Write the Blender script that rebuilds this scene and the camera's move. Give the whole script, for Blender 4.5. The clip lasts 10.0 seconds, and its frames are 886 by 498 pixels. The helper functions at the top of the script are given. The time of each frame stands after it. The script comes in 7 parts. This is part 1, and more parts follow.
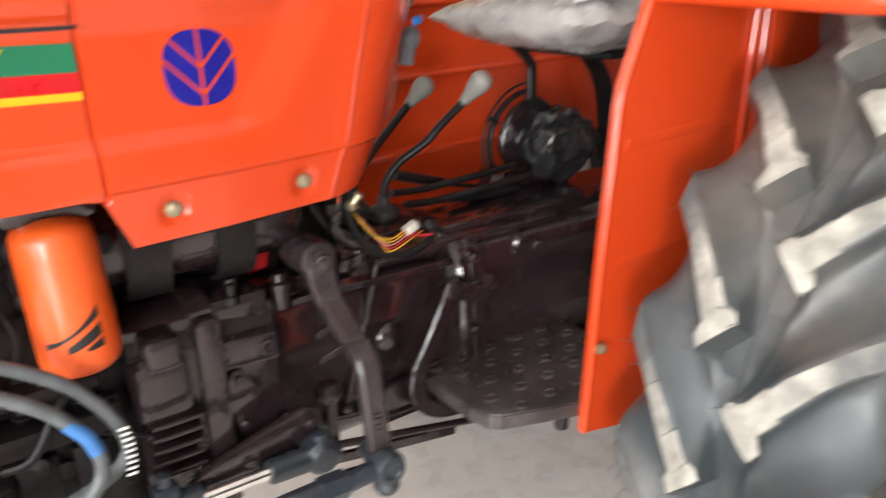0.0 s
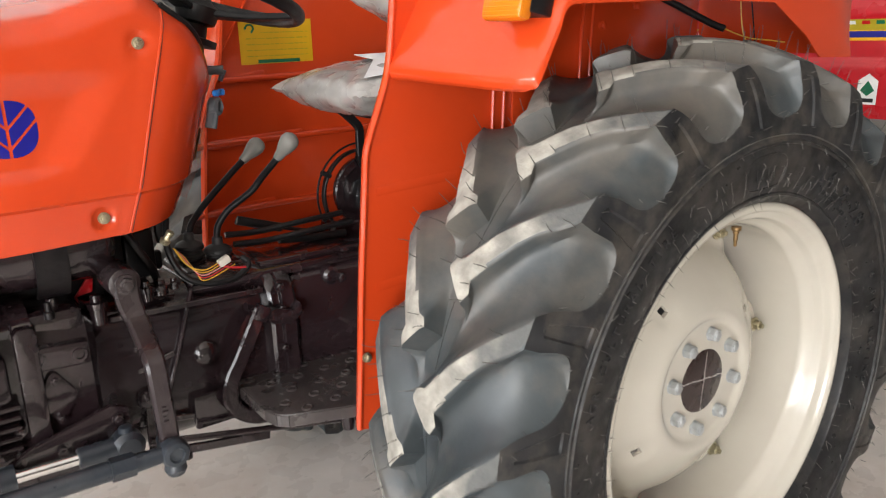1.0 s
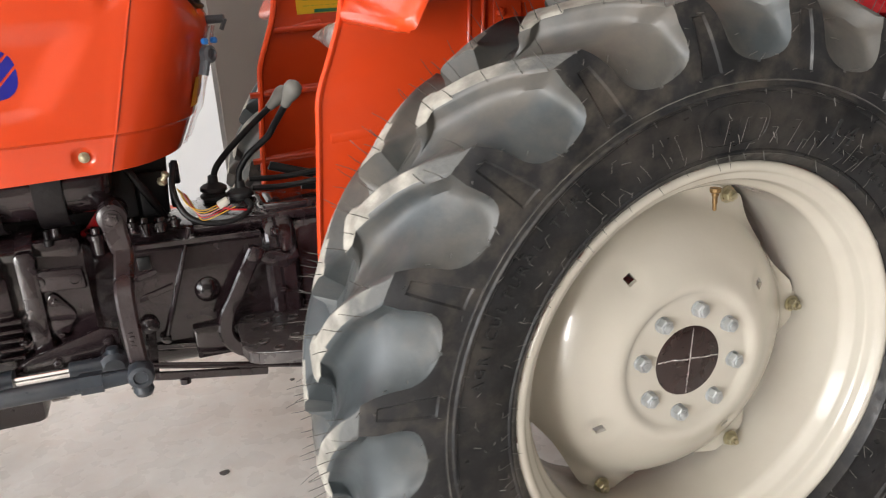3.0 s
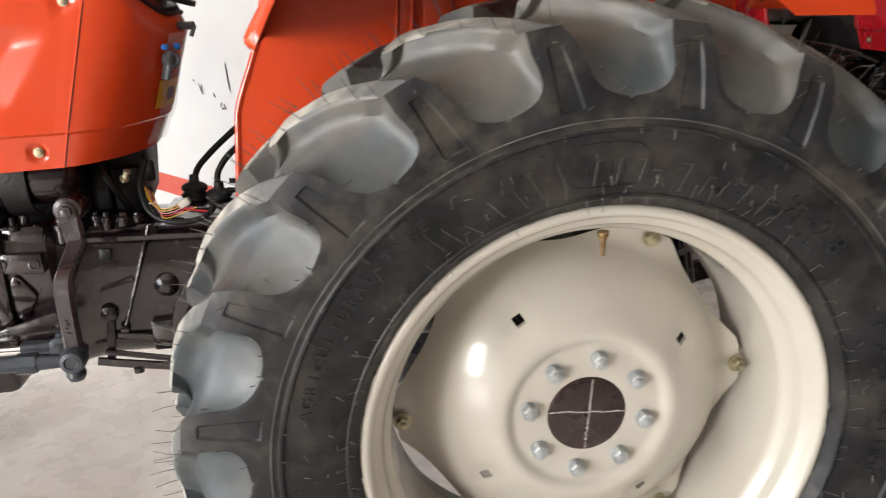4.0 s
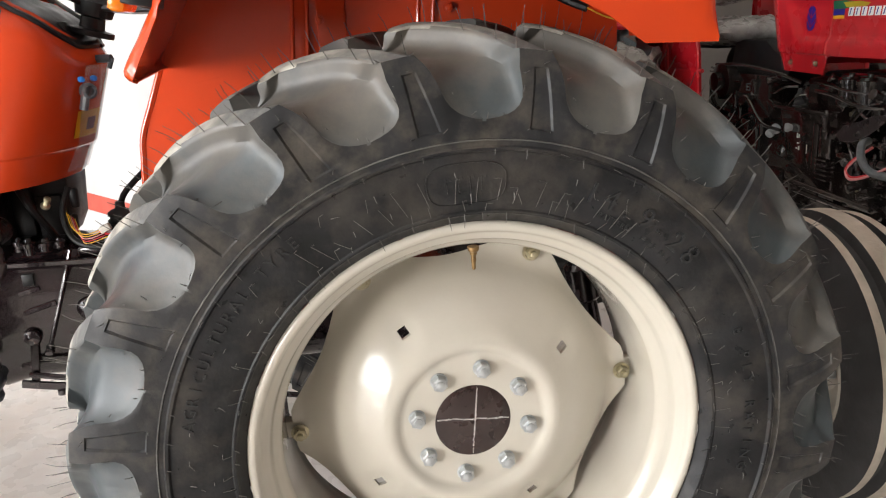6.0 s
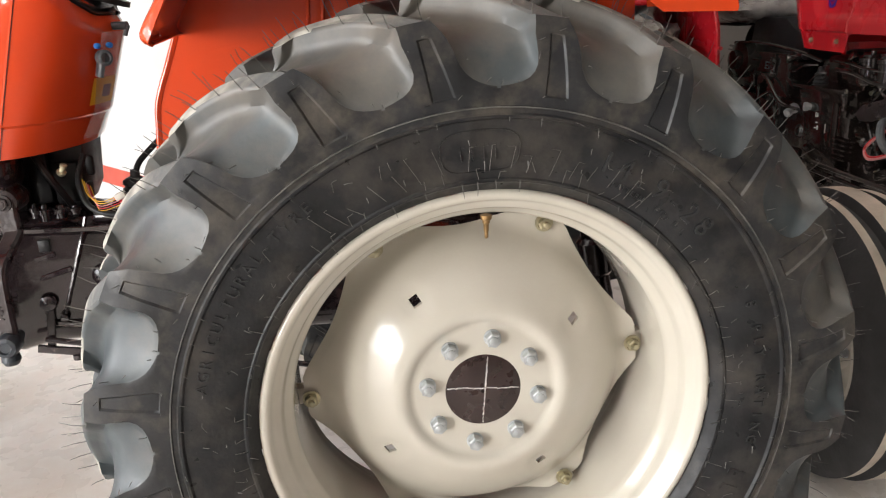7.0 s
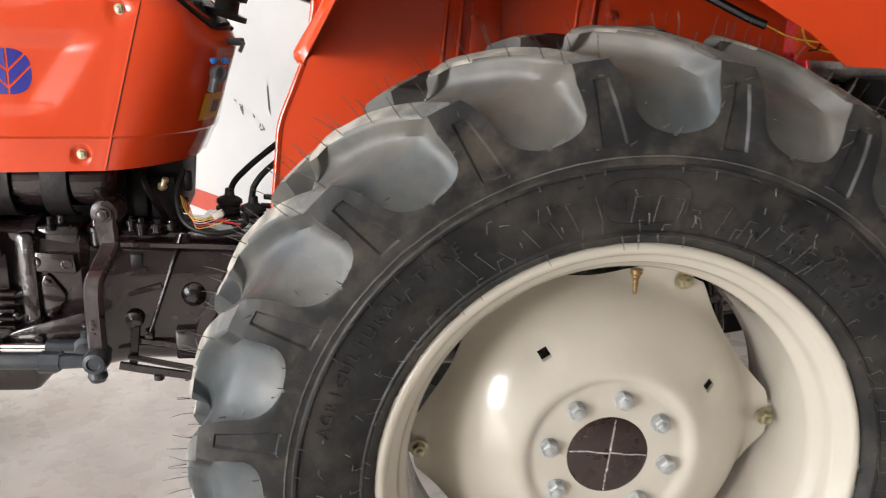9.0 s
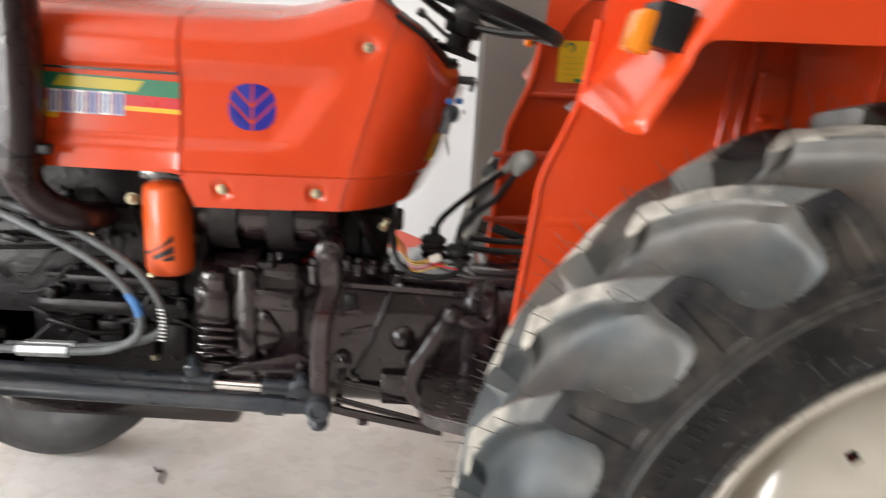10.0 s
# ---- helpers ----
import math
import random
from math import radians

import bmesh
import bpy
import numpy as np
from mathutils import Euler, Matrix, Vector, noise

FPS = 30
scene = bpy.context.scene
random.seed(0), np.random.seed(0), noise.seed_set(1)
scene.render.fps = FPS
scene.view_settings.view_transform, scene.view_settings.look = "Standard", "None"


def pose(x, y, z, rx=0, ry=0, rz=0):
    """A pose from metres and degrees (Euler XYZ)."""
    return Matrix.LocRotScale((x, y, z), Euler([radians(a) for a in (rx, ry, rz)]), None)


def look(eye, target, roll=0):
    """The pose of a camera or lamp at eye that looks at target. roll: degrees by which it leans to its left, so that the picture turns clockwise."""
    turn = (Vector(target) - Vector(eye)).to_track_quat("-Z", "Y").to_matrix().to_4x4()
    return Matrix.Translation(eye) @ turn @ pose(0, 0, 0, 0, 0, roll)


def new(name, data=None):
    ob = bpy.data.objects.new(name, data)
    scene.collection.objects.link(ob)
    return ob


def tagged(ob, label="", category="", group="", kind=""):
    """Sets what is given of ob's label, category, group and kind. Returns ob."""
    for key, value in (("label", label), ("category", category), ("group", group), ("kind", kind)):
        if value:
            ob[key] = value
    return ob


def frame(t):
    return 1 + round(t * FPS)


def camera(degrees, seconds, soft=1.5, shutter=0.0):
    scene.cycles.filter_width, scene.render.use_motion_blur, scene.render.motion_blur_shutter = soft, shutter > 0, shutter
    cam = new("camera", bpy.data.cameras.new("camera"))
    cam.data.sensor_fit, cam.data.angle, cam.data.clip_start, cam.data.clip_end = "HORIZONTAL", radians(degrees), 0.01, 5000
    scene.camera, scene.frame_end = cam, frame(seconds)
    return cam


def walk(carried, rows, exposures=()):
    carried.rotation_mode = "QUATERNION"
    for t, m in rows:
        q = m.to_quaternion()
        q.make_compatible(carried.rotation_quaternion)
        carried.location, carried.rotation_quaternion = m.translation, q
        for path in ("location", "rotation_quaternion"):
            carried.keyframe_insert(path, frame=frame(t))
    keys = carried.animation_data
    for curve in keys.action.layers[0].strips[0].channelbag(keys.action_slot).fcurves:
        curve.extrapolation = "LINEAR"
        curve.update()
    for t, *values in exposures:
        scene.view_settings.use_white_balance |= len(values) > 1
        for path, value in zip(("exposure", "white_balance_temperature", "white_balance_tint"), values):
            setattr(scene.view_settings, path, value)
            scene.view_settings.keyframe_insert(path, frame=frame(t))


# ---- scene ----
cam = camera(59.4, 10.0, 1.1, 0.4)
ROWS = [
    (0, -1.4219, -0.4146, 1.3374, 69.69, 1.6, -35.54),
    (0.5, -1.3104, -0.6671, 1.3605, 74.43, 0.8, -37.75),
    (1, -1.2871, -0.8639, 1.361, 74.17, 1.5, -36.64),
    (1.5, -1.286, -1.0123, 1.3667, 73.19, 1.69, -33.17),
    (2, -1.1774, -1.1106, 1.3491, 73.18, 2.14, -27.75),
    (3.5, -0.6058, -1.0503, 1.3193, 71.29, 2.97, -14.24),
    (4, -0.3809, -1.1213, 1.3278, 72.13, 2.12, -8.09),
    (4.5, -0.2795, -1.1856, 1.348, 73.31, 2.74, -7.92),
    (5, -0.25, -1.1975, 1.3459, 74.1, 3.15, -8.58),
    (6.5, -0.223, -1.2254, 1.3196, 73.29, 2.62, -9.69),
    (7, -0.2275, -1.225, 1.3113, 72.44, 2.29, -8.39),
    (7.5, -0.228, -1.2381, 1.3005, 73.05, 2.3, -7.03),
    (8, -0.2553, -1.2326, 1.2889, 73.96, 1.84, -5.39),
    (8.5, -0.3186, -1.1943, 1.2967, 75.08, 0.5, -4.17),
    (9, -0.3932, -1.1206, 1.3084, 74.9, -1.42, -5.23),
    (9.5, -0.5397, -1.0457, 1.3322, 74.14, -2.51, -5.68),
    (10, -0.7295, -0.9919, 1.3707, 75.04, -3.3, 0.64),
]
walk(cam, [(t, pose(x, y, z, rx, ry, rz)) for t, x, y, z, rx, ry, rz in ROWS],
     [(0, 0.28), (0.5, -0.02), (1.0, -0.08), (2.0, -0.07), (3.5, 0.02), (5.0, 0.12), (6.5, 0.22), (7.5, 0.21), (8.0, 0.14), (9.0, 0.02), (10.0, -0.08)])


# ---- world, sun, large lights ----
world = bpy.data.worlds.new("sky")
scene.world = world
world.use_nodes = True
_n = world.node_tree.nodes
_sky = _n.new("ShaderNodeTexSky")
_sky.sky_type = "NISHITA"
_sky.sun_disc = False
_sky.sun_elevation, _sky.sun_rotation = radians(50), radians(200)
world.node_tree.links.new(_sky.outputs[0], _n["Background"].inputs[0])
_n["Background"].inputs[1].default_value = 0.12

sun = new("sun", bpy.data.lights.new("sun", "SUN"))
sun.data.energy, sun.data.angle, sun.data.color = 2.0, radians(3), (1.0, 0.95, 0.88)
sun.matrix_world = look((0, 0, 0), (0.27, 0.59, -0.77))


def opening_light(name, eye, target, sx, sy, watts, color):
    lamp = new(name, bpy.data.lights.new(name, "AREA"))
    lamp.data.shape, lamp.data.size, lamp.data.size_y = "RECTANGLE", sx, sy
    lamp.data.energy, lamp.data.color = watts, color
    lamp.matrix_world = look(eye, target)
    return lamp


# daylight of the two open shop fronts
opening_light("daylight_front", (-5.3, -4.85, 1.3), (-5.0, 0.0, 1.25), 1.3, 2.0, 320, (1.0, 0.975, 0.94))
opening_light("daylight_side", (-6.45, -1.1, 1.85), (0, 0.4, 1.0), 6.8, 3.0, 470, (0.985, 0.985, 1.0))


# ---- materials ----
def material(name, color, rough=0.5, metal=0.0, vary=0.12, scale=6.0, bump=0.0, bump_scale=80.0, coat=0.0, dirt=None, dirt_amount=0.0, dirt_scale=3.0, rough_vary=0.1):
    m = bpy.data.materials.new(name)
    m.use_nodes = True
    nt = m.node_tree
    b = nt.nodes["Principled BSDF"]
    tc = nt.nodes.new("ShaderNodeTexCoord")
    n1 = nt.nodes.new("ShaderNodeTexNoise")
    n1.inputs["Scale"].default_value, n1.inputs["Detail"].default_value = scale, 6.0
    nt.links.new(tc.outputs["Object"], n1.inputs["Vector"])
    ramp = nt.nodes.new("ShaderNodeMapRange")
    ramp.inputs[1].default_value, ramp.inputs[2].default_value = 0.3, 0.7
    ramp.inputs[3].default_value, ramp.inputs[4].default_value = 1.0 - vary, 1.0 + vary
    nt.links.new(n1.outputs[0], ramp.inputs[0])
    mul = nt.nodes.new("ShaderNodeVectorMath")
    mul.operation = "SCALE"
    mul.inputs[0].default_value = color[:3]
    nt.links.new(ramp.outputs[0], mul.inputs["Scale"])
    out = mul.outputs[0]
    if dirt:
        n2 = nt.nodes.new("ShaderNodeTexNoise")
        n2.inputs["Scale"].default_value, n2.inputs["Detail"].default_value, n2.inputs["Roughness"].default_value = dirt_scale, 8.0, 0.65
        nt.links.new(tc.outputs["Object"], n2.inputs["Vector"])
        r2 = nt.nodes.new("ShaderNodeMapRange")
        r2.inputs[1].default_value, r2.inputs[2].default_value, r2.inputs[3].default_value, r2.inputs[4].default_value = 0.45, 0.72, 0.0, dirt_amount
        nt.links.new(n2.outputs[0], r2.inputs[0])
        mix = nt.nodes.new("ShaderNodeMix")
        mix.data_type = "RGBA"
        nt.links.new(r2.outputs[0], mix.inputs["Factor"])
        nt.links.new(out, mix.inputs[6])
        mix.inputs[7].default_value = (*dirt[:3], 1)
        out = mix.outputs[2]
    nt.links.new(out, b.inputs["Base Color"])
    rr = nt.nodes.new("ShaderNodeMapRange")
    rr.inputs[1].default_value, rr.inputs[2].default_value = 0.3, 0.7
    rr.inputs[3].default_value, rr.inputs[4].default_value = max(0.03, rough - rough_vary), min(1, rough + rough_vary)
    n3 = nt.nodes.new("ShaderNodeTexNoise")
    n3.inputs["Scale"].default_value, n3.inputs["Detail"].default_value = scale * 2.3, 5.0
    nt.links.new(tc.outputs["Object"], n3.inputs["Vector"])
    nt.links.new(n3.outputs[0], rr.inputs[0])
    nt.links.new(rr.outputs[0], b.inputs["Roughness"])
    b.inputs["Metallic"].default_value = metal
    b.inputs["Coat Weight"].default_value = coat
    b.inputs["Coat Roughness"].default_value = 0.06
    if bump:
        n4 = nt.nodes.new("ShaderNodeTexNoise")
        n4.inputs["Scale"].default_value, n4.inputs["Detail"].default_value = bump_scale, 4.0
        nt.links.new(tc.outputs["Object"], n4.inputs["Vector"])
        bn = nt.nodes.new("ShaderNodeBump")
        bn.inputs["Strength"].default_value, bn.inputs["Distance"].default_value = bump, 0.004
        nt.links.new(n4.outputs[0], bn.inputs["Height"])
        nt.links.new(bn.outputs[0], b.inputs["Normal"])
    return m


ORANGE = material("orange_paint", (0.60, 0.054, 0.0105), 0.21, 0, 0.05, 3, 0.03, 180, 0.25, (0.75, 0.13, 0.05), 0.10, 2.5, 0.05)
RED = material("red_paint", (0.5, 0.010, 0.018), 0.28, 0, 0.05, 3, 0.04, 180, 0.5, (0.4, 0.05, 0.05), 0.15, 2.5, 0.05)
ENGINE = material("engine_paint", (0.0170, 0.0100, 0.0118), 0.21, 0, 0.35, 9, 0.45, 42, 0.65, (0.032, 0.0215, 0.022), 0.3, 7, 0.1)
# darkened copy of the engine paint; shade under the hood is in its colour
ENGINE_SHADED = material("engine_paint_shaded", (0.006, 0.0045, 0.005), 0.42, 0, 0.4, 9, 0.5, 50, 0.0, (0.022, 0.017, 0.016), 0.3, 7, 0.12)
ENGINE_RED = material("engine_paint_dark", (0.017, 0.0115, 0.0105), 0.17, 0, 0.3, 9, 0.35, 45, 0.9, (0.034, 0.026, 0.023), 0.4, 7, 0.1)
ARM = material("arm_paint", (0.024, 0.0165, 0.018), 0.3, 0, 0.2, 8, 0.25, 90, 0.3, (0.1, 0.08, 0.075), 0.4, 9)
LINK = material("link_paint", (0.024, 0.031, 0.041), 0.34, 0.1, 0.2, 10, 0.2, 120, 0.2, (0.1, 0.1, 0.1), 0.4, 8)
BLACK = material("black_plastic", (0.008, 0.008, 0.0085), 0.4, 0, 0.2, 10, 0.15, 250)
SATIN = material("black_rubber", (0.02, 0.02, 0.021), 0.55, 0, 0.25, 14, 0.2, 200)
CREAM = material("cream_paint", (0.552, 0.520, 0.447), 0.19, 0, 0.04, 4, 0.03, 150, 0.5, (0.45, 0.395, 0.33), 0.35, 3.5, 0.06)
ZINC = material("zinc_bolt", (0.50, 0.525, 0.535), 0.42, 0.7, 0.2, 40, 0.2, 300)
BRASS = material("yellow_zinc", (0.42, 0.38, 0.26), 0.36, 0.85, 0.25, 40, 0.2, 300)
VALVE = material("brass", (0.27, 0.17, 0.075), 0.45, 0.8, 0.25, 40, 0.2, 300)
CHROME = material("chrome_rod", (0.85, 0.85, 0.84), 0.12, 1.0, 0.05, 20)
HUB = material("hub_paint", (0.028, 0.0145, 0.013), 0.3, 0, 0.25, 18, 0.1, 150, 0.3)
CHIP = material("bare_primer", (0.16, 0.075, 0.06), 0.6, 0, 0.4, 60)
CHALK = material("chalk", (0.75, 0.73, 0.7), 0.9, 0, 0.3, 90, 0.6, 400)
RUBBER = material("tyre_rubber", (0.0130, 0.0134, 0.0146), 0.42, 0, 0.5, 18, 0.09, 160, 0, (0.085, 0.073, 0.061), 0.55, 12, 0.16)
SHOULDER = material("shoulder_rubber", (0.019, 0.0195, 0.021), 0.44, 0, 0.45, 14, 0.08, 160, 0, (0.105, 0.090, 0.073), 0.75, 15, 0.16)
# tread voids: random dirt over a base tinted blue to give the sky's sheen
VOID = material("smooth_rubber_sheen", (0.041, 0.050, 0.054), 0.45, 0, 0.35, 9, 0.06, 120, 0, (0.170, 0.140, 0.108), 0.7, 3.2, 0.10)


def dusty_material():
    """Lug tops: pale dust towards the middle of the tread, bare rubber towards the shoulder."""
    m = material("dusty_rubber", (0.33, 0.315, 0.275), 0.75, 0, 0.35, 30, 0.3, 140, 0, (0.17, 0.158, 0.135), 0.6, 11, 0.1)
    nt = m.node_tree
    b = nt.nodes["Principled BSDF"]
    pale = b.inputs["Base Color"].links[0].from_socket
    tc = nt.nodes.new("ShaderNodeTexCoord")
    sep = nt.nodes.new("ShaderNodeSeparateXYZ")
    nt.links.new(tc.outputs["Object"], sep.inputs[0])
    steps = [sep.outputs[1]]
    for op, value in (("ABSOLUTE", 0.0), ("SUBTRACT", 0.70), ("ABSOLUTE", 0.0)):
        node = nt.nodes.new("ShaderNodeMath")
        node.operation = op
        node.inputs[1].default_value = value
        nt.links.new(steps[-1], node.inputs[0])
        steps.append(node.outputs[0])
    grain = nt.nodes.new("ShaderNodeTexNoise")
    grain.inputs["Scale"].default_value, grain.inputs["Detail"].default_value = 26.0, 6.0
    nt.links.new(tc.outputs["Object"], grain.inputs["Vector"])
    add = nt.nodes.new("ShaderNodeMath")
    add.operation = "MULTIPLY_ADD"
    add.inputs[1].default_value = 0.16
    nt.links.new(grain.outputs[0], add.inputs[0])
    nt.links.new(steps[-1], add.inputs[2])
    rng = nt.nodes.new("ShaderNodeMapRange")
    rng.inputs[1].default_value, rng.inputs[2].default_value, rng.inputs[3].default_value, rng.inputs[4].default_value = 0.155, 0.235, 0.0, 0.9
    nt.links.new(add.outputs[0], rng.inputs[0])
    mix = nt.nodes.new("ShaderNodeMix")
    mix.data_type = "RGBA"
    nt.links.new(rng.outputs[0], mix.inputs["Factor"])
    nt.links.new(pale, mix.inputs[6])
    mix.inputs[7].default_value = (0.075, 0.08, 0.08, 1)
    nt.links.new(mix.outputs[2], b.inputs["Base Color"])
    return m


TYRE_MID = 0.08
DUSTY = dusty_material()
PALE_RIDGE = material("pale_ridge_rubber", (0.13, 0.125, 0.115), 0.5, 0, 0.5, 25, 0.05, 160, 0, (0.03, 0.03, 0.03), 0.9, 12, 0.1)
LETTER = material("letter_rubber", (0.017, 0.0173, 0.0185), 0.34, 0, 0.35, 30, 0.05, 160)
for m, level in ((BLACK, 0.3), (ENGINE_SHADED, 0.3), (ENGINE, 0.4), (RUBBER, 0.3), (SHOULDER, 0.34), (VOID, 0.55)):
    m.node_tree.nodes["Principled BSDF"].inputs["Specular IOR Level"].default_value = level
HAIR = material("rubber_hair", (0.09, 0.085, 0.078), 0.35, 0, 0.3, 30)
HAIR_LIGHT = material("worn_rubber_hair", (0.15, 0.143, 0.132), 0.5, 0, 0.4, 30)
FILTER = material("filter_paint", (0.80, 0.105, 0.012), 0.42, 0, 0.04, 6, 0.03, 120, 0.4)
GREY_KNOB = material("grey_knob", (0.2, 0.2, 0.185), 0.5, 0, 0.1, 20, 0.1, 250)
SWITCH = material("dark_grey_plastic", (0.085, 0.095, 0.105), 0.4, 0, 0.1, 20, 0.1, 250)
STEP = material("worn_step_paint", (0.036, 0.029, 0.029), 0.30, 0, 0.3, 12, 0.2, 90, 0.3, (0.10, 0.09, 0.085), 0.6, 8, 0.1)
PLASTIC = material("plastic_wrap", (0.2, 0.19, 0.17), 0.25, 0, 0.2, 12, 0.6, 18, 0.4)
BLACKBAG = material("black_plastic_wrap", (0.016, 0.016, 0.017), 0.16, 0, 0.3, 20, 1.0, 34, 0.6)
DUSTBAG = material("dust_bag", (0.36, 0.35, 0.335), 0.28, 0, 0.3, 9, 0.5, 30, 0.4)
PAPER = material("paper", (0.8, 0.8, 0.82), 0.8, 0, 0.04, 20)
YELLOW = material("yellow_sticker", (0.72, 0.42, 0.012), 0.4, 0, 0.05, 20)
GREEN = material("green_print", (0.01, 0.15, 0.07), 0.4, 0, 0.05, 20)
REDPRINT = material("red_print", (0.5, 0.005, 0.01), 0.35, 0, 0.05, 20)
AMBERPRINT = material("amber_print", (0.8, 0.4, 0.01), 0.35, 0, 0.05, 20)
BLUE = material("blue_print", (0.005, 0.006, 0.22), 0.42, 0, 0.05, 20)
SKYBLUE = material("blue_plastic", (0.02, 0.16, 0.5), 0.4, 0, 0.05, 20)
BLACKPRINT = material("black_print", (0.015, 0.015, 0.016), 0.4, 0, 0.05, 20)
WHITEPRINT = material("white_print", (0.8, 0.8, 0.78), 0.4, 0, 0.05, 20)
OLIVE = material("dark_yellow_print", (0.45, 0.36, 0.02), 0.4, 0, 0.05, 20)
GREYPRINT = material("lilac_grey_print", (0.42, 0.4, 0.5), 0.4, 0, 0.05, 20)
HOSE = material("hose_rubber", (0.10, 0.11, 0.115), 0.42, 0, 0.3, 30, 0.2, 200)
HOSE_BLUE = material("hose_blue_mark", (0.05, 0.17, 0.42), 0.4, 0, 0.2, 30)
EXHAUST = material("exhaust_paint", (0.014, 0.0070, 0.0080), 0.32, 0, 0.3, 10, 0.2, 90, 0.1)
WIRE_Y = material("yellow_wire", (0.75, 0.42, 0.03), 0.4)
WIRE_R = material("red_wire", (0.6, 0.02, 0.03), 0.4)
WIRE_P = material("pink_wire", (0.7, 0.3, 0.3), 0.4)
CONNECTOR = material("white_connector", (0.6, 0.57, 0.5), 0.45)
FLOOR = material("dusty_concrete", (0.86, 0.82, 0.775), 0.30, 0, 0.10, 5, 0.12, 40, 0, (0.66, 0.55, 0.47), 0.78, 1.9, 0.15)
GROUND = material("outdoor_paving", (0.35, 0.33, 0.3), 0.9, 0, 0.15, 0.8, 0.2, 30)
WALL = material("white_wall_paint", (0.50, 0.50, 0.497), 0.7, 0, 0.06, 1.5, 0.1, 50, 0, (0.52, 0.48, 0.43), 0.4, 1.3)
WALL_GREY = material("plain_grey_wall", (0.40, 0.37, 0.34), 0.7, 0, 0.06, 1.5, 0.1, 50, 0, (0.28, 0.25, 0.23), 0.3, 1.6)
# for the unseen front wall; dark so that the tractors mirror less light
WALL_UNSEEN = material("unseen_wall_beige", (0.28, 0.257, 0.23), 0.8, 0, 0.2, 1.5, 0.1, 50)
WALL_RED = material("red_band_paint", (0.45, 0.075, 0.05), 0.6, 0, 0.12, 3, 0.1, 50)
CEIL = material("ceiling_plaster", (0.78, 0.76, 0.73), 0.85, 0, 0.05, 2)
SCUFF = material("scuff", (0.12, 0.11, 0.1), 0.9, 0, 0.4, 60)
RIBTYRE = material("ribbed_tyre", (0.036, 0.035, 0.035), 0.6, 0, 0.25, 10, 0.25, 120)
RIBDUST = material("tyre_dust", (0.46, 0.41, 0.34), 0.8, 0, 0.2, 14, 0.3, 120)


def lens_material():
    m = bpy.data.materials.new("amber_lens")
    m.use_nodes = True
    b = m.node_tree.nodes["Principled BSDF"]
    b.inputs["Base Color"].default_value = (0.9, 0.26, 0.01, 1)
    b.inputs["Roughness"].default_value = 0.15
    b.inputs["Transmission Weight"].default_value = 0.35
    return m


def film_material():
    m = bpy.data.materials.new("clear_film")
    m.use_nodes = True
    nt = m.node_tree
    b = nt.nodes["Principled BSDF"]
    b.inputs["Base Color"].default_value = (0.9, 0.88, 0.86, 1)
    b.inputs["Roughness"].default_value = 0.12
    b.inputs["Alpha"].default_value = 0.28
    nz = nt.nodes.new("ShaderNodeTexNoise")
    nz.inputs["Scale"].default_value = 14
    bn = nt.nodes.new("ShaderNodeBump")
    bn.inputs["Strength"].default_value = 0.6
    nt.links.new(nz.outputs[0], bn.inputs["Height"])
    nt.links.new(bn.outputs[0], b.inputs["Normal"])
    return m


AMBER, FILM = lens_material(), film_material()

# ---- mesh helpers ----
ORIGIN = Vector((0, 0, 0))


def part(name, bm, mats, parent=None, label="", sharp=35.0, origin=None):
    """Links a bmesh as one mesh object; places are given from the origin of its thing."""
    org = ORIGIN if origin is None else Vector(origin)
    bmesh.ops.translate(bm, verts=bm.verts, vec=-org)
    me = bpy.data.meshes.new(name)
    bm.to_mesh(me)
    bm.free()
    for m in mats if isinstance(mats, (list, tuple)) else [mats]:
        me.materials.append(m)
    me.polygons.foreach_set("use_smooth", [True] * len(me.polygons))
    me.set_sharp_from_angle(angle=radians(sharp))
    ob = new(name, me)
    ob.parent = parent
    if label:
        ob["label"] = label
    return ob


def thing(name, at, label, category, group="", turn=0.0):
    ob = new(name)
    ob.empty_display_size = 0.1
    ob.matrix_world = pose(*at, 0, 0, turn)
    return tagged(ob, label, category, group)


def basis(d, up=(0, 0, 1)):
    d = Vector(d).normalized()
    u = Vector(up)
    if abs(d.dot(u)) > 0.98:
        u = Vector((1, 0, 0))
    s = d.cross(u).normalized()
    return d, s, s.cross(d).normalized()


def ring_strip(bm, rings, closed=True, caps=True, mat=0):
    rows = [[bm.verts.new(p) for p in r] for r in rings]
    n = len(rows[0])
    for a, b in zip(rows, rows[1:]):
        for i in range(n if closed else n - 1):
            j = (i + 1) % n
            f = bm.faces.new((a[i], a[j], b[j], b[i]))
            f.material_index = mat
    if caps and closed:
        bm.faces.new(rows[0][::-1]).material_index = mat
        bm.faces.new(rows[-1]).material_index = mat
    return rows


def rod(bm, p0, p1, r0, r1=None, n=14, mat=0, bevel=0.0):
    p0, p1 = Vector(p0), Vector(p1)
    r1 = r0 if r1 is None else r1
    d, s, u = basis(p1 - p0)
    ang = [2 * math.pi * i / n for i in range(n)]
    stops = [(p0, r0), (p1, r1)]
    if bevel:
        stops = [(p0, r0 - bevel), (p0 + d * bevel, r0), (p1 - d * bevel, r1), (p1, r1 - bevel)]
    ring_strip(bm, [[p + (s * math.cos(a) + u * math.sin(a)) * r for a in ang] for p, r in stops], mat=mat)


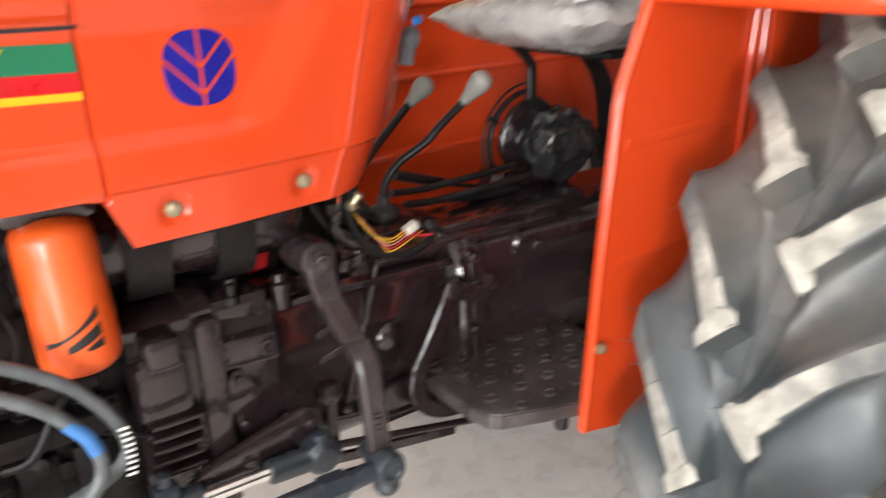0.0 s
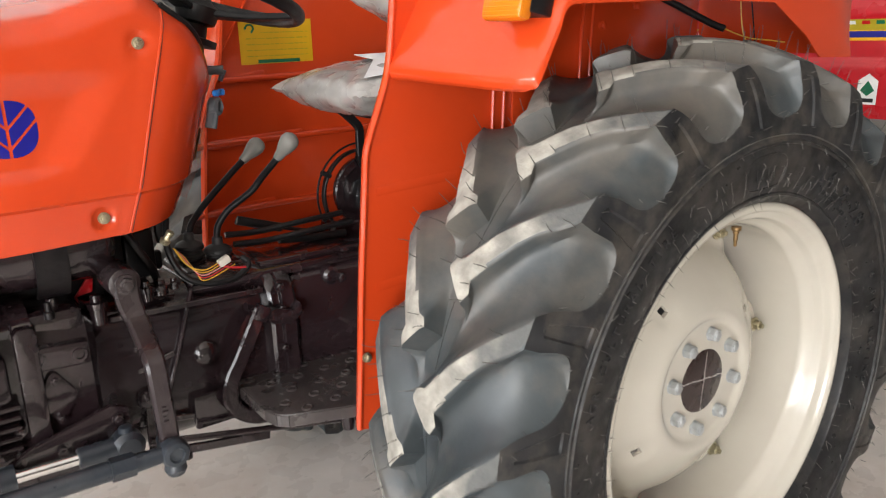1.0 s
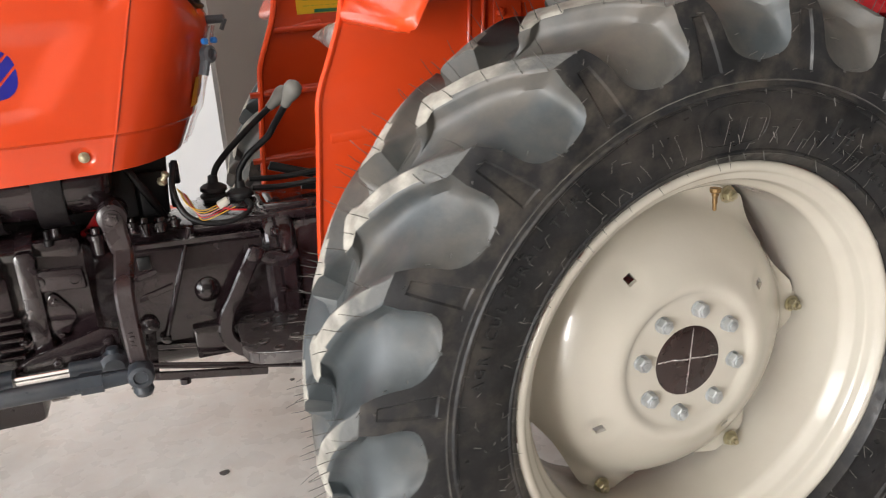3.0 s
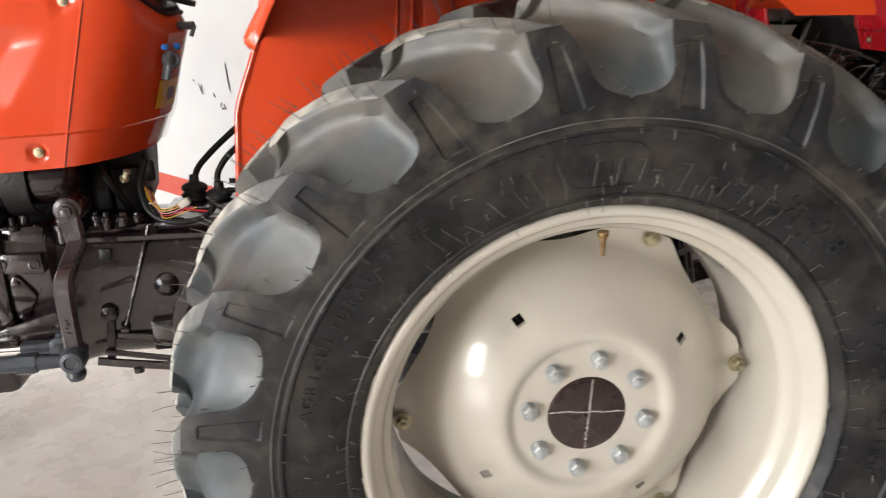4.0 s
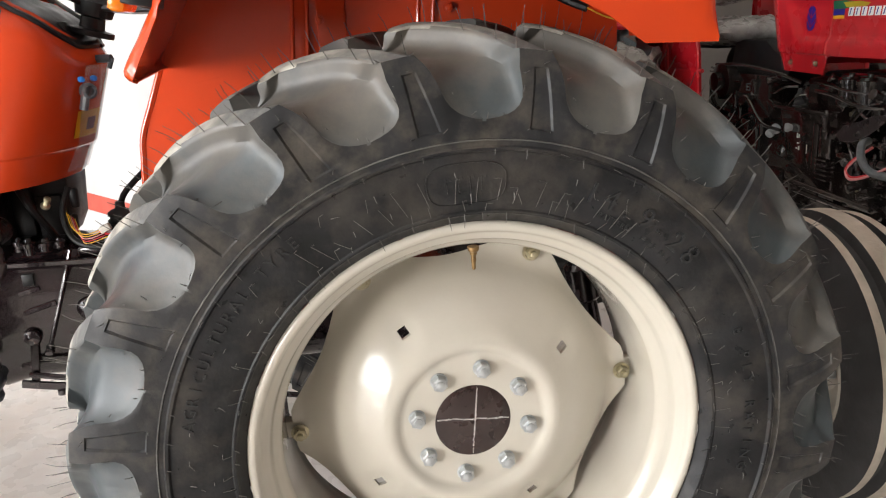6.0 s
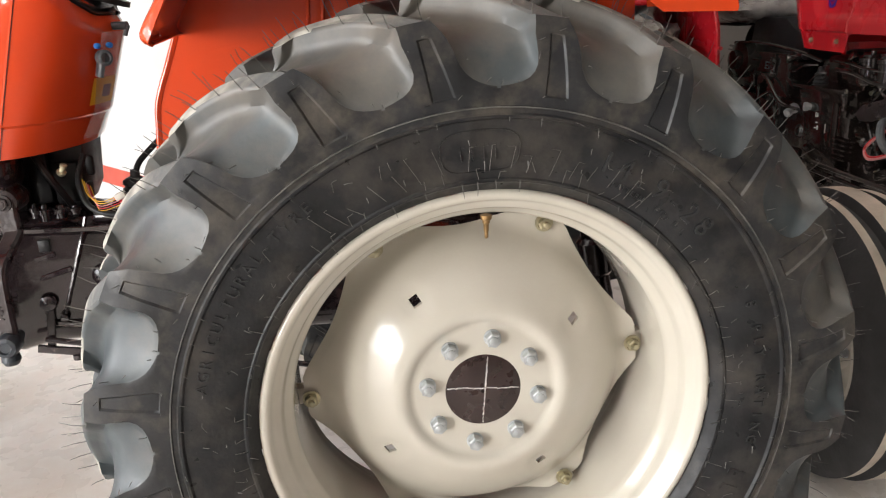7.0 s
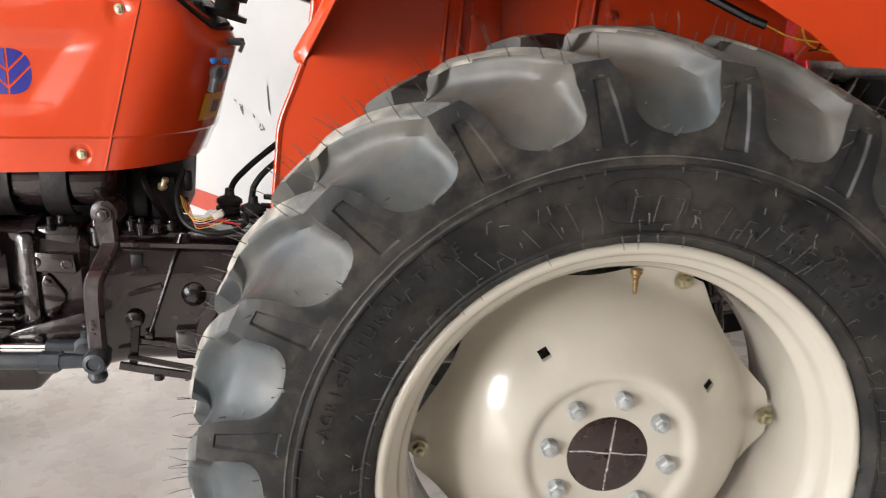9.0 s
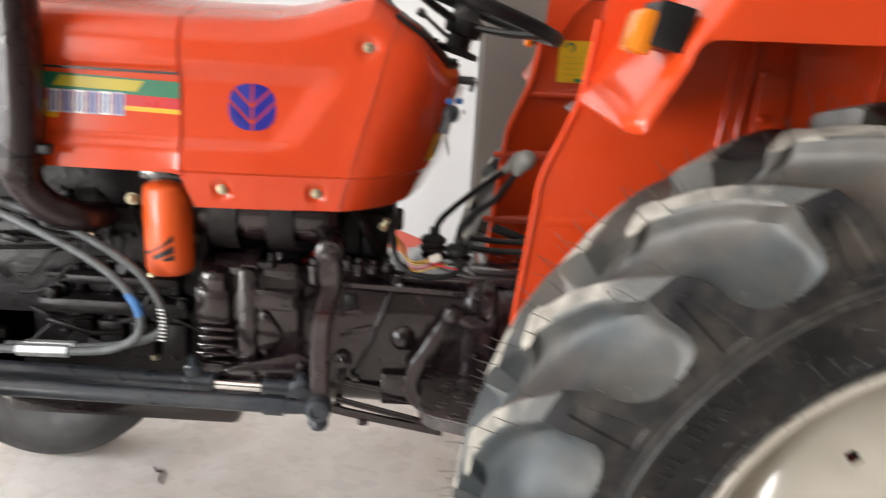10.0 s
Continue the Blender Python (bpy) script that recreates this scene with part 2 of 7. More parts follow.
def turned(bm, p0, axis, prof, n=20, mat=0):
    """A turned body: prof holds (distance along the axis, radius)."""
    p0 = Vector(p0)
    d, s, u = basis(axis)
    ang = [2 * math.pi * i / n for i in range(n)]
    ring_strip(bm, [[p0 + d * h + (s * math.cos(a) + u * math.sin(a)) * max(r, 0.0004) for a in ang] for h, r in prof], mat=mat)


def smooth_path(pts, k=6):
    pts = [Vector(p) for p in pts]
    q = [pts[0] * 2 - pts[1]] + pts + [pts[-1] * 2 - pts[-2]]
    out = []
    for i in range(1, len(q) - 2):
        a, b, c, d = q[i - 1:i + 3]
        for j in range(k):
            t = j / k
            out.append(0.5 * (2 * b + (c - a) * t + (2 * a - 5 * b + 4 * c - d) * t * t + (3 * b - a - 3 * c + d) * t ** 3))
    return out + [pts[-1]]


def tube(bm, pts, r, n=10, k=6, mat=0, wave=0.0):
    ps = smooth_path(pts, k)
    rings = []
    up = Vector((0.1, 0.2, 1)).normalized()
    for i, p in enumerate(ps):
        d = (ps[min(i + 1, len(ps) - 1)] - ps[max(i - 1, 0)]).normalized()
        s = d.cross(up)
        s = s.normalized() if s.length > 1e-4 else Vector((1, 0, 0))
        u = s.cross(d).normalized()
        up = u
        rr = (r(i / (len(ps) - 1)) if callable(r) else r) * (1 + (wave if i % 2 else 0))
        rings.append([p + (s * math.cos(2 * math.pi * j / n) + u * math.sin(2 * math.pi * j / n)) * rr for j in range(n)])
    ring_strip(bm, rings, mat=mat)


def bar(bm, pts, width, thick, side, k=5, mat=0, edge=0.25):
    """A flat bar bent along pts; side is the direction of its width."""
    ps = smooth_path(pts, k)
    rings = []
    for i, p in enumerate(ps):
        d = (ps[min(i + 1, len(ps) - 1)] - ps[max(i - 1, 0)]).normalized()
        w = Vector(side)
        w = (w - d * w.dot(d)).normalized()
        t = d.cross(w).normalized()
        ww = (width(i / (len(ps) - 1)) if callable(width) else width) / 2
        tt = (thick(i / (len(ps) - 1)) if callable(thick) else thick) / 2
        e = edge * tt
        rings.append([p + w * a + t * b for a, b in ((ww - e, tt), (ww, tt - e), (ww, -tt + e), (ww - e, -tt), (-ww + e, -tt), (-ww, -tt + e), (-ww, tt - e), (-ww + e, tt))])
    ring_strip(bm, rings, mat=mat)


def box(bm, c, s, bevel=0.004, turn=None, mat=0, seg=2):
    r = bmesh.ops.create_cube(bm, size=1.0)
    vs = r["verts"]
    bmesh.ops.scale(bm, verts=vs, vec=s)
    if bevel:
        es = list({e for v in vs for e in v.link_edges})
        g = bmesh.ops.bevel(bm, geom=es, offset=min(bevel, 0.45 * min(s)), segments=seg, profile=0.5, affect="EDGES")
        vs = list({v for f in g["faces"] for v in f.verts} | {v for v in vs if v.is_valid})
        todo, seen = list(vs), set(vs)
        while todo:
            v = todo.pop()
            for e in v.link_edges:
                o = e.other_vert(v)
                if o not in seen:
                    seen.add(o)
                    todo.append(o)
        vs = list(seen)
    m = Matrix.Translation(c) @ (turn if turn else Matrix.Identity(4))
    bmesh.ops.transform(bm, matrix=m, verts=vs)
    if mat:
        for f in {f for v in vs for f in v.link_faces}:
            f.material_index = mat


def prism(bm, poly, a, b, axis="y", bevel=0.003, mat=0):
    """poly: points in the plane across the axis (x,z for y; y,z for x; x,y for z), from a to b along it."""
    def at(p, h):
        return {"y": (p[0], h, p[1]), "x": (h, p[0], p[1]), "z": (p[0], p[1], h)}[axis]
    lo, hi = [bm.verts.new(at(p, a)) for p in poly], [bm.verts.new(at(p, b)) for p in poly]
    fs = [bm.faces.new(lo), bm.faces.new(hi[::-1])]
    for i in range(len(poly)):
        j = (i + 1) % len(poly)
        fs.append(bm.faces.new((lo[j], lo[i], hi[i], hi[j])))
    bmesh.ops.recalc_face_normals(bm, faces=fs)
    for f in fs:
        f.material_index = mat
    if bevel:
        es = list({e for f in fs[:2] for e in f.edges})
        bmesh.ops.bevel(bm, geom=es, offset=bevel, segments=2, profile=0.5, affect="EDGES")


def hexbolt(bm, p, axis, af=0.02, h=0.012, washer=0.0, mat=0, dome=True):
    p = Vector(p)
    d, s, u = basis(axis)
    R = af / math.sqrt(3)
    if washer:
        turned(bm, p, axis, [(0, washer), (0.002, washer), (0.0021, R)], 18, mat)
        p = p + d * 0.002
    ang = [math.pi / 3 * i + 0.3 for i in range(6)]
    rings = [[p + d * hh + (s * math.cos(a) + u * math.sin(a)) * rr for a in ang] for hh, rr in ((0, R), (h * 0.85, R), (h, R * 0.84))]
    ring_strip(bm, rings, mat=mat)
    if dome:
        turned(bm, p + d * h * 0.98, axis, [(0, R * 0.6), (h * 0.15, R * 0.55), (h * 0.25, R * 0.2)], 10, mat)


def sheet(bm, rows, mat=0, flip=False):
    vs = [[bm.verts.new(p) for p in r] for r in rows]
    for a, b in zip(vs, vs[1:]):
        for i in range(len(a) - 1):
            q = (a[i], a[i + 1], b[i + 1], b[i])
            bm.faces.new(q[::-1] if flip else q).material_index = mat
    return vs


def thicken(bm, t):
    bmesh.ops.recalc_face_normals(bm, faces=bm.faces)
    bmesh.ops.solidify(bm, geom=list(bm.faces), thickness=t)


def lerp(xs, ys, x):
    return float(np.interp(x, xs, ys))


def sstep(a, b, x):
    t = min(1.0, max(0.0, (x - a) / (b - a)))
    return t * t * (3 - 2 * t)


def cut(bm, cutters):
    """Cuts boxes out of a body; returns a new bmesh."""
    me = bpy.data.meshes.new("body")
    bm.to_mesh(me)
    bm.free()
    ob = new("body", me)
    cb = bmesh.new()
    for c, s, turn in cutters:
        box(cb, c, s, 0, turn)
    cm = bpy.data.meshes.new("cutter")
    cb.to_mesh(cm)
    cb.free()
    co = new("cutter", cm)
    md = ob.modifiers.new("cut", "BOOLEAN")
    md.operation, md.object, md.solver = "DIFFERENCE", co, "EXACT"
    got = bpy.data.meshes.new_from_object(ob.evaluated_get(bpy.context.evaluated_depsgraph_get()))
    res = bmesh.new()
    res.from_mesh(got)
    for o in (ob, co):
        bpy.data.objects.remove(o)
    for m in (me, cm, got):
        bpy.data.meshes.remove(m)
    return res


def letters(text, size, extrude=0.0, space=1.0):
    """The triangles of a line of text, centred: a list of points and of faces."""
    cu = bpy.data.curves.new("line", "FONT")
    cu.body, cu.size, cu.extrude, cu.align_x, cu.space_character = text, size, extrude, "CENTER", space
    cu.resolution_u = 2
    ob = new("line", cu)
    bpy.context.view_layer.update()
    me = bpy.data.meshes.new_from_object(ob.evaluated_get(bpy.context.evaluated_depsgraph_get()))
    vs, fs = [Vector(v.co) for v in me.vertices], [tuple(p.vertices) for p in me.polygons]
    bpy.data.objects.remove(ob)
    bpy.data.meshes.remove(me)
    return vs, fs


def add_mapped(bm, vs, fs, fn, mat=0):
    made = [bm.verts.new(fn(v)) for v in vs]
    for f in fs:
        try:
            bm.faces.new([made[i] for i in f]).material_index = mat
        except ValueError:
            pass

# ---- the setting ----


def slab(name, poly, a, b, axis, mat, label="", bevel=0.0):
    bm = bmesh.new()
    prism(bm, poly, a, b, axis, bevel)
    return tagged(part(name, bm, mat, None, label), kind="structure")


def upright(name, p, q, thick, z0, z1, mat, side=1):
    """A wall from p to q in plan; its thickness lies to the left of the way (side 1) or the right."""
    p, q = Vector(p), Vector(q)
    d = (q - p).normalized()
    n = Vector((-d.y, d.x)) * side * thick
    poly = [p, q, q + n, p + n]
    return slab(name, [(v.x, v.y) for v in poly], z0, z1, "z", mat)


tagged(slab("floor", [(-7, -5.2), (9, -5.2), (9, 9), (-7, 9)], -0.12, 0.0, "z", FLOOR), "dusty beige concrete showroom floor")
bm = bmesh.new()
sheet(bm, [[(-400, -400, -0.13), (400, -400, -0.13)], [(-400, 400, -0.13), (400, 400, -0.13)]])
tagged(part("ground", bm, GROUND), "paved ground outside the showroom", kind="structure")
tagged(slab("ceiling", [(-7, -5.2), (9, -5.2), (9, 9), (-7, 9)], 4.2, 4.35, "z", CEIL), "white plaster ceiling")
E0 = Vector((-0.605, 2.58))
A_DIR, B_DIR = Vector((-0.6, 0.8)), Vector((0.8, 0.6))
upright("wall_white", E0, E0 + A_DIR * 5.5, 0.2, 0.0, 4.2, WALL, -1)["label"] = "white painted wall with scuffs and a red band"
upright("wall_grey", E0 + B_DIR * 0.2, E0 + B_DIR * 10, 0.2, 0.0, 4.2, WALL_GREY, 1)["label"] = "grey wall beyond the white wall's corner"
upright("trim_corner", E0 + B_DIR * 0.025 - A_DIR * 0.004, E0 + B_DIR * 0.21 - A_DIR * 0.004, 0.004, 0.0, 4.2, WALL_GREY, 1)["label"] = "grey sheet over the end of the white wall"
n_a = Vector((-0.8, -0.6)) * 0.004
bm = bmesh.new()
p, q = E0 + n_a, E0 + A_DIR * 5.4 + n_a
prism(bm, [(p.x, p.y), (q.x, q.y), (q.x + 0.01, q.y + 0.01), (p.x + 0.01, p.y + 0.01)], 0.27, 0.385, "z", 0)
tagged(part("trim_red_band", bm, WALL_RED), "faded red painted band along the wall", kind="structure")
upright("wall_back", (-7, 8.8), (9, 8.8), 0.2, 0, 4.2, WALL_GREY, 1)
upright("wall_east", (8.8, -5.2), (8.8, 8.8), 0.2, 0, 4.2, WALL, -1)
# added wall out of view, its dark beige dims reflections in paint and rubber
upright("wall_front_unseen", (-4.6, -5.0), (8.8, -5.0), 0.2, 0, 4.2, WALL_UNSEEN, -1)
upright("wall_front_b", (-7, -5.0), (-6.0, -5.0), 0.2, 0, 4.2, WALL, -1)
upright("wall_front_head", (-6.0, -5.0), (-4.6, -5.0), 0.2, 2.35, 4.2, WALL, -1)
upright("wall_west_a", (-6.8, -5.0), (-6.8, -4.6), 0.2, 0, 4.2, WALL, 1)
upright("wall_west_b", (-6.8, 2.4), (-6.8, 8.8), 0.2, 0, 4.2, WALL, 1)
upright("wall_west_head", (-6.8, -4.6), (-6.8, 2.4), 0.2, 3.5, 4.2, WALL, 1)


# scuffs on the white wall: (way along the wall, height, width, length, slant)
for k, (w, z, wide, long_, slant) in enumerate(((0.50, 0.985, 0.012, 0.13, 0.12), (0.195, 0.885, 0.010, 0.08, 0.4), (0.58, 0.845, 0.05, 0.035, 0.0), (0.66, 0.89, 0.02, 0.03, 0.5), (0.80, 0.92, 0.05, 0.045, 0.6), (0.86, 0.955, 0.03, 0.02, 0.2), (0.08, 1.06, 0.012, 0.02, 0.0), (0.35, 0.75, 0.02, 0.012, 0.0))):
    rnd = random.Random(40 + k)
    bm = bmesh.new()
    for j in range(7 if wide > 0.018 else 3):
        c = E0 + A_DIR * (w + rnd.uniform(-0.5, 0.5) * wide) + n_a * 0.6
        zz = z + rnd.uniform(-0.5, 0.5) * long_ * (1 if wide > 0.018 else 0.35)
        h, b = (rnd.uniform(0.1, 0.3) * long_, rnd.uniform(0.1, 0.3) * wide) if wide > 0.018 else (long_ * 0.5, wide * 0.35)
        pts = [(-b, -h), (b, -h * 0.8), (b * 0.8, h), (-b * 0.7, h * 0.9)]
        bm.faces.new([bm.verts.new((c.x + A_DIR.x * (u + slant * v), c.y + A_DIR.y * (u + slant * v), zz + v)) for u, v in pts])
    tagged(part("trim_scuff", bm, SCUFF), "dark scuff on the white wall", kind="structure")

# ---- rear wheel ----
PITCH, LUGS, AXLE_Z = 18.0, 20, 0.65
TIP = 133.3


def tyre_rows():
    """Rows of one half of the tread and sidewall, from the middle of the tread to the bead:
    (y and turn of the lug's trailing edge, y and turn of its leading edge, radius or None for the crown, depth of the void, lug there or not)."""
    crown = [(0.0795, 17.0, 0.0795, 19.4, 0), (0.0755, 16.6, 0.040, 19.7, 0), (0.0745, 15.6, 0.026, 19.8, 1), (0.067, 14.5, 0.016, 18.4, 1), (0.050, 14.1, 0.0225, 16.65, 1), (0.0415, 13.25, 0.0155, 15.85, 1), (0.012, 9.6, -0.011, 12.8, 1),
             (-0.018, 7.0, -0.031, 10.3, 1), (-0.048, 4.4, -0.054, 8.0, 1), (-0.075, 2.2, -0.080, 6.2, 1), (-0.097, 0.2, -0.099, 4.5, 1)]
    out = []
    for i, (a, b) in enumerate(zip(crown, crown[1:])):
        k = 1 if i < 2 else 4
        for j in range(k):
            t = j / k
            out.append(tuple(a[m] * (1 - t) + b[m] * t for m in range(4)) + (None, 0.044, a[4]))
    side = [(0.645, -0.0985, 0.0, 4.3, 0.043), (0.632, -0.103, -0.9, 4.25, 0.040), (0.6215, -0.1055, -1.5, 4.25, 0.036), (0.6195, -0.106, -1.6, 4.25, 0.0355), (0.605, -0.109, -2.2, 3.95, 0.031),
            (0.592, -0.111, -2.6, 3.7, 0.026), (0.577, -0.1125, -3.1, 3.6, 0.0215), (0.566, -0.113, -3.8, 3.95, 0.018), (0.5575, -0.1135, -4.7, 4.7, 0.015), (0.5515, -0.1137, -5.8, 5.8, 0.0125),
            (0.5475, -0.114, -7.0, 7.3, 0.0105), (0.5450, -0.114, -8.4, 9.0, 0.009), (0.5420, -0.114, -8.4, 9.0, 0.0), (0.5335, -0.114, -8.4, 9.0, 0), (0.5310, -0.114, -8.4, 9.0, 0), (0.5175, -0.1138, -8.4, 9.0, 0), (0.5165, -0.1162, -8.4, 9.0, 0), (0.5150, -0.1162, -8.4, 9.0, 0), (0.5140, -0.1137, -8.4, 9.0, 0), (0.507, -0.1135, -8.4, 9.0, 0),
            (0.504, -0.1165, -8.4, 9.0, 0), (0.500, -0.1165, -8.4, 9.0, 0), (0.497, -0.112, -8.4, 9.0, 0), (0.48, -0.1115, -8.4, 9.0, 0), (0.46, -0.1095, -8.4, 9.0, 0), (0.44, -0.1065, -8.4, 9.0, 0),
            (0.42, -0.1015, -8.4, 9.0, 0), (0.408, -0.0965, -8.4, 9.0, 0), (0.405, -0.0985, -8.4, 9.0, 0), (0.401, -0.0975, -8.4, 9.0, 0), (0.398, -0.092, -8.4, 9.0, 0), (0.39, -0.085, -8.4, 9.0, 0), (0.381, -0.072, -8.4, 9.0, 0)]
    for r, y, t0, t1, dep in side:
        out.append((y, t0, y, t1, r, dep, 1))
    return out


def crown_radius(y):
    return 0.688 - 0.043 * (abs(TYRE_MID - y) / 0.178) ** 1.9


FLOOR_E = (0.5450, 0.5475, 0.5515, 0.5575, 0.566, 0.577, 0.592, 0.605, 0.6215, 0.632, 0.645)
FLOOR_R = (0.5465, 0.5515, 0.5575, 0.5645, 0.573, 0.582, 0.5925, 0.5995, 0.607, 0.6105, 0.6145)
FLOOR_Y = (-0.1125, -0.1085, -0.1055, -0.1015, -0.0972, -0.0930, -0.0880, -0.084, -0.0785, -0.0745, -0.0700)


def void_floor(y, r):
    """Place on the bottom of the void that belongs to a place on the tyre's outer envelope."""
    if r is None:
        mark = (-0.098, -0.075, -0.05, -0.02, 0.03, 0.08)
        return lerp(mark, (-0.065, -0.050, -0.033, -0.010, 0.035, 0.08), y), lerp(mark, (0.618, 0.626, 0.632, 0.637, 0.6415, 0.643), y)
    return lerp(FLOOR_E, FLOOR_Y, r), lerp(FLOOR_E, FLOOR_R, r)


def tyre_half(bm, mirrored):
    rows = tyre_rows()
    grid = []
    for y0, t0, y1, t1, r, dep, lug in rows:
        if r is None:
            b0, b1 = t0 + 0.22 * (t1 - t0), t0 + 0.78 * (t1 - t0)
            rec = 0.0
        else:
            b0, b1 = lerp([0.53, 0.62], [-1.9, 0.3], r), lerp([0.53, 0.62], [1.8, 2.1], r)
            rec = 0.0034 if 0.533 < r < 0.62 else 0.0
        worn = 0.10 if r is None else 0.0
        cols = [(t0, worn, 0), (t0 * 0.5 + b0 * 0.5, worn * 0.15, 0), (b0 - 0.12, 0, 0), (b0 + 0.22, 0, 1), (b0 * 0.5 + b1 * 0.5, 0, 1), (b1 - 0.22, 0, 1), (b1 + 0.12, 0, 0), (b1 * 0.5 + t1 * 0.5, worn * 0.15, 0), (t1, worn, 0)]
        e = t0 + PITCH
        for f in (0.02, 0.05, 0.09, 0.14, 0.2, 0.27, 0.35, 0.44, 0.54, 0.64, 0.73, 0.81, 0.87, 0.92, 0.96, 0.985):
            up = 1 - (1 - min(1.0, f / (lerp([-0.098, -0.03, 0.08], [0.13, 0.18, 0.26], y1) if r is None else 0.15))) ** 2.0
            down = 1 - (1 - min(1.0, (1 - f) / (0.34 if r is None else 0.30))) ** 2.0
            cols.append((t1 + (e - t1) * f, max(worn, up * down), 0))
        line = []
        for k in range(LUGS):
            for t, d, rc in cols:
                if t <= t1:
                    f = (t - t0) / max(1e-6, t1 - t0)
                    y = y0 + (y1 - y0) * f
                else:
                    f = (t - t1) / (e - t1)
                    y = y1 + (y0 - y1) * f
                er, ey = (crown_radius(y), y) if r is None else (r, y + rec * rc)
                dd = 1.0 if not lug else (d if dep > 0 else 0.0)
                fy, fr = void_floor(y, r)
                rr, yy = er + (fr - er) * dd, ey + (fy - ey) * dd
                a = radians(TIP + t + k * PITCH + (PITCH / 2 if mirrored else 0))
                if mirrored:
                    yy = 2 * TYRE_MID - yy
                line.append((rr * math.cos(a), yy, AXLE_Z + rr * math.sin(a)))
        grid.append(line)
    nc = len(cols)
    vs = [[bm.verts.new(p) for p in r] for r in grid]
    n = len(vs[0])
    whole = [vs[i][j] for i in range(len(rows)) for j in range(n) if rows[i][6] and (rows[i][4] is None or rows[i][4] > 0.5450) and 10 <= j % nc <= 24]
    floor = [vs[i][j] for i in range(len(rows)) for j in range(n) if rows[i][6] and (rows[i][4] is None or rows[i][4] > 0.5450) and 12 <= j % nc <= 22]
    for i in range(len(rows) - 1):
        crown, lug = rows[i][4] is None, rows[i][6]
        radius = rows[i][4] or 1.0
        for j in range(n):
            q = (vs[i][j], vs[i][(j + 1) % n], vs[i + 1][(j + 1) % n], vs[i + 1][j])
            f = bm.faces.new(q if mirrored else q[::-1])
            c = j % nc
            if crown and lug and c < 8:
                f.material_index = 2 if (c <= 7 if i < 16 else 1 <= c <= 6) else 1
            elif c >= 8 and radius > 0.5425 and not (crown and not lug):
                f.material_index = 1
            elif crown:
                f.material_index = 1
            elif 0.5335 < radius < 0.6215 and 2 <= c <= 5:
                f.material_index = 3
            elif radius > 0.506:
                f.material_index = 4 if abs(radius - 0.5165) < 0.0001 else 3
    for _ in range(48):
        bmesh.ops.smooth_vert(bm, verts=floor, factor=0.5, use_axis_x=True, use_axis_y=True, use_axis_z=True)
    for _ in range(2):
        bmesh.ops.smooth_vert(bm, verts=whole, factor=0.5, use_axis_x=True, use_axis_y=True, use_axis_z=True)


def wheel_point(turn, r, y):
    a = radians(turn)
    return Vector((r * math.cos(a), y, AXLE_Z + r * math.sin(a)))


def hair(bm, p, d, length, rnd, mat=0):
    """One moulding hair, bent and tapered."""
    d, s, u = basis(d)
    bend = (s * rnd.uniform(-1, 1) + u * rnd.uniform(-1, 1)) * 0.17
    r = 0.0009
    rings = []
    for t in (0.0, 0.5, 1.0):
        c = Vector(p) + d * length * t + bend * length * t * t
        rings.append([c + (s * math.cos(a) + u * math.sin(a)) * r * (1 - 0.45 * t) for a in (0, 2.1, 4.2)])
    ring_strip(bm, rings, mat=mat)


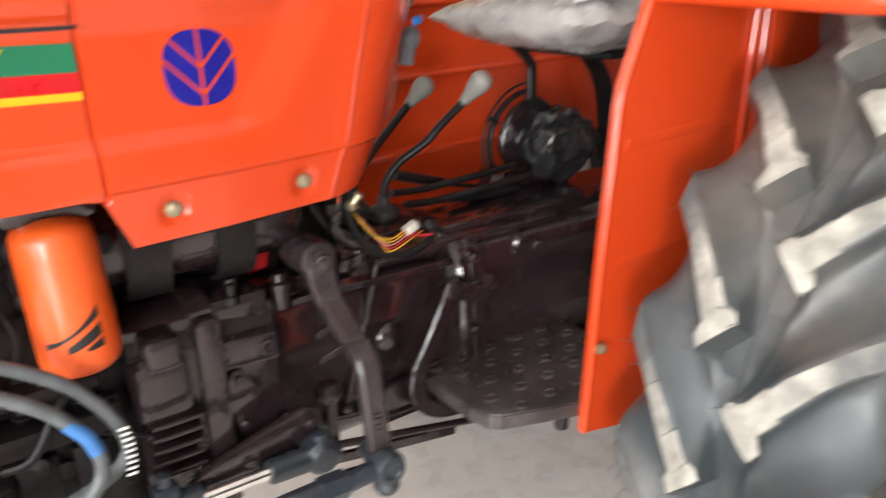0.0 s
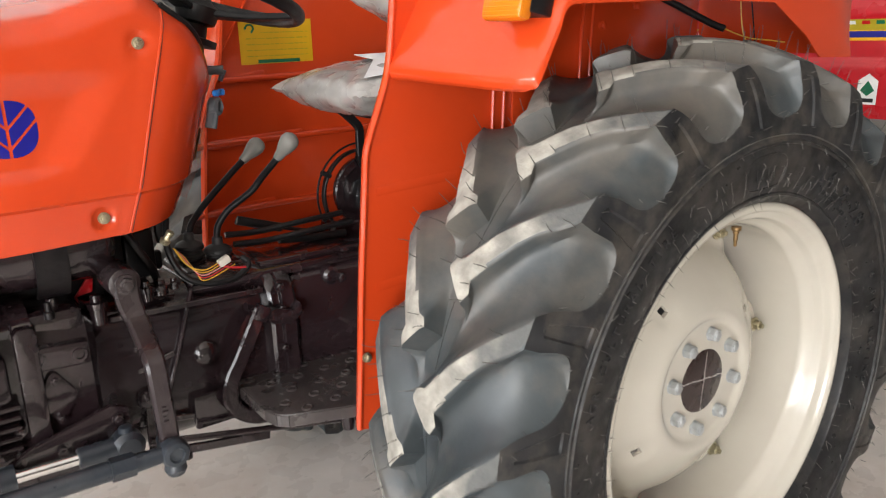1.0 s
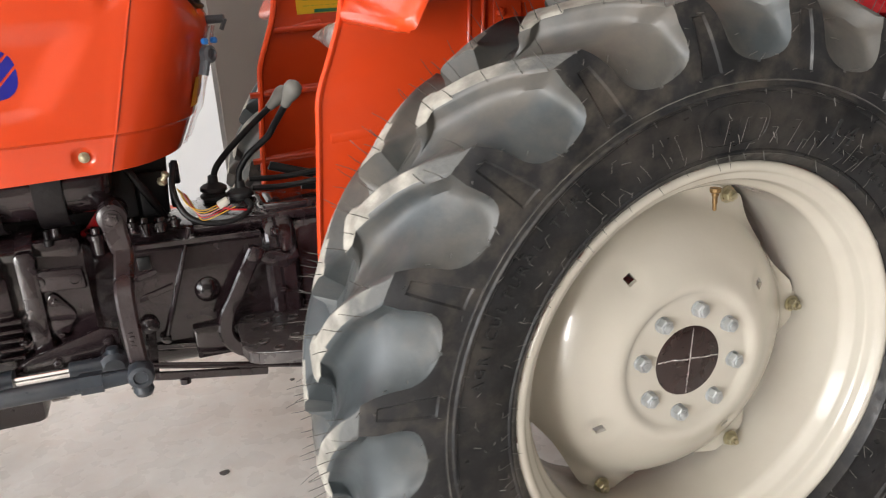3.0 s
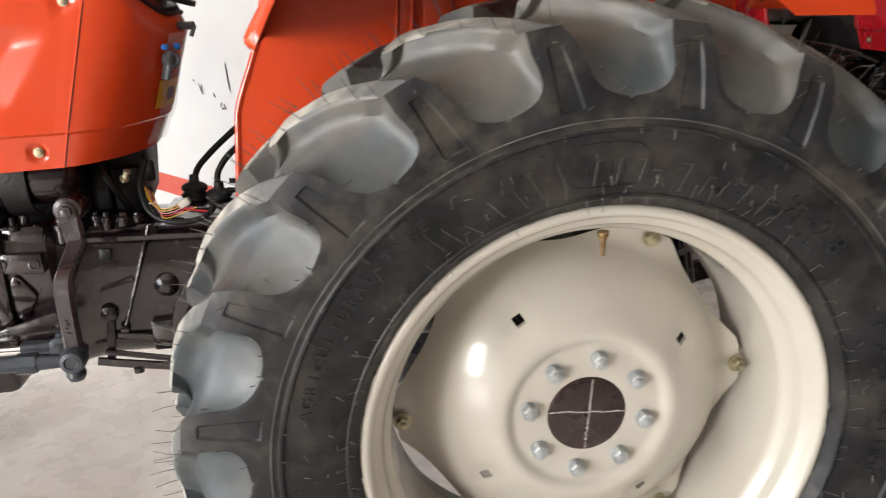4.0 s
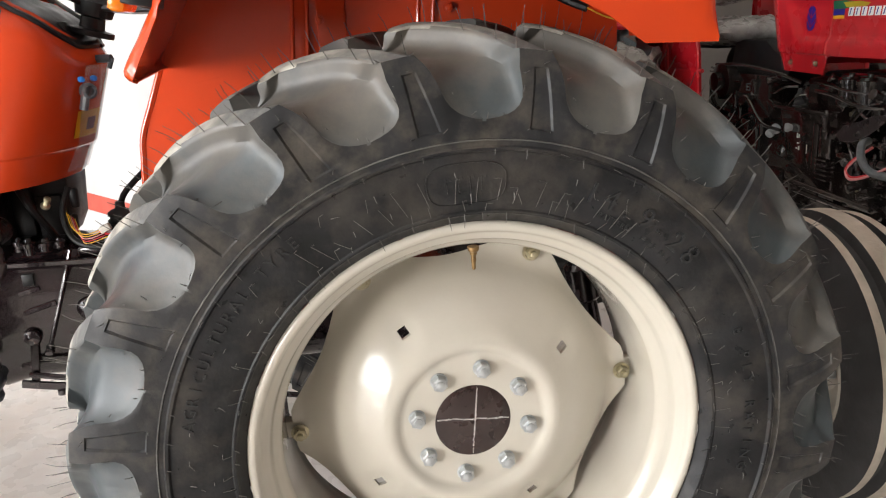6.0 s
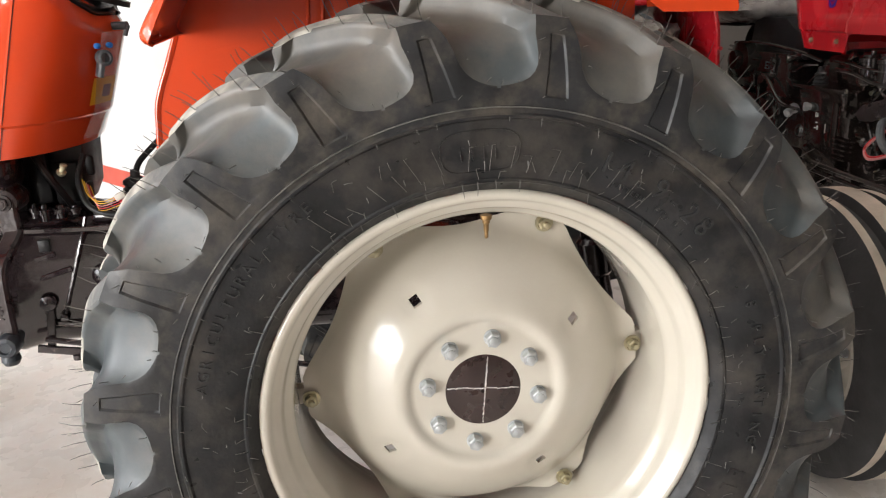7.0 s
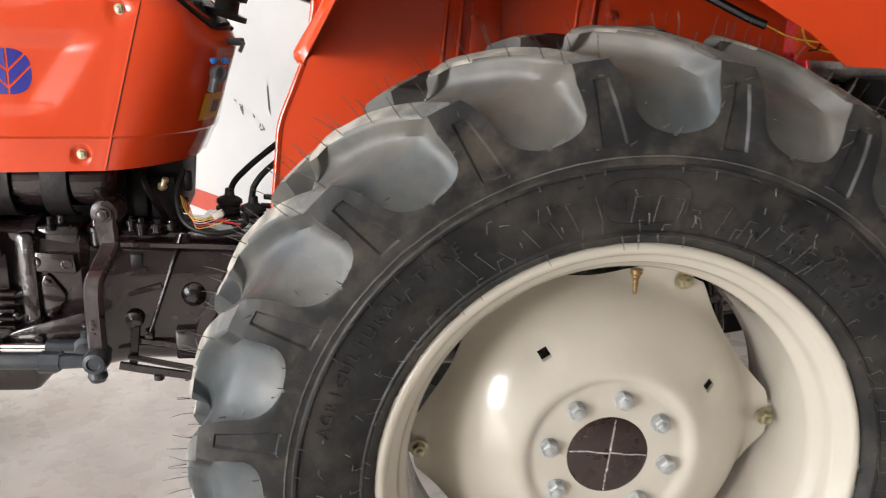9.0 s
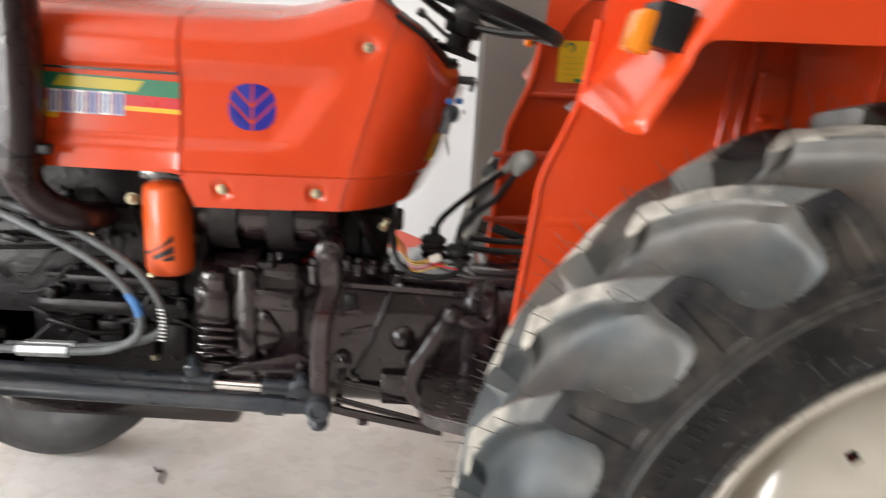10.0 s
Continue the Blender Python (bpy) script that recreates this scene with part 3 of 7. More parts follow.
def tyre_hairs(rnd):
    bm = bmesh.new()
    rows = [r for r in tyre_rows() if r[4] is None and r[6]]
    for half in (0, 1):
        for k in range(LUGS):
            base = TIP + k * PITCH + (9 if half else 0)
            for i in (1, 7, 14, 20, 26, 31):
                y0, t0, y1, t1 = rows[min(i, len(rows) - 1)][:4]
                for y, t in ((y0, t0), (y1, t1)):
                    if rnd.random() < 0.8:
                        a = radians(base + t + rnd.uniform(-0.3, 0.3))
                        yy = y if not half else 2 * TYRE_MID - y
                        d = Vector((math.cos(a) - 0.2 * rnd.random(), -0.15, math.sin(a)))
                        hair(bm, wheel_point(math.degrees(a), crown_radius(y) - 0.002, yy), d, rnd.uniform(0.020, 0.040), rnd)
            if half:
                continue
            for r, t in ((0.61, -2.6), (0.585, -4.2), (0.552, -7.0), (0.546, -9.3), (0.552, 6.3), (0.585, 3.7), (0.61, 4.0), (0.645, 0.6), (0.645, 4.0), (0.625, 1.0), (0.53, 2.2), (0.53, -2.0)):
                if rnd.random() < 0.8:
                    a = base + t + rnd.uniform(-0.5, 0.5)
                    out = wheel_point(a, 1, -0.9) - wheel_point(a, 0.3, 0)
                    hair(bm, wheel_point(a, r, -0.113 if r < 0.6 else -0.103), Vector((out.x * 0.5, -0.8, out.z * 0.5)) + Vector((rnd.uniform(-0.5, 0.5), 0, rnd.uniform(-0.5, 0.5))), rnd.uniform(0.008, 0.02), rnd)
    for r, count, ln, m in ((0.502, 66, 0.010, 0), (0.47, 30, 0.010, 1), (0.435, 40, 0.010, 1), (0.403, 90, 0.015, 0)):
        for i in range(count):
            if rnd.random() < 0.72:
                a = 360 * (i + rnd.uniform(-0.2, 0.2)) / count
                w = radians(a)
                yy = -lerp([0.40, 0.44, 0.5, 0.51], [0.098, 0.107, 0.1165, 0.1135], r)
                inward = Vector((-math.cos(w), -0.5, -math.sin(w))) if rnd.random() < 0.8 else Vector((math.sin(w), -0.6, -math.cos(w)))
                hair(bm, wheel_point(a, r, yy), inward, rnd.uniform(0.6, 1.5) * ln, rnd, m)

    def lying(turn, r0, r1, skew=0.0, foot=0.0):
        """A pale hair that lies on the sidewall from r0 to r1, its end bent over."""
        pts = []
        for t in (0.0, 0.5, 1.0):
            rr = r0 + (r1 - r0) * t
            pts.append(wheel_point(turn + skew * t, rr, lerp((0.40, 0.42, 0.44, 0.46, 0.48, 0.497), (-0.093, -0.1015, -0.1065, -0.1095, -0.1115, -0.112), rr) - 0.0012 - 0.003 * t * rnd.random()))
        if foot:
            pts.append(pts[-1] + (wheel_point(turn + skew - foot, r1, 0) - wheel_point(turn + skew, r1, 0)))
        tube(bm, pts, 0.00042, 4, 1, 1)
    for i in range(17):
        turn = 126 - 4.4 * i + rnd.uniform(-0.7, 0.7)
        r0 = rnd.uniform(0.412, 0.424)
        lying(turn, r0, r0 + rnd.uniform(0.022, 0.046), (1.9 if turn > 96 else -0.6) * rnd.uniform(0.6, 1.3), rnd.choice((0, 0, 0.7)) if turn > 90 else rnd.choice((0, -1.6, 1.4)))
    for i in range(84):
        turn = -20 + 4.3 * i + rnd.uniform(-0.8, 0.8)
        if rnd.random() < 0.75:
            lying(turn, 0.405, 0.405 + rnd.uniform(0.008, 0.026), rnd.uniform(-1, 1), rnd.choice((0, 0, 0.8, 1.3)))
        if rnd.random() < 0.45:
            r0 = rnd.uniform(0.43, 0.475)
            lying(turn + 2, r0, r0 + rnd.uniform(-0.02, 0.02), rnd.uniform(-1.5, 1.5), rnd.choice((0, 1.0)))
    return bm


def sidewall_text(bm, text, size, r, turn, space=1.0, depth=0.0022):
    """Raised letters that run clockwise round the sidewall with their feet to the axle."""
    vs, fs = letters(text, size, depth / 2, space)

    def fn(v):
        rr = r + v.y
        a = turn - math.degrees(v.x / (r + size * 0.35))
        y = lerp([0.40, 0.42, 0.44, 0.46, 0.48, 0.497], [-0.093, -0.1015, -0.1065, -0.1095, -0.1115, -0.112], rr)
        return wheel_point(a, rr, y - 0.0006 - (v.z + depth / 2))
    add_mapped(bm, vs, fs, fn)


def rear_wheel_parts(root, detailed=True, flip=False):
    """flip: the wheel of the tractor's other side."""

    def done(name, bm, mats, parent, label="", sharp=35.0):
        if flip:
            bmesh.ops.transform(bm, matrix=Matrix.Translation((0, 2 * 0.78, 0)) @ Matrix.Diagonal((1, -1, 1, 1)), verts=bm.verts)
            bmesh.ops.reverse_faces(bm, faces=bm.faces)
        return part(name, bm, mats, parent, label, sharp)
    # pressed disc with a wavy edge and square holes
    prof = [(0.0685, 0.004), (0.09, 0.004), (0.122, 0.004), (0.128, 0.0035), (0.133, 0.0005), (0.138, -0.003), (0.145, -0.0052), (0.152, -0.0050), (0.160, -0.0025), (0.170, 0.0025), (0.180, 0.008), (0.190, 0.0135), (0.200, 0.019), (0.210, 0.025), (0.220, 0.0315), (0.230, 0.0385), (0.240, 0.046), (0.250, 0.054), (0.262, 0.0645), (0.274, 0.0765), (0.284, 0.085), (0.294, 0.0895), (0.306, 0.091)]
    n = 144
    edge = []
    for i in range(n):
        a = 360 * i / n
        off = abs((a - 4.4 + 30) % 60 - 30)
        edge.append((a, 0.3185 / math.cos(radians(off)) if off <= 7.5 else 0.2835 + 0.0377 * ((30 - off) / 22.5) ** 2.0))
    bm2 = bmesh.new()
    vs = []
    for k, (r, y) in enumerate(prof + [(0.314, 0.0912), (0.323, 0.0915)]):
        row = []
        for a, er in edge:
            rr = min(r, er)
            q = wheel_point(a, rr, 0)
            near = min((q - wheel_point(123 + 90 * h, 0.2045, 0)).length for h in range(4))
            back = 0.018 * sstep(3, 27, abs((a - 4.4 + 30) % 60 - 30)) * max(0.0, (rr - 0.258) / 0.0305) ** 1.3
            row.append(bm2.verts.new(wheel_point(a, rr, lerp([p[0] for p in prof], [p[1] for p in prof], rr) + back + 0.0045 * (1 - sstep(0.014, 0.036, near)))))
        vs.append(row)
    for a, b in zip(vs, vs[1:]):
        for i in range(n):
            j = (i + 1) % n
            try:
                bm2.faces.new((a[i], b[i], b[j], a[j]))
            except ValueError:
                pass
    bmesh.ops.remove_doubles(bm2, verts=bm2.verts, dist=0.0002)
    bmesh.ops.recalc_face_normals(bm2, faces=bm2.faces)
    if sum(f.normal.y for f in bm2.faces) > 0:
        bmesh.ops.reverse_faces(bm2, faces=bm2.faces)
    bmesh.ops.solidify(bm2, geom=list(bm2.faces), thickness=0.008)
    cutters = []
    for k in range(4):
        a = 123 + 90 * k
        cutters.append((wheel_point(a, 0.2045, 0.028), (0.017, 0.05, 0.017), Matrix.Rotation(radians(-a + 90), 4, "Y")))
    bm2 = cut(bm2, cutters)
    disc = done("rear_wheel", bm2, CREAM, root, "cream-painted pressed steel wheel disc with eight bolts", 40)
    # rim
    bm = bmesh.new()
    prof = [(0.383, -0.069), (0.3855, -0.073), (0.3855, -0.079), (0.382, -0.083), (0.376, -0.084), (0.3705, -0.081), (0.367, -0.074), (0.362, -0.066), (0.354, -0.062), (0.3505, -0.056), (0.3485, -0.044), (0.3455, -0.037), (0.3375, -0.026), (0.3335, -0.020), (0.3325, -0.012), (0.3325, 0.05), (0.3325, 0.13), (0.330, 0.165), (0.346, 0.185), (0.350, 0.225), (0.362, 0.235), (0.376, 0.243), (0.3855, 0.24),
            (0.3855, 0.235), (0.37, 0.233), (0.356, 0.228), (0.352, 0.185), (0.341, 0.165), (0.3385, 0.13), (0.3385, 0.05), (0.3385, -0.010), (0.3515, -0.036), (0.356, -0.056), (0.372, -0.069)]
    nn = 128
    vs = [[bm.verts.new(wheel_point(360 * i / nn, r, y)) for i in range(nn)] for r, y in prof]
    for a, b in zip(vs, vs[1:] + vs[:1]):
        for i in range(nn):
            j = (i + 1) % nn
            bm.faces.new((a[i], a[j], b[j], b[i]))
    bmesh.ops.recalc_face_normals(bm, faces=bm.faces)
    done("rim", bm, CREAM, disc, "cream-painted steel rim", 50)
    rnd = random.Random(19)
    for k in range(34):
        bm = bmesh.new()
        a = rnd.choice((rnd.uniform(-60, 70), rnd.uniform(95, 215)))
        span, w = rnd.uniform(0.6, 5.0), rnd.uniform(0.0006, 0.0016)
        tube(bm, [wheel_point(a + span * f, 0.3848, -0.0795) for f in (0, 0.33, 0.66, 1)], lambda t: w * (0.3 + 2.2 * t * (1 - t)), 5, 2)
        done("paint_chip", bm, (CHIP, CHIP, CHALK)[k % 3], disc, "chipped paint on the rim's lip")
    # highlight along the rim's lip, laid on as a thin white line
    bm = bmesh.new()
    tube(bm, [wheel_point(92 + 3.5 * k, 0.3856, -0.0775 - 0.0004 * math.sin(k * 2.3)) for k in range(41)], lambda t: 0.0012 * (0.75 + 0.25 * math.sin(37 * t)), 6, 2)
    done("lip_highlight", bm, WHITEPRINT, disc, "white line for the highlight on the rim's lip")
    # rim lugs under the disc corners
    for k in range(6):
        bm = bmesh.new()
        a = 4.4 + 60 * k
        p = wheel_point(a, 0.3085, 0.083)
        turned(bm, p, (0, -1, 0), [(0, 0.0165), (0.0025, 0.0165), (0.003, 0.010)], 20)
        hexbolt(bm, p + Vector((0, -0.003, 0)), (0, -1, 0), 0.021, 0.013, 0, 0, False)
        turned(bm, p + Vector((0, -0.014, 0)), (0, -1, 0), [(0, 0.0062), (0.009, 0.0058), (0.010, 0.004)], 12)
        done("rim_bolt", bm, BRASS, disc, "yellow zinc rim bolt")
        bm = bmesh.new()
        q = wheel_point(a, 0.317, 0.112)
        box(bm, q, (0.05, 0.028, 0.034), 0.005, Matrix.Rotation(radians(-a), 4, "Y"))
        done("rim_lug", bm, CREAM, disc)
    for k in range(8):
        bm = bmesh.new()
        p = wheel_point(79.7 + 45 * k, 0.1016, 0.0035)
        hexbolt(bm, p, (0, -1, 0), 0.0245, 0.016, 0.0155)
        done("wheel_bolt", bm, ZINC, disc, "zinc-plated hexagon wheel bolt")
    bm = bmesh.new()
    turned(bm, wheel_point(0, 0, 0.012), (0, -1, 0), [(0, 0.0683), (0.008, 0.0683), (0.009, 0.066), (0.0095, 0.012), (0.0096, 0.006), (0.004, 0.0045), (0.003, 0.001)], 48)
    done("hub_cap", bm, HUB, disc, "dark brown hub face with a chalk cross")
    rnd = random.Random(5)
    bm = bmesh.new()
    for horizontal in (0, 1):
        for i in range(60):
            f = (i + rnd.uniform(0, 0.8)) / 60 * 2 - 1
            w = 0.0006 + 0.0006 * rnd.random()
            x, z = (f * 0.064, 0.004 - 0.006 * f + 0.0008 * math.sin(9 * f)) if horizontal else (0.003 + 0.011 * f * 0.55, f * 0.064)
            x += rnd.uniform(-0.0009, 0.0009)
            z += rnd.uniform(-0.0009, 0.0009)
            l = 0.0022 * rnd.uniform(0.4, 1.3)
            dx, dz = (l, w) if horizontal else (w, l)
            y = 0.0021 if math.hypot(x, z) > 0.013 else 0.0018
            sheet(bm, [[(x - dx, y, AXLE_Z + z - dz), (x + dx, y, AXLE_Z + z - dz)], [(x - dx, y, AXLE_Z + z + dz), (x + dx, y, AXLE_Z + z + dz)]])
    done("chalk_cross", bm, CHALK, disc, "white chalk cross")
    bm = bmesh.new()
    p = wheel_point(89.5, 0.332, -0.045)
    turned(bm, p, wheel_point(89.5, 0, 0) - wheel_point(89.5, 1, 0), [(-0.004, 0.0095), (0.003, 0.009), (0.005, 0.006), (0.009, 0.006), (0.011, 0.0044), (0.022, 0.0042), (0.023, 0.0034), (0.033, 0.0032), (0.035, 0.002)], 14)
    done("valve", bm, VALVE, disc, "brass tyre valve")
    # tyre
    bm = bmesh.new()
    tyre_half(bm, False)
    tyre_half(bm, True)
    done("tyre", bm, [RUBBER, VOID, DUSTY, SHOULDER, PALE_RIDGE], disc, "black ribbed-lug tractor tyre with dusty lug faces", 38)
    if not detailed:
        return
    for text, size, r, a, sp in (("14.9-28", 0.047, 0.443, 54.5, 0.95), ("8 PLY RATING", 0.024, 0.455, 5, 1.35), ("AGRICULTURAL-TYRE", 0.026, 0.465, 146, 1.1), ("PATTERN", 0.0125, 0.426, 60, 0.95), ("TYPE R-1", 0.0125, 0.426, 48.5, 0.95)):
        for ch, dx in zip(text, np.linspace(-0.5, 0.5, len(text))):
            if ch != " ":
                bm = bmesh.new()
                sidewall_text(bm, ch, size, r, a - math.degrees(dx * size * 0.72 * sp * (len(text) - 1) / r), 1.0, 0.0032 if size > 0.03 else 0.0024 if size < 0.025 and size > 0.02 else 0.0015)
                done("raised_letter", bm, LETTER, disc, "raised black letter on the sidewall", 25)
    for a in (-20, -24, -62, -70, -78, 200, 206, 212):
        bm = bmesh.new()
        vs, fs = [Vector((-0.006, 0, -0.001)), Vector((0.006, 0, -0.001)), Vector((0.006, 0.03, -0.001)), Vector((-0.006, 0.03, -0.001)), Vector((-0.006, 0, 0.001)), Vector((0.006, 0, 0.001)), Vector((0.006, 0.03, 0.001)), Vector((-0.006, 0.03, 0.001))], [(0, 1, 2, 3), (7, 6, 5, 4), (0, 4, 5, 1), (2, 6, 7, 3), (1, 5, 6, 2), (0, 3, 7, 4)]
        add_mapped(bm, vs, fs, lambda v, a=a: wheel_point(a - math.degrees(v.x / 0.45), 0.445 + v.y, lerp([0.44, 0.48], [-0.1065, -0.1115], 0.445 + v.y) - 0.001 - v.z))
        done("raised_bar", bm, RUBBER, disc, "raised bar on the sidewall", 25)
    # small size line and the oblong badge panel
    bm = bmesh.new()
    pts = []
    for i in range(33):
        t = 2 * math.pi * i / 32
        cx, cy = abs(math.cos(t)) ** 0.5 * math.copysign(1, math.cos(t)) * 0.0615, abs(math.sin(t)) ** 0.7 * math.copysign(1, math.sin(t)) * 0.032
        rr = 0.452 + cy
        pts.append(wheel_point(92 - math.degrees(cx / 0.46), rr, lerp([0.42, 0.44, 0.46, 0.48, 0.497], [-0.1015, -0.1065, -0.1095, -0.1115, -0.112], rr) - 0.0008))
    tube(bm, pts, 0.0010, 5, 1)
    done("badge_panel", bm, RUBBER, disc, "raised oblong outline on the sidewall", 25)
    for k, w in enumerate((-0.03, -0.012, 0.006, 0.024)):
        for dx, dy, sx, sy in ((0, 0, 0.003, 0.013), (0.006, 0.01, 0.007, 0.003)):
            a = 92 - math.degrees((w + dx) / 0.46)
            bm = bmesh.new()
            box(bm, wheel_point(a, 0.452 + dy, -0.1088), (sx * 0.5, 0.002, sy * 2), 0.0004, Matrix.Rotation(radians(-a + 90), 4, "Y"))
            done("badge_stroke", bm, RUBBER, disc)
    rnd = random.Random(11)
    hs = done("moulding_hairs", tyre_hairs(rnd), [HAIR, HAIR_LIGHT], disc, "thin rubber moulding hairs", 80)
    tagged(hs, kind="stuff")

# ---- tractor ----
MID = 0.78


def hood_side_offset(x, z):
    """How far the side panel lies inside its outline."""
    o = 0.0
    # hollow panel behind the badge, with a slanting end
    end = -0.99 + 0.70 * (z - 1.22) - 0.045
    inside = min(1.0, max(0.0, (end + 0.065 - x) / 0.065))
    o += 0.0145 * inside * sstep(1.134, 1.166, z) * (1 - sstep(1.268, 1.315, z))
    # lower strip set in below the crease
    if x > -1.26:
        o += 0.006 * (1 - sstep(1.094, 1.100, z)) + 0.010 * (1.098 - z) / 0.07 * (1 if z < 1.098 else 0)
    else:
        o += 0.003 * (1 - sstep(1.150, 1.156, z))
    # dimples round the three bolts
    for bx, bz in ((-0.984, 1.061), (-0.888, 1.351), (-1.168, 1.062)):
        o += 0.007 * (1 - sstep(0.011, 0.023, math.hypot(x - bx, z - bz)))
    return o


def hood_plan():
    """The outline in plan from the nose along the left side to the middle of the rear: (x, y, way along)."""
    pts = []
    for x in list(np.linspace(-2.45, -1.27, 18)) + [-1.2475, -1.2445, -1.2415, -1.2385] + list(np.linspace(-1.22, -1.10, 16)) + list(np.linspace(-1.094, -0.960, 28)):
        pts.append((x, lerp([-2.45, -1.6, -1.25, -1.1, -0.96], [0.54, 0.502, 0.503, 0.511, 0.5285], x)))
    a, b = 0.167, MID - 0.5285
    for i in range(0, 25):
        t = math.pi / 2 * i / 24
        pts.append((-0.955 + a * math.sin(t) ** 0.9, 0.5285 + b * (1 - math.cos(t)) ** 0.85))
    return pts


def hood_bottom(x):
    return lerp([-2.45, -2.05, -2.0, -1.252, -1.247, -1.222, -0.95, -0.80], [0.95, 0.95, 1.093, 1.093, 1.088, 1.024, 1.026, 1.030], x)


def hood_top(x):
    return lerp([-2.45, -1.6, -1.24, -1.08, -1.04, -1.0, -0.97, -0.955, -0.93, -0.90, -0.86, -0.82, -0.81], [1.385, 1.388, 1.384, 1.386, 1.397, 1.424, 1.442, 1.425, 1.402, 1.384, 1.355, 1.327, 1.318], x)


def hood_surface(i, plan, z):
    """A point of the hood's side over the plan point i at height z."""
    x, y = plan[i]
    x0, y0 = plan[max(0, i - 1)]
    x1, y1 = plan[min(len(plan) - 1, i + 1)]
    d = Vector((x1 - x0, y1 - y0))
    n = Vector((d.y, -d.x)).normalized() if d.length else Vector((0, -1))
    lean = 0.365 * sstep(-1.12, -0.86, x)
    xs = x + lean * (z - 1.026)
    o = hood_side_offset(xs if x < -0.9 else xs, z)
    top = hood_top(x)
    k = max(0.0, (z - (top - 0.05)) / 0.05)
    o += 0.022 * k * k + 0.04 * (z - 1.06)
    if -1.2455 < x < -1.2405 and z > 1.09:
        o += 0.005
    return Vector((xs, y, z)) - Vector((n.x, n.y, 0)) * o


def hood_part(root, paint, side_label):
    plan = hood_plan()
    bm = bmesh.new()
    heights = [0.95, 1.02, 1.03, 1.036, 1.042, 1.048, 1.054, 1.060, 1.066, 1.072, 1.078, 1.084, 1.0905, 1.0935, 1.0965, 1.0995, 1.102, 1.11, 1.125, 1.14, 1.1485, 1.152, 1.156, 1.16, 1.164, 1.17, 1.185, 1.2, 1.22, 1.24, 1.255, 1.265, 1.275, 1.285, 1.295, 1.305, 1.315]
    left = []
    for i in range(len(plan)):
        b, t = hood_bottom(plan[i][0]), hood_top(plan[i][0])
        zs = [min(max(z, b), t) for z in heights] + [1.315 + (t - 1.315) * f for f in (0.1, 0.2, 0.27, 0.34, 0.41, 0.48, 0.55, 0.62, 0.69, 0.76, 0.83, 0.9, 1.0)]
        left.append([hood_surface(i, plan, z) for z in zs])

    def mirror(p):
        return Vector((p.x, 2 * MID - p.y, p.z))
    rows = []
    for col in left:
        top = col[-1]
        extra = [top + Vector((0, 0.012, 0.006)), top + Vector((0, 0.04, 0.012))]
        rows.append(col + (extra if (MID - top.y) > 0.06 else [top.copy(), top.copy()]))
    sheet(bm, rows)
    sheet(bm, [[mirror(p) for p in r] for r in rows], flip=True)
    # top skin between the two sides, ahead of the dashboard
    last = max(k for k, p in enumerate(plan) if p[0] < -1.0)
    for a, b in zip(range(0, last), range(1, last + 1)):
        pa, pb = rows[a][-1], rows[b][-1]
        strip = []
        for p in (pa, pb):
            q = mirror(p)
            strip.append([p.lerp(q, f) + Vector((0, 0, 0.030 * math.sin(math.pi * f))) for f in (0, 0.1, 0.25, 0.5, 0.75, 0.9, 1)])
        sheet(bm, strip)
    # nose
    col = rows[0]
    sheet(bm, [[p.lerp(mirror(p), f) + Vector((-0.06 * math.sin(math.pi * f), 0, 0)) for f in (0, 0.2, 0.5, 0.8, 1)] for p in col])
    bmesh.ops.remove_doubles(bm, verts=bm.verts, dist=0.0004)
    thicken(bm, 0.004)
    hood = part("hood", bm, paint, root, side_label, 28)
    # slanting seam between the side panel and the rear cowl, a raised lip
    for sgn in (1, -1):
        bm = bmesh.new()
        k = min(range(len(plan)), key=lambda j: abs(plan[j][0] + 0.940))
        pts = []
        for j in range(15):
            z = 1.028 + (1.405 - 1.028) * j / 14
            p = hood_surface(k, plan, z)
            pts.append(Vector((p.x, p.y if sgn > 0 else 2 * MID - p.y, p.z)))
        bar(bm, pts, 0.004, 0.003, (1, 0, 0), 1)
        part("seam", bm, paint, hood)
        bm = bmesh.new()
        bar(bm, [p + Vector((0.0030, 0, 0)) for p in pts], 0.0009, 0.0022, (1, 0, 0), 1)
        part("seam_gap", bm, BLACKPRINT, hood)
    # shut line between the hood and the side panel
    bm = bmesh.new()
    bar(bm, [(-1.75, 0.5135, 1.284), (-1.5, 0.5105, 1.2835), (-1.244, 0.5085, 1.283)], 0.0045, 0.006, (0, 0, 1), 2)
    part("shut_line", bm, BLACKPRINT, hood)
    for (x, z) in ((-0.984, 1.061), (-0.888, 1.351), (-1.168, 1.062)):
        for sgn in (1, -1):
            y = {-0.984: 0.536, -0.888: 0.5415, -1.168: 0.519}[x]
            bm = bmesh.new()
            p = Vector((x, y if sgn > 0 else 2 * MID - y, z))
            ax = Vector((0, -sgn, 0))
            hexbolt(bm, p - ax * 0.005, ax, 0.0145, 0.007, 0.0105)
            part("panel_bolt", bm, BRASS, hood, "yellow zinc bolt")
    return hood, plan


def decal(bm, poly, y_of, lift=0.0012, mat=0):
    """A flat print on a side panel: poly in x and z, laid over the panel's own curve."""
    vs = [bm.verts.new((x, y_of(x, z, lift), z)) for x, z in poly]
    bm.faces.new(vs).material_index = mat


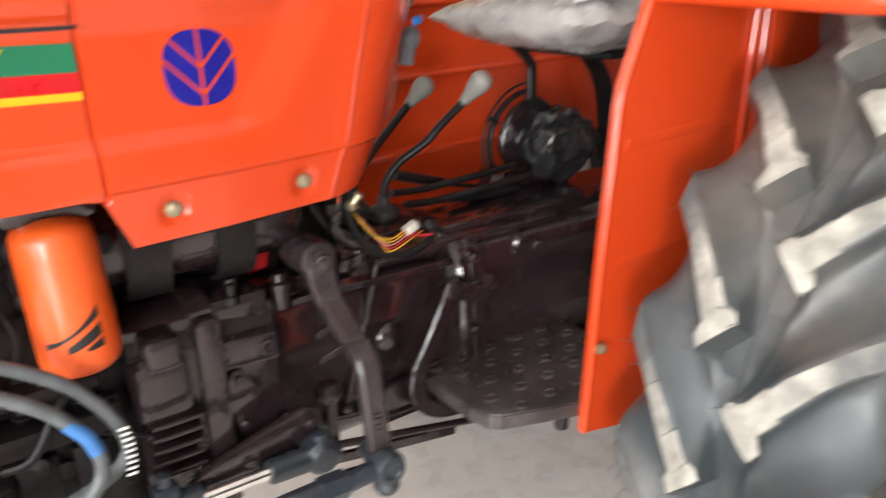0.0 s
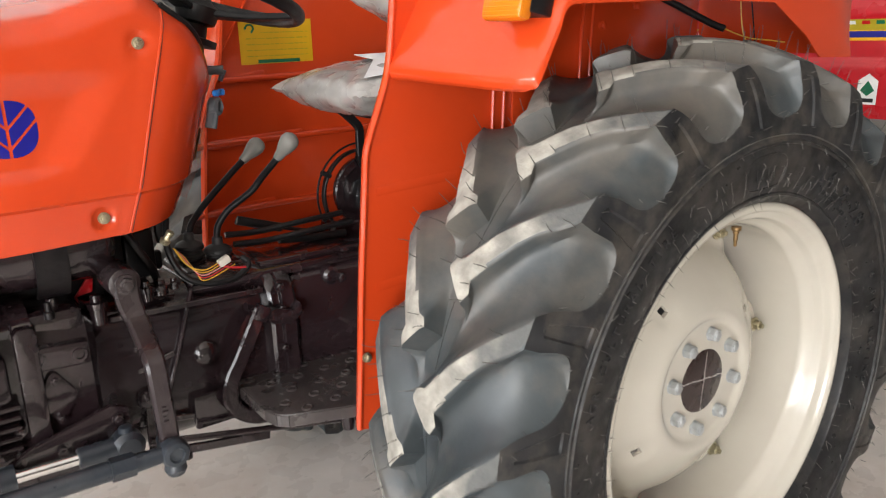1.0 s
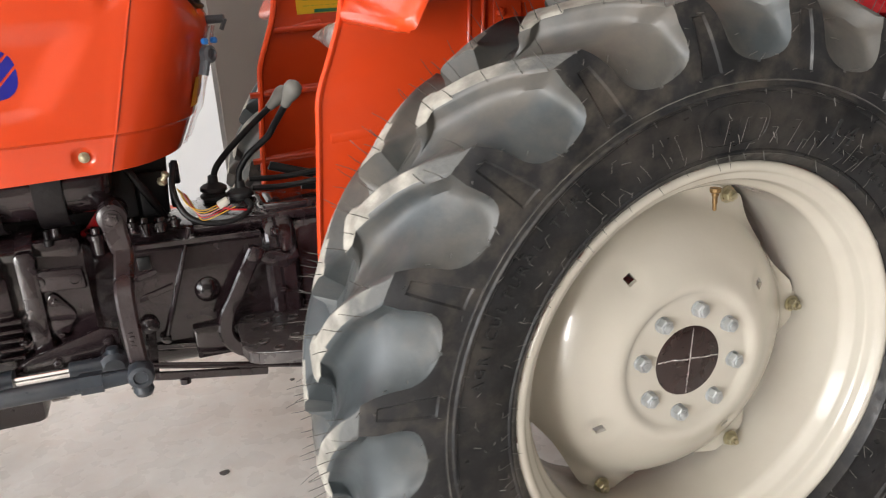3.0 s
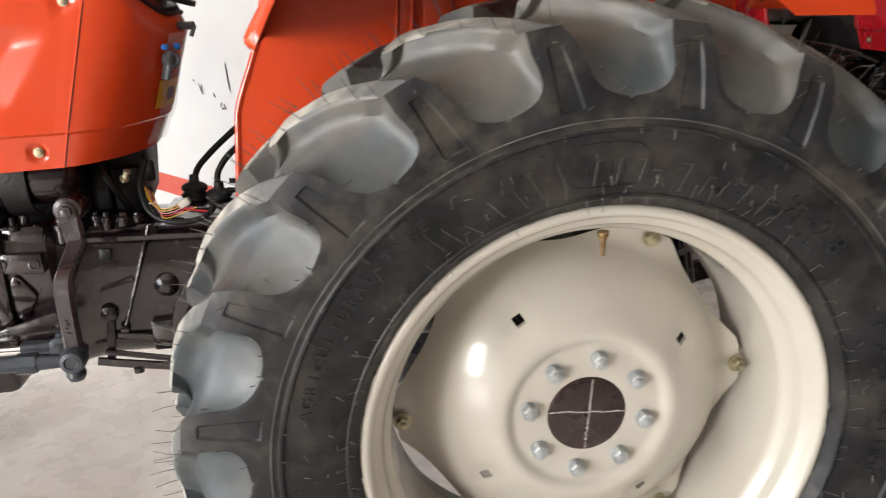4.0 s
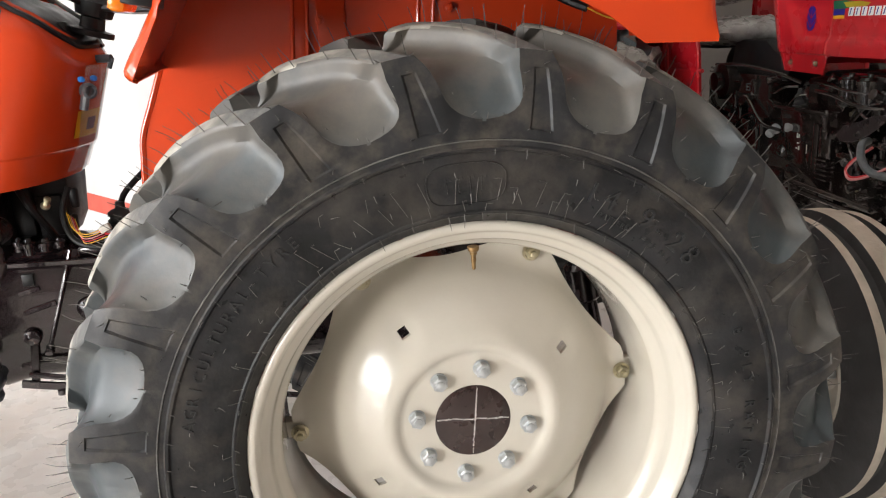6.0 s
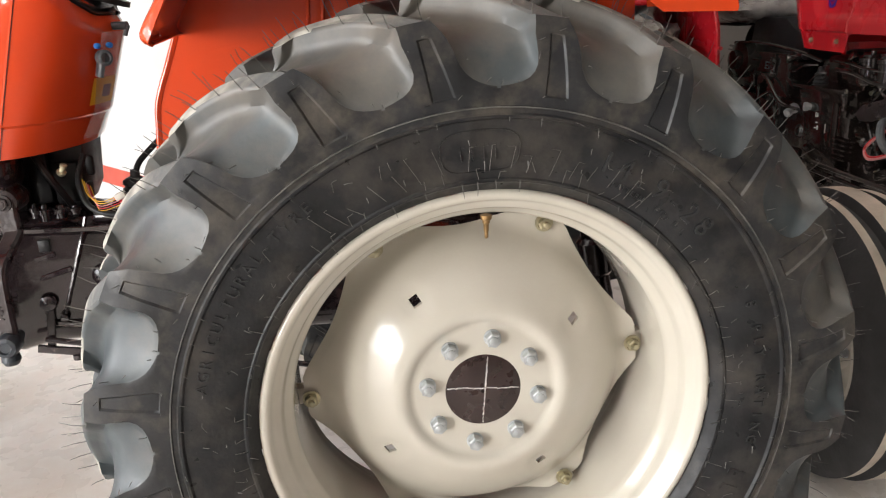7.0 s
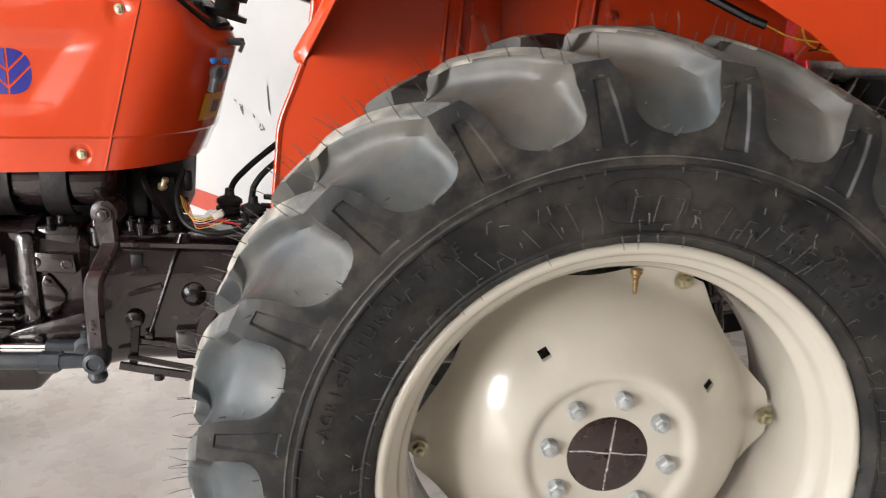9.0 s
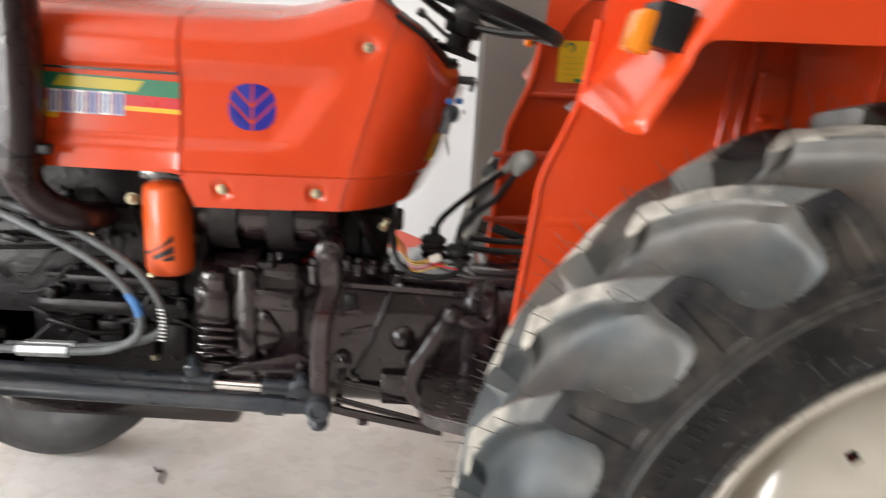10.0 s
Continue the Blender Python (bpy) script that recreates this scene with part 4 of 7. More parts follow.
def left_y(x, z, lift=0.0):
    return -lift + lerp([-2.45, -1.6, -1.25, -1.1, -0.96], [0.54, 0.502, 0.503, 0.511, 0.5285], x) + hood_side_offset(x, z) + 0.04 * (z - 1.06)


def right_y(x, z, lift=0.0):
    return 2 * MID - left_y(x, z, lift)


def leaf_badge(root, cx, cz, w, h, y_of, lift=0.0014):
    """A rounded leaf badge in blue: pieces between slanting veins."""
    bm = bmesh.new()
    n = 44
    outline = []
    for i in range(n):
        t = 2 * math.pi * i / n
        outline.append((abs(math.cos(t)) ** 0.82 * math.copysign(1, math.cos(t)) * w / 2, abs(math.sin(t)) ** 0.78 * math.copysign(1, math.sin(t)) * h / 2))

    def clip(poly, a, b, c):
        out = []
        for i in range(len(poly)):
            p, q = poly[i], poly[(i + 1) % len(poly)]
            dp, dq = a * p[0] + b * p[1] - c, a * q[0] + b * q[1] - c
            if dp >= 0:
                out.append(p)
            if dp * dq < 0:
                t = dp / (dp - dq)
                out.append((p[0] + (q[0] - p[0]) * t, p[1] + (q[1] - p[1]) * t))
        return out
    s = 1.0
    for side in (1, -1):
        half = clip(outline, side, 0, w * 0.028)
        cuts = [h * 0.5 * v for v in (-2.2, -0.72, 0.0, 2.2)]
        for lo, hi in zip(cuts, cuts[1:]):
            q = clip(half, -side * s, 1, lo + h * 0.034)
            q = clip(q, side * s, -1, -(hi - h * 0.034)) if len(q) > 2 else q
            if len(q) > 2:
                vs = [bm.verts.new((cx + x, y_of(cx + x, cz + z, lift), cz + z)) for x, z in q]
                bm.faces.new(vs)
    bmesh.ops.recalc_face_normals(bm, faces=bm.faces)
    return part("leaf_badge", bm, BLUE, root, "dark blue leaf-shaped badge")


def fender_parts(root, paint, flip=False, sticker=False):
    def done(name, bm, mats, parent, label="", sharp=30.0):
        if flip:
            bmesh.ops.transform(bm, matrix=Matrix.Translation((0, 2 * MID, 0)) @ Matrix.Diagonal((1, -1, 1, 1)), verts=bm.verts)
            bmesh.ops.reverse_faces(bm, faces=bm.faces)
        return part(name, bm, mats, parent, label, sharp)
    y = 0.36
    # inner side plate with pressed ribs
    front = [(0.545, -0.395), (0.60, -0.602), (0.70, -0.594), (0.90, -0.578), (1.02, -0.566), (1.10, -0.558), (1.14, -0.554), (1.175, -0.543), (1.23, -0.520), (1.30, -0.496), (1.42, -0.480), (1.50, -0.475)]
    bm = bmesh.new()
    xs = np.linspace(0, 1, 46)
    rows = []
    for z in np.linspace(0.60, 1.50, 72):
        f = lerp([a for a, b in front[1:]], [b for a, b in front[1:]], z)
        row = []
        for u in xs:
            row.append(Vector((f + (0.40 - f) * u, y, z)))
        rows.append(row)
    arch = ([-0.61, -0.45, -0.40, -0.34, -0.25, 0.0, 0.4, 0.62], [0.60, 0.565, 0.56, 0.57, 0.60, 0.75, 0.80, 0.8]) if flip else ([-0.61, -0.45, -0.40, -0.34, -0.25, 0.0, 0.4, 0.62], [0.60, 0.565, 0.585, 0.80, 0.98, 1.06, 1.0, 0.95])
    for row in rows:
        for p in row:
            p.z = max(p.z, lerp(arch[0], arch[1], p.x))
    low = [Vector((p.x, y, lerp(arch[0], arch[1], p.x))) for p in rows[0]]
    sheet(bm, [low] + rows)
    bmesh.ops.remove_doubles(bm, verts=bm.verts, dist=0.0006)
    thicken(bm, 0.003)
    plate = done("fender_plate", bm, paint, root, "sheet metal fender plate with pressed ribs")
    for z0, xa, xb in ((1.242, -0.452, -0.37), (1.072, -0.535, -0.28), (0.885, -0.55, -0.37)):
        bm = bmesh.new()
        tube(bm, [(xa, y - 0.001, z0), (xa + 0.01, y, z0 + 0.001), (xb - 0.02, y, z0 + 0.010), (xb, y + 0.002, z0 + 0.011)], lambda t: 0.0125 * min(1, 0.35 + 8 * min(t, 1 - t)), 16, 8)
        for v in bm.verts:
            v.co.y = y - 0.0004 + (v.co.y - y) * (0.22 if z0 > 1.2 else 0.32)
        done("pressed_rib", bm, paint, plate)
        if flip:
            bm = bmesh.new()
            tube(bm, [(xa - 0.02, y + 0.003, z0), (xa, y + 0.004, z0 + 0.001), (0.2, y + 0.004, z0 + 0.012)], 0.009, 10, 6)
            done("pressed_rib", bm, paint, plate)
    # rolled front edge
    bm = bmesh.new()
    bar(bm, [Vector((x - 0.004, y + 0.004, z)) for z, x in front[1:11]], 0.024, 0.012, (0.35, 1, 0), 4, 0, 0.8)
    done("edge_roll", bm, paint, plate)
    for k, (z, h) in enumerate(((0.835, 0.008), (0.806, 0.010), (0.792, 0.006), (0.778, 0.010))):
        bm = bmesh.new()
        box(bm, (lerp([a for a, b in front[1:]], [b for a, b in front[1:]], z) - 0.006, y - 0.0035, z), (0.007, 0.003, h), 0.001)
        done("edge_slot", bm, BLACKPRINT, plate, "dark slot in the fender's edge")
    # upright flange and the lapped plate behind it
    bm = bmesh.new()
    prism(bm, [(-0.276, 0.95), (-0.248, 0.95), (-0.218, 1.49), (-0.246, 1.49)], y - 0.010, y - 0.0032, "y", 0.002)
    for dx in (-0.014, 0.014):
        tube(bm, [(-0.262 + dx, y - 0.010, 0.95), (-0.250 + dx, y - 0.010, 1.20), (-0.236 + dx, y - 0.010, 1.40), (-0.232 + dx, y - 0.010, 1.49)], 0.0042, 10, 4)
    done("upright_flange", bm, paint, plate)
    bm = bmesh.new()
    prism(bm, [(-0.215, 0.95), (-0.155, 0.95), (-0.150, 1.49), (-0.205, 1.49)], y - 0.010, y - 0.003, "y", 0.002)
    done("lap_plate", bm, paint, plate)
    bm = bmesh.new()
    prism(bm, [(-0.018, 1.0), (0.012, 1.0), (0.015, 1.30), (0.032, 1.44), (0.05, 1.49), (0.012, 1.49), (-0.002, 1.44), (-0.015, 1.30)], y - 0.010, y - 0.0032, "y", 0.002)
    for dx in (-0.015, 0.015):
        tube(bm, [(-0.003 + dx, y - 0.010, 1.0), (0.0 + dx, y - 0.010, 1.30), (0.015 + dx, y - 0.010, 1.44), (0.03 + dx, y - 0.010, 1.49)], 0.0042, 10, 6)
    done("upright_flange", bm, paint, plate)
    for x, z in ((-0.202, 1.349), (-0.196, 1.275), (-0.19, 1.43), (-0.588, 0.752), (0.05, 1.36), (0.16, 1.40)):
        bm = bmesh.new()
        hexbolt(bm, (x, y - 0.009, z), (0, -1, 0), 0.014, 0.008, 0.010)
        done("fender_bolt", bm, BRASS if x < -0.5 else paint, plate)
    # overlapping top cover: front face, crown, outer skirt
    bm = bmesh.new()
    cap = [(-0.495, 1.274), (-0.5015, 1.2785), (-0.5055, 1.286), (-0.5055, 1.2945), (-0.501, 1.303), (-0.494, 1.315), (-0.480, 1.337), (-0.455, 1.380), (-0.440, 1.404), (-0.424, 1.43), (-0.400, 1.47), (-0.36, 1.505), (-0.1, 1.522), (0.2, 1.515), (0.36, 1.485), (0.425, 1.42), (0.435, 1.288)]
    arch_line = [(-0.4845, 1.2775), (-0.4840, 1.2790), (-0.4835, 1.2805), (-0.482, 1.284), (-0.478, 1.291), (-0.472, 1.302), (-0.459, 1.326), (-0.437, 1.367), (-0.426, 1.384), (-0.415, 1.391), (-0.392, 1.392), (-0.352, 1.393), (-0.1, 1.398), (0.12, 1.392), (0.24, 1.33), (0.30, 1.285), (0.425, 1.281)]
    ys = [y + 0.012, 0.30, 0.2, 0.1, 0.06, 0.03, 0.006, -0.006, -0.012]
    rows = []
    for (p, q), (pa, qa) in zip(zip(cap, cap[1:] + cap[-1:]), zip(arch_line, arch_line[1:] + arch_line[-1:])):
        for f in ((0.0, 0.34, 0.67) if p != q else (0.0,)):
            x, z = p[0] + (q[0] - p[0]) * f, p[1] + (q[1] - p[1]) * f
            ax, az = pa[0] + (qa[0] - pa[0]) * f, pa[1] + (qa[1] - pa[1]) * f
            gap = max(0.0, 0.034 - math.hypot(x + 0.495, z - 1.274))
            inset = 0.034 - math.sqrt(0.034 ** 2 - gap ** 2)
            row = []
            for yy, drop in zip(ys, (0, 0, 0, 0, 0, 0.001, 0.004, 0.010, 0.020)):
                d = Vector((x + 0.03, z - 1.30))
                k = 1 - min(drop, 0.6 * math.hypot(x - ax, z - az)) / max(0.1, d.length)
                row.append(Vector((-0.03 + d.x * k + 0.004 * sstep(0.36, -0.02, yy) * sstep(-0.3, -0.46, x), yy + inset * sstep(0.10, 0.0, yy), 1.30 + d.y * k - (0.008 * sstep(0.36, 0.0, yy) if x < -0.45 else 0))))
            low = Vector((ax, row[-1].y - 0.002, az - (0.008 if x < -0.45 else 0)))
            rows.append(row + [row[-1].lerp(low, 0.5), low])
    sheet(bm, rows)
    thicken(bm, 0.003)
    done("fender_cover", bm, paint, root, "box-shaped fender cover with a slanting front", 40)
    # lamp
    bm = bmesh.new()
    box(bm, (-0.459, 0.047, 1.404), (0.046, 0.092, 0.056), 0.003, Matrix.Rotation(radians(12), 4, "Y"))
    lamp = done("lamp_housing", bm, BLACK, root, "black lamp housing")
    bm = bmesh.new()
    box(bm, (-0.489, 0.047, 1.397), (0.026, 0.090, 0.056), 0.008, Matrix.Rotation(radians(12), 4, "Y"))
    done("lamp_lens", bm, AMBER, lamp, "amber turn signal lens")
    for k in range(7):
        bm = bmesh.new()
        box(bm, (-0.5045 + 0.0013 * k, 0.047, 1.377 + 0.0066 * k), (0.004, 0.078, 0.003), 0.001, Matrix.Rotation(radians(20), 4, "Y"))
        done("lens_rib", bm, AMBER, lamp)
    if sticker:
        bm = bmesh.new()
        sheet(bm, [[(-0.437, 1.1985, 1.280), (-0.220, 1.1985, 1.283)], [(-0.437, 1.1985, 1.392), (-0.220, 1.1985, 1.399)]])
        st = part("yellow_sticker", bm, YELLOW, plate, "yellow printed instruction sticker")
        bm = bmesh.new()
        box(bm, (-0.325, 1.1975, 1.288), (0.125, 0.001, 0.009), 0)
        part("print_bar", bm, GREEN, st)
        rnd = random.Random(31)
        for i in range(5):
            x = -0.418 if i else -0.375
            while x < -0.24:
                w = rnd.uniform(0.006, 0.02)
                bm = bmesh.new()
                box(bm, (x + w / 2, 1.1977, 1.366 - 0.0155 * i + 0.005 * x), (w, 0.0008, rnd.uniform(0.0014, 0.003)), 0)
                part("print_bar", bm, OLIVE, st)
                x += w + rnd.uniform(0.002, 0.005)
        bm = bmesh.new()
        tube(bm, [(-0.420, 1.1975, 1.373), (-0.413, 1.1975, 1.383), (-0.400, 1.1975, 1.384), (-0.395, 1.1975, 1.374), (-0.402, 1.1975, 1.364)], 0.0028, 5, 3)
        part("print_mark", bm, GREEN, st)
    return plate


def engine_parts(root, paint, flip=False):
    def P(name, bm, label="", m=None, par=None):
        if flip:
            bmesh.ops.transform(bm, matrix=Matrix.Translation((0, 2 * MID, 0)) @ Matrix.Diagonal((1, -1, 1, 1)), verts=bm.verts)
            bmesh.ops.reverse_faces(bm, faces=bm.faces)
        return part(name, bm, m or paint, par or root, label)
    # transmission case: lofted rounded sections along its length
    bm = bmesh.new()
    rings = []
    for x, hy, z0, z1, c in ((-1.02, 0.175, 0.530, 0.885, 0.05), (-0.99, 0.165, 0.535, 0.88, 0.05), (-0.93, 0.145, 0.540, 0.872, 0.06), (-0.80, 0.135, 0.535, 0.865, 0.06), (-0.668, 0.135, 0.530, 0.862, 0.06), (-0.662, 0.158, 0.520, 0.872, 0.06), (-0.655, 0.163, 0.515, 0.875, 0.06), (-0.640, 0.163, 0.515, 0.875, 0.06), (-0.636, 0.158, 0.520, 0.873, 0.06), (-0.632, 0.163, 0.515, 0.875, 0.06), (-0.606, 0.163, 0.515, 0.875, 0.06), (-0.598, 0.157, 0.520, 0.872, 0.06), (-0.592, 0.145, 0.525, 0.862, 0.06), (-0.40, 0.155, 0.520, 0.86, 0.06), (-0.10, 0.17, 0.52, 0.86, 0.06), (0.2, 0.17, 0.52, 0.85, 0.06), (0.22, 0.13, 0.56, 0.80, 0.05)):
        ring = []
        for k in range(32):
            t = 2 * math.pi * (k + 0.5) / 32
            cy, cz = math.cos(t), math.sin(t)
            ex = 0.48
            ring.append((x, MID + hy * abs(cy) ** ex * math.copysign(1, cy), (z0 + z1) / 2 + (z1 - z0) / 2 * abs(cz) ** ex * math.copysign(1, cz)))
        rings.append(ring)
    ring_strip(bm, rings)
    # ribs, bosses and the dome on the side
    turned(bm, (-0.803, 0.655, 0.722), (-0.2, -1, 0.1), [(-0.03, 0.040), (0, 0.034), (0.010, 0.030), (0.018, 0.022), (0.023, 0.012), (0.024, 0.002)], 24)
    for x0, z0, x1, z1 in ((-0.98, 0.845, -0.67, 0.835), (-0.976, 0.766, -0.90, 0.784), (-0.975, 0.718, -0.87, 0.745), (-0.98, 0.62, -0.70, 0.575)):
        bar(bm, [(x0, 0.645, z0), (x1, 0.648, z1)], 0.03, 0.012, (0, 1, 0), 3)
    case = P("transmission_case", bm, "glossy dark brown cast transmission case")
    for x, z in ((-0.64, 0.84), (-0.64, 0.79), (-0.64, 0.70), (-0.64, 0.62), (-0.49, 0.83), (-0.70, 0.60), (-0.72, 0.585)):
        bm = bmesh.new()
        hexbolt(bm, (x, 0.6175, z), (0, -1, 0), 0.017, 0.011, 0.012)
        P("case_bolt", bm, "", None, case)
    bm = bmesh.new()
    turned(bm, (-0.50, 0.655, 0.83), (0, -1, 0), [(-0.02, 0.022), (0.012, 0.02), (0.018, 0.013), (0.019, 0.002)], 16)
    P("case_plug", bm, "", None, case)
    # cast figures, plain bars
    for k, (dx, dz) in enumerate(((0, 0), (0.018, 0.004), (0.002, -0.026), (0.02, -0.022), (0.003, -0.05), (0.021, -0.046))):
        bm = bmesh.new()
        box(bm, (-0.475 + dx, 0.634, 0.765 + dz), (0.011, 0.004, 0.005 + 0.012 * (k % 2)), 0.001)
        P("cast_figure", bm, "", None, case)
    # top cover with a raised rail
    bm = bmesh.new()
    box(bm, (-0.60, MID, 0.858), (0.42, 0.24, 0.02), 0.006)
    box(bm, (-0.50, 0.70, 0.872), (0.30, 0.03, 0.016), 0.005)
    box(bm, (-0.70, 0.83, 0.862), (0.18, 0.16, 0.02), 0.006)
    P("top_cover", bm, "cast top cover")
    # bell housing
    bm = bmesh.new()
    rings = []
    for x, hy, z0, z1 in ((-1.24, 0.19, 0.555, 0.90), (-1.15, 0.195, 0.540, 0.90), (-1.148, 0.205, 0.530, 0.91), (-1.118, 0.205, 0.530, 0.91), (-1.115, 0.19, 0.545, 0.90), (-1.03, 0.185, 0.545, 0.895), (-1.015, 0.17, 0.555, 0.88)):
        ring = []
        for k in range(32):
            t = 2 * math.pi * (k + 0.5) / 32
            cy, cz = math.cos(t), math.sin(t)
            ring.append((x, MID + hy * abs(cy) ** 0.32 * math.copysign(1, cy), (z0 + z1) / 2 + (z1 - z0) / 2 * abs(cz) ** 0.32 * math.copysign(1, cz)))
        rings.append(ring)
    ring_strip(bm, rings)
    bell = P("bell_housing", bm, "dark brown cast clutch housing")
    bm = bmesh.new()
    prism(bm, [(-1.152, 0.58), (-1.116, 0.58), (-1.114, 0.875), (-1.122, 0.884), (-1.144, 0.884), (-1.152, 0.875)], 0.570, 0.60, "y", 0.006)
    prism(bm, [(-1.13, 0.842), (-1.035, 0.836), (-1.032, 0.795), (-1.04, 0.79), (-1.128, 0.797)], 0.574, 0.60, "y", 0.004)
    P("cross_rib", bm, "", None, bell)
    for x, z in ((-1.118, 0.819), (-1.051, 0.814)):
        bm = bmesh.new()
        turned(bm, (x, 0.576, z), (0, -1, 0), [(0, 0.0135), (0.005, 0.0125), (0.0055, 0.0085), (-0.006, 0.0080), (-0.006, 0.001)], 18)
        P("threaded_hole", bm, "", None, bell)
    bm = bmesh.new()
    prism(bm, [(-1.106, 0.785), (-1.098, 0.789), (-1.090, 0.784), (-1.066, 0.748), (-1.063, 0.738), (-1.066, 0.728), (-1.088, 0.694), (-1.096, 0.689), (-1.104, 0.694), (-1.126, 0.728), (-1.129, 0.738), (-1.126, 0.748)], 0.582, 0.60, "y", 0.003)
    hatch = P("hatch_cover", bm, "oval inspection cover", None, bell)
    for z in (0.772, 0.698):
        bm = bmesh.new()
        hexbolt(bm, (-1.097, 0.582, z), (0, -1, 0), 0.012, 0.007, 0.008)
        P("cover_bolt", bm, "", None, hatch)
    # engine block ahead, with ribs, pumps and pipes
    bm = bmesh.new()
    box(bm, (-1.62, MID, 0.78), (0.78, 0.30, 0.42), 0.02)
    # block and its fittings take the darkened paint in place of hood shade
    dull = ENGINE_SHADED if paint is ENGINE else paint
    block = P("engine_block", bm, "dark cast engine block", dull)
    bm = bmesh.new()
    box(bm, (-1.60, MID, 0.60), (0.74, 0.24, 0.16), 0.02)
    P("crankcase", bm, "", dull, block)
    bm = bmesh.new()
    box(bm, (-1.62, MID, 1.02), (0.72, 0.24, 0.14), 0.02)
    P("cylinder_head", bm, "", dull, block)
    bm = bmesh.new()
    box(bm, (-1.205, 0.60, 0.80), (0.075, 0.08, 0.09), 0.012)
    starter = P("finned_housing", bm, "cast housing with cooling fins")
    for c, size in (((-1.20, 0.585, 0.855), (0.05, 0.06, 0.05)), ((-1.20, 0.612, 0.70), (0.07, 0.05, 0.14))):
        bm = bmesh.new()
        box(bm, c, size, 0.01)
        P("housing_block", bm, "", None, starter)
    for k in range(5):
        bm = bmesh.new()
        box(bm, (-1.195 - 0.002 * k, 0.575, 0.752 - 0.019 * k), (0.072, 0.04, 0.0085), 0.003)
        P("cooling_fin", bm, "", None, starter)
    for x, z in ((-1.17, 0.655), (-1.165, 0.70), (-1.225, 0.84)):
        bm = bmesh.new()
        hexbolt(bm, (x, 0.573, z), (0, -1, 0), 0.015, 0.01, 0.011)
        P("housing_bolt", bm, "", None, starter)
    # reservoir cylinder under the hood with straps
    bm = bmesh.new()
    turned(bm, (-1.36, 0.665, 0.992), (1, 0, 0), [(0, 0.03), (0.006, 0.055), (0.014, 0.063), (0.08, 0.0645), (0.33, 0.0645), (0.385, 0.062), (0.402, 0.05), (0.41, 0.03), (0.412, 0.002)], 40)
    P("reservoir", bm, "dark steel cylinder under the hood")
    bm = bmesh.new()
    box(bm, (-1.16, MID + 0.02, 0.97), (0.40, 0.20, 0.20), 0.02)
    P("tank_support", bm, "dark support under the fuel tank", BLACK)
    bm = bmesh.new()
    turned(bm, (-1.074, 0.632, 0.862), (0, 0, 1), [(0, 0.022), (0.010, 0.022), (0.014, 0.012), (0.03, 0.010), (0.05, 0.010)], 16)
    box(bm, (-1.08, 0.64, 0.87), (0.10, 0.08, 0.05), 0.012)
    P("filler_neck", bm, "", None, bell)
    # steering box and lugs in black: the cowl's shadow is put into their colour
    bm = bmesh.new()
    prism(bm, [(-1.03, 1.03), (-1.03, 0.86), (-0.87, 0.86), (-0.85, 0.90), (-0.838, 1.03)], 0.775, 0.95, "y", 0.006)
    gear = P("steering_box", bm, "cast steering box under the cowl, blackened for the shade there", BLACK)
    for x, y, z, a, b, c in ((-0.828, 0.775, 0.965, 0.020, 0.02, 0.05), (-0.838, 0.78, 0.905, 0.016, 0.02, 0.04), (-0.88, 0.76, 0.93, 0.06, 0.03, 0.10), (-0.94, 0.75, 0.95, 0.05, 0.03, 0.13)):
        bm = bmesh.new()
        box(bm, (x, y, z), (a, b, c), 0.006)
        P("steering_lug", bm, "", BLACK, gear)
    bm = bmesh.new()
    tube(bm, [(-0.93, 0.70, 1.02), (-0.90, 0.69, 0.96), (-0.87, 0.70, 0.90), (-0.86, 0.72, 0.86)], 0.009, 8, 6)
    P("cable_sleeve", bm, "", BLACK, gear)
    bm = bmesh.new()
    turned(bm, (-1.0, 0.63, 0.845), (0, 0, 1), [(0, 0.016), (0.03, 0.016), (0.032, 0.020), (0.042, 0.020), (0.044, 0.011), (0.056, 0.010)], 16)
    P("breather", bm)
    for k, x in enumerate((-1.30, -1.37, -1.44, -1.51)):
        bm = bmesh.new()
        turned(bm, (x, 0.625, 0.74), (0, 0, 1), [(0, 0.018), (0.06, 0.018), (0.063, 0.012), (0.10, 0.011), (0.103, 0.015), (0.12, 0.015), (0.124, 0.006)], 12)
        box(bm, (x, 0.625, 0.70), (0.055, 0.05, 0.08), 0.008)
        P("pump_element", bm, "", dull, block)
    bm = bmesh.new()
    box(bm, (-1.42, 0.60, 0.78), (0.32, 0.06, 0.035), 0.01)
    box(bm, (-1.40, 0.60, 0.84), (0.24, 0.05, 0.02), 0.006)
    P("pump_rail", bm, "", dull, block)
    for k in range(4):
        bm = bmesh.new()
        x = -1.30 - 0.07 * k
        tube(bm, [(x, 0.62, 0.86), (x + 0.01, 0.605, 0.92), (x - 0.02, 0.63, 0.98), (x - 0.05, 0.67, 1.03)], 0.004, 8, 5)
        P("fuel_pipe", bm, "", dull, block)
    for k in range(14):
        bm = bmesh.new()
        hexbolt(bm, (-1.26 - 0.045 * (k % 7), 0.618 if k < 7 else 0.628, 0.655 if k < 7 else 0.93), (0, -1, 0), 0.014, 0.009, 0.010)
        P("block_bolt", bm, "", BRASS if k % 5 == 2 else dull, block)
    for x, w in ((-1.19, 0.060), (-1.068, 0.055)):
        bm = bmesh.new()
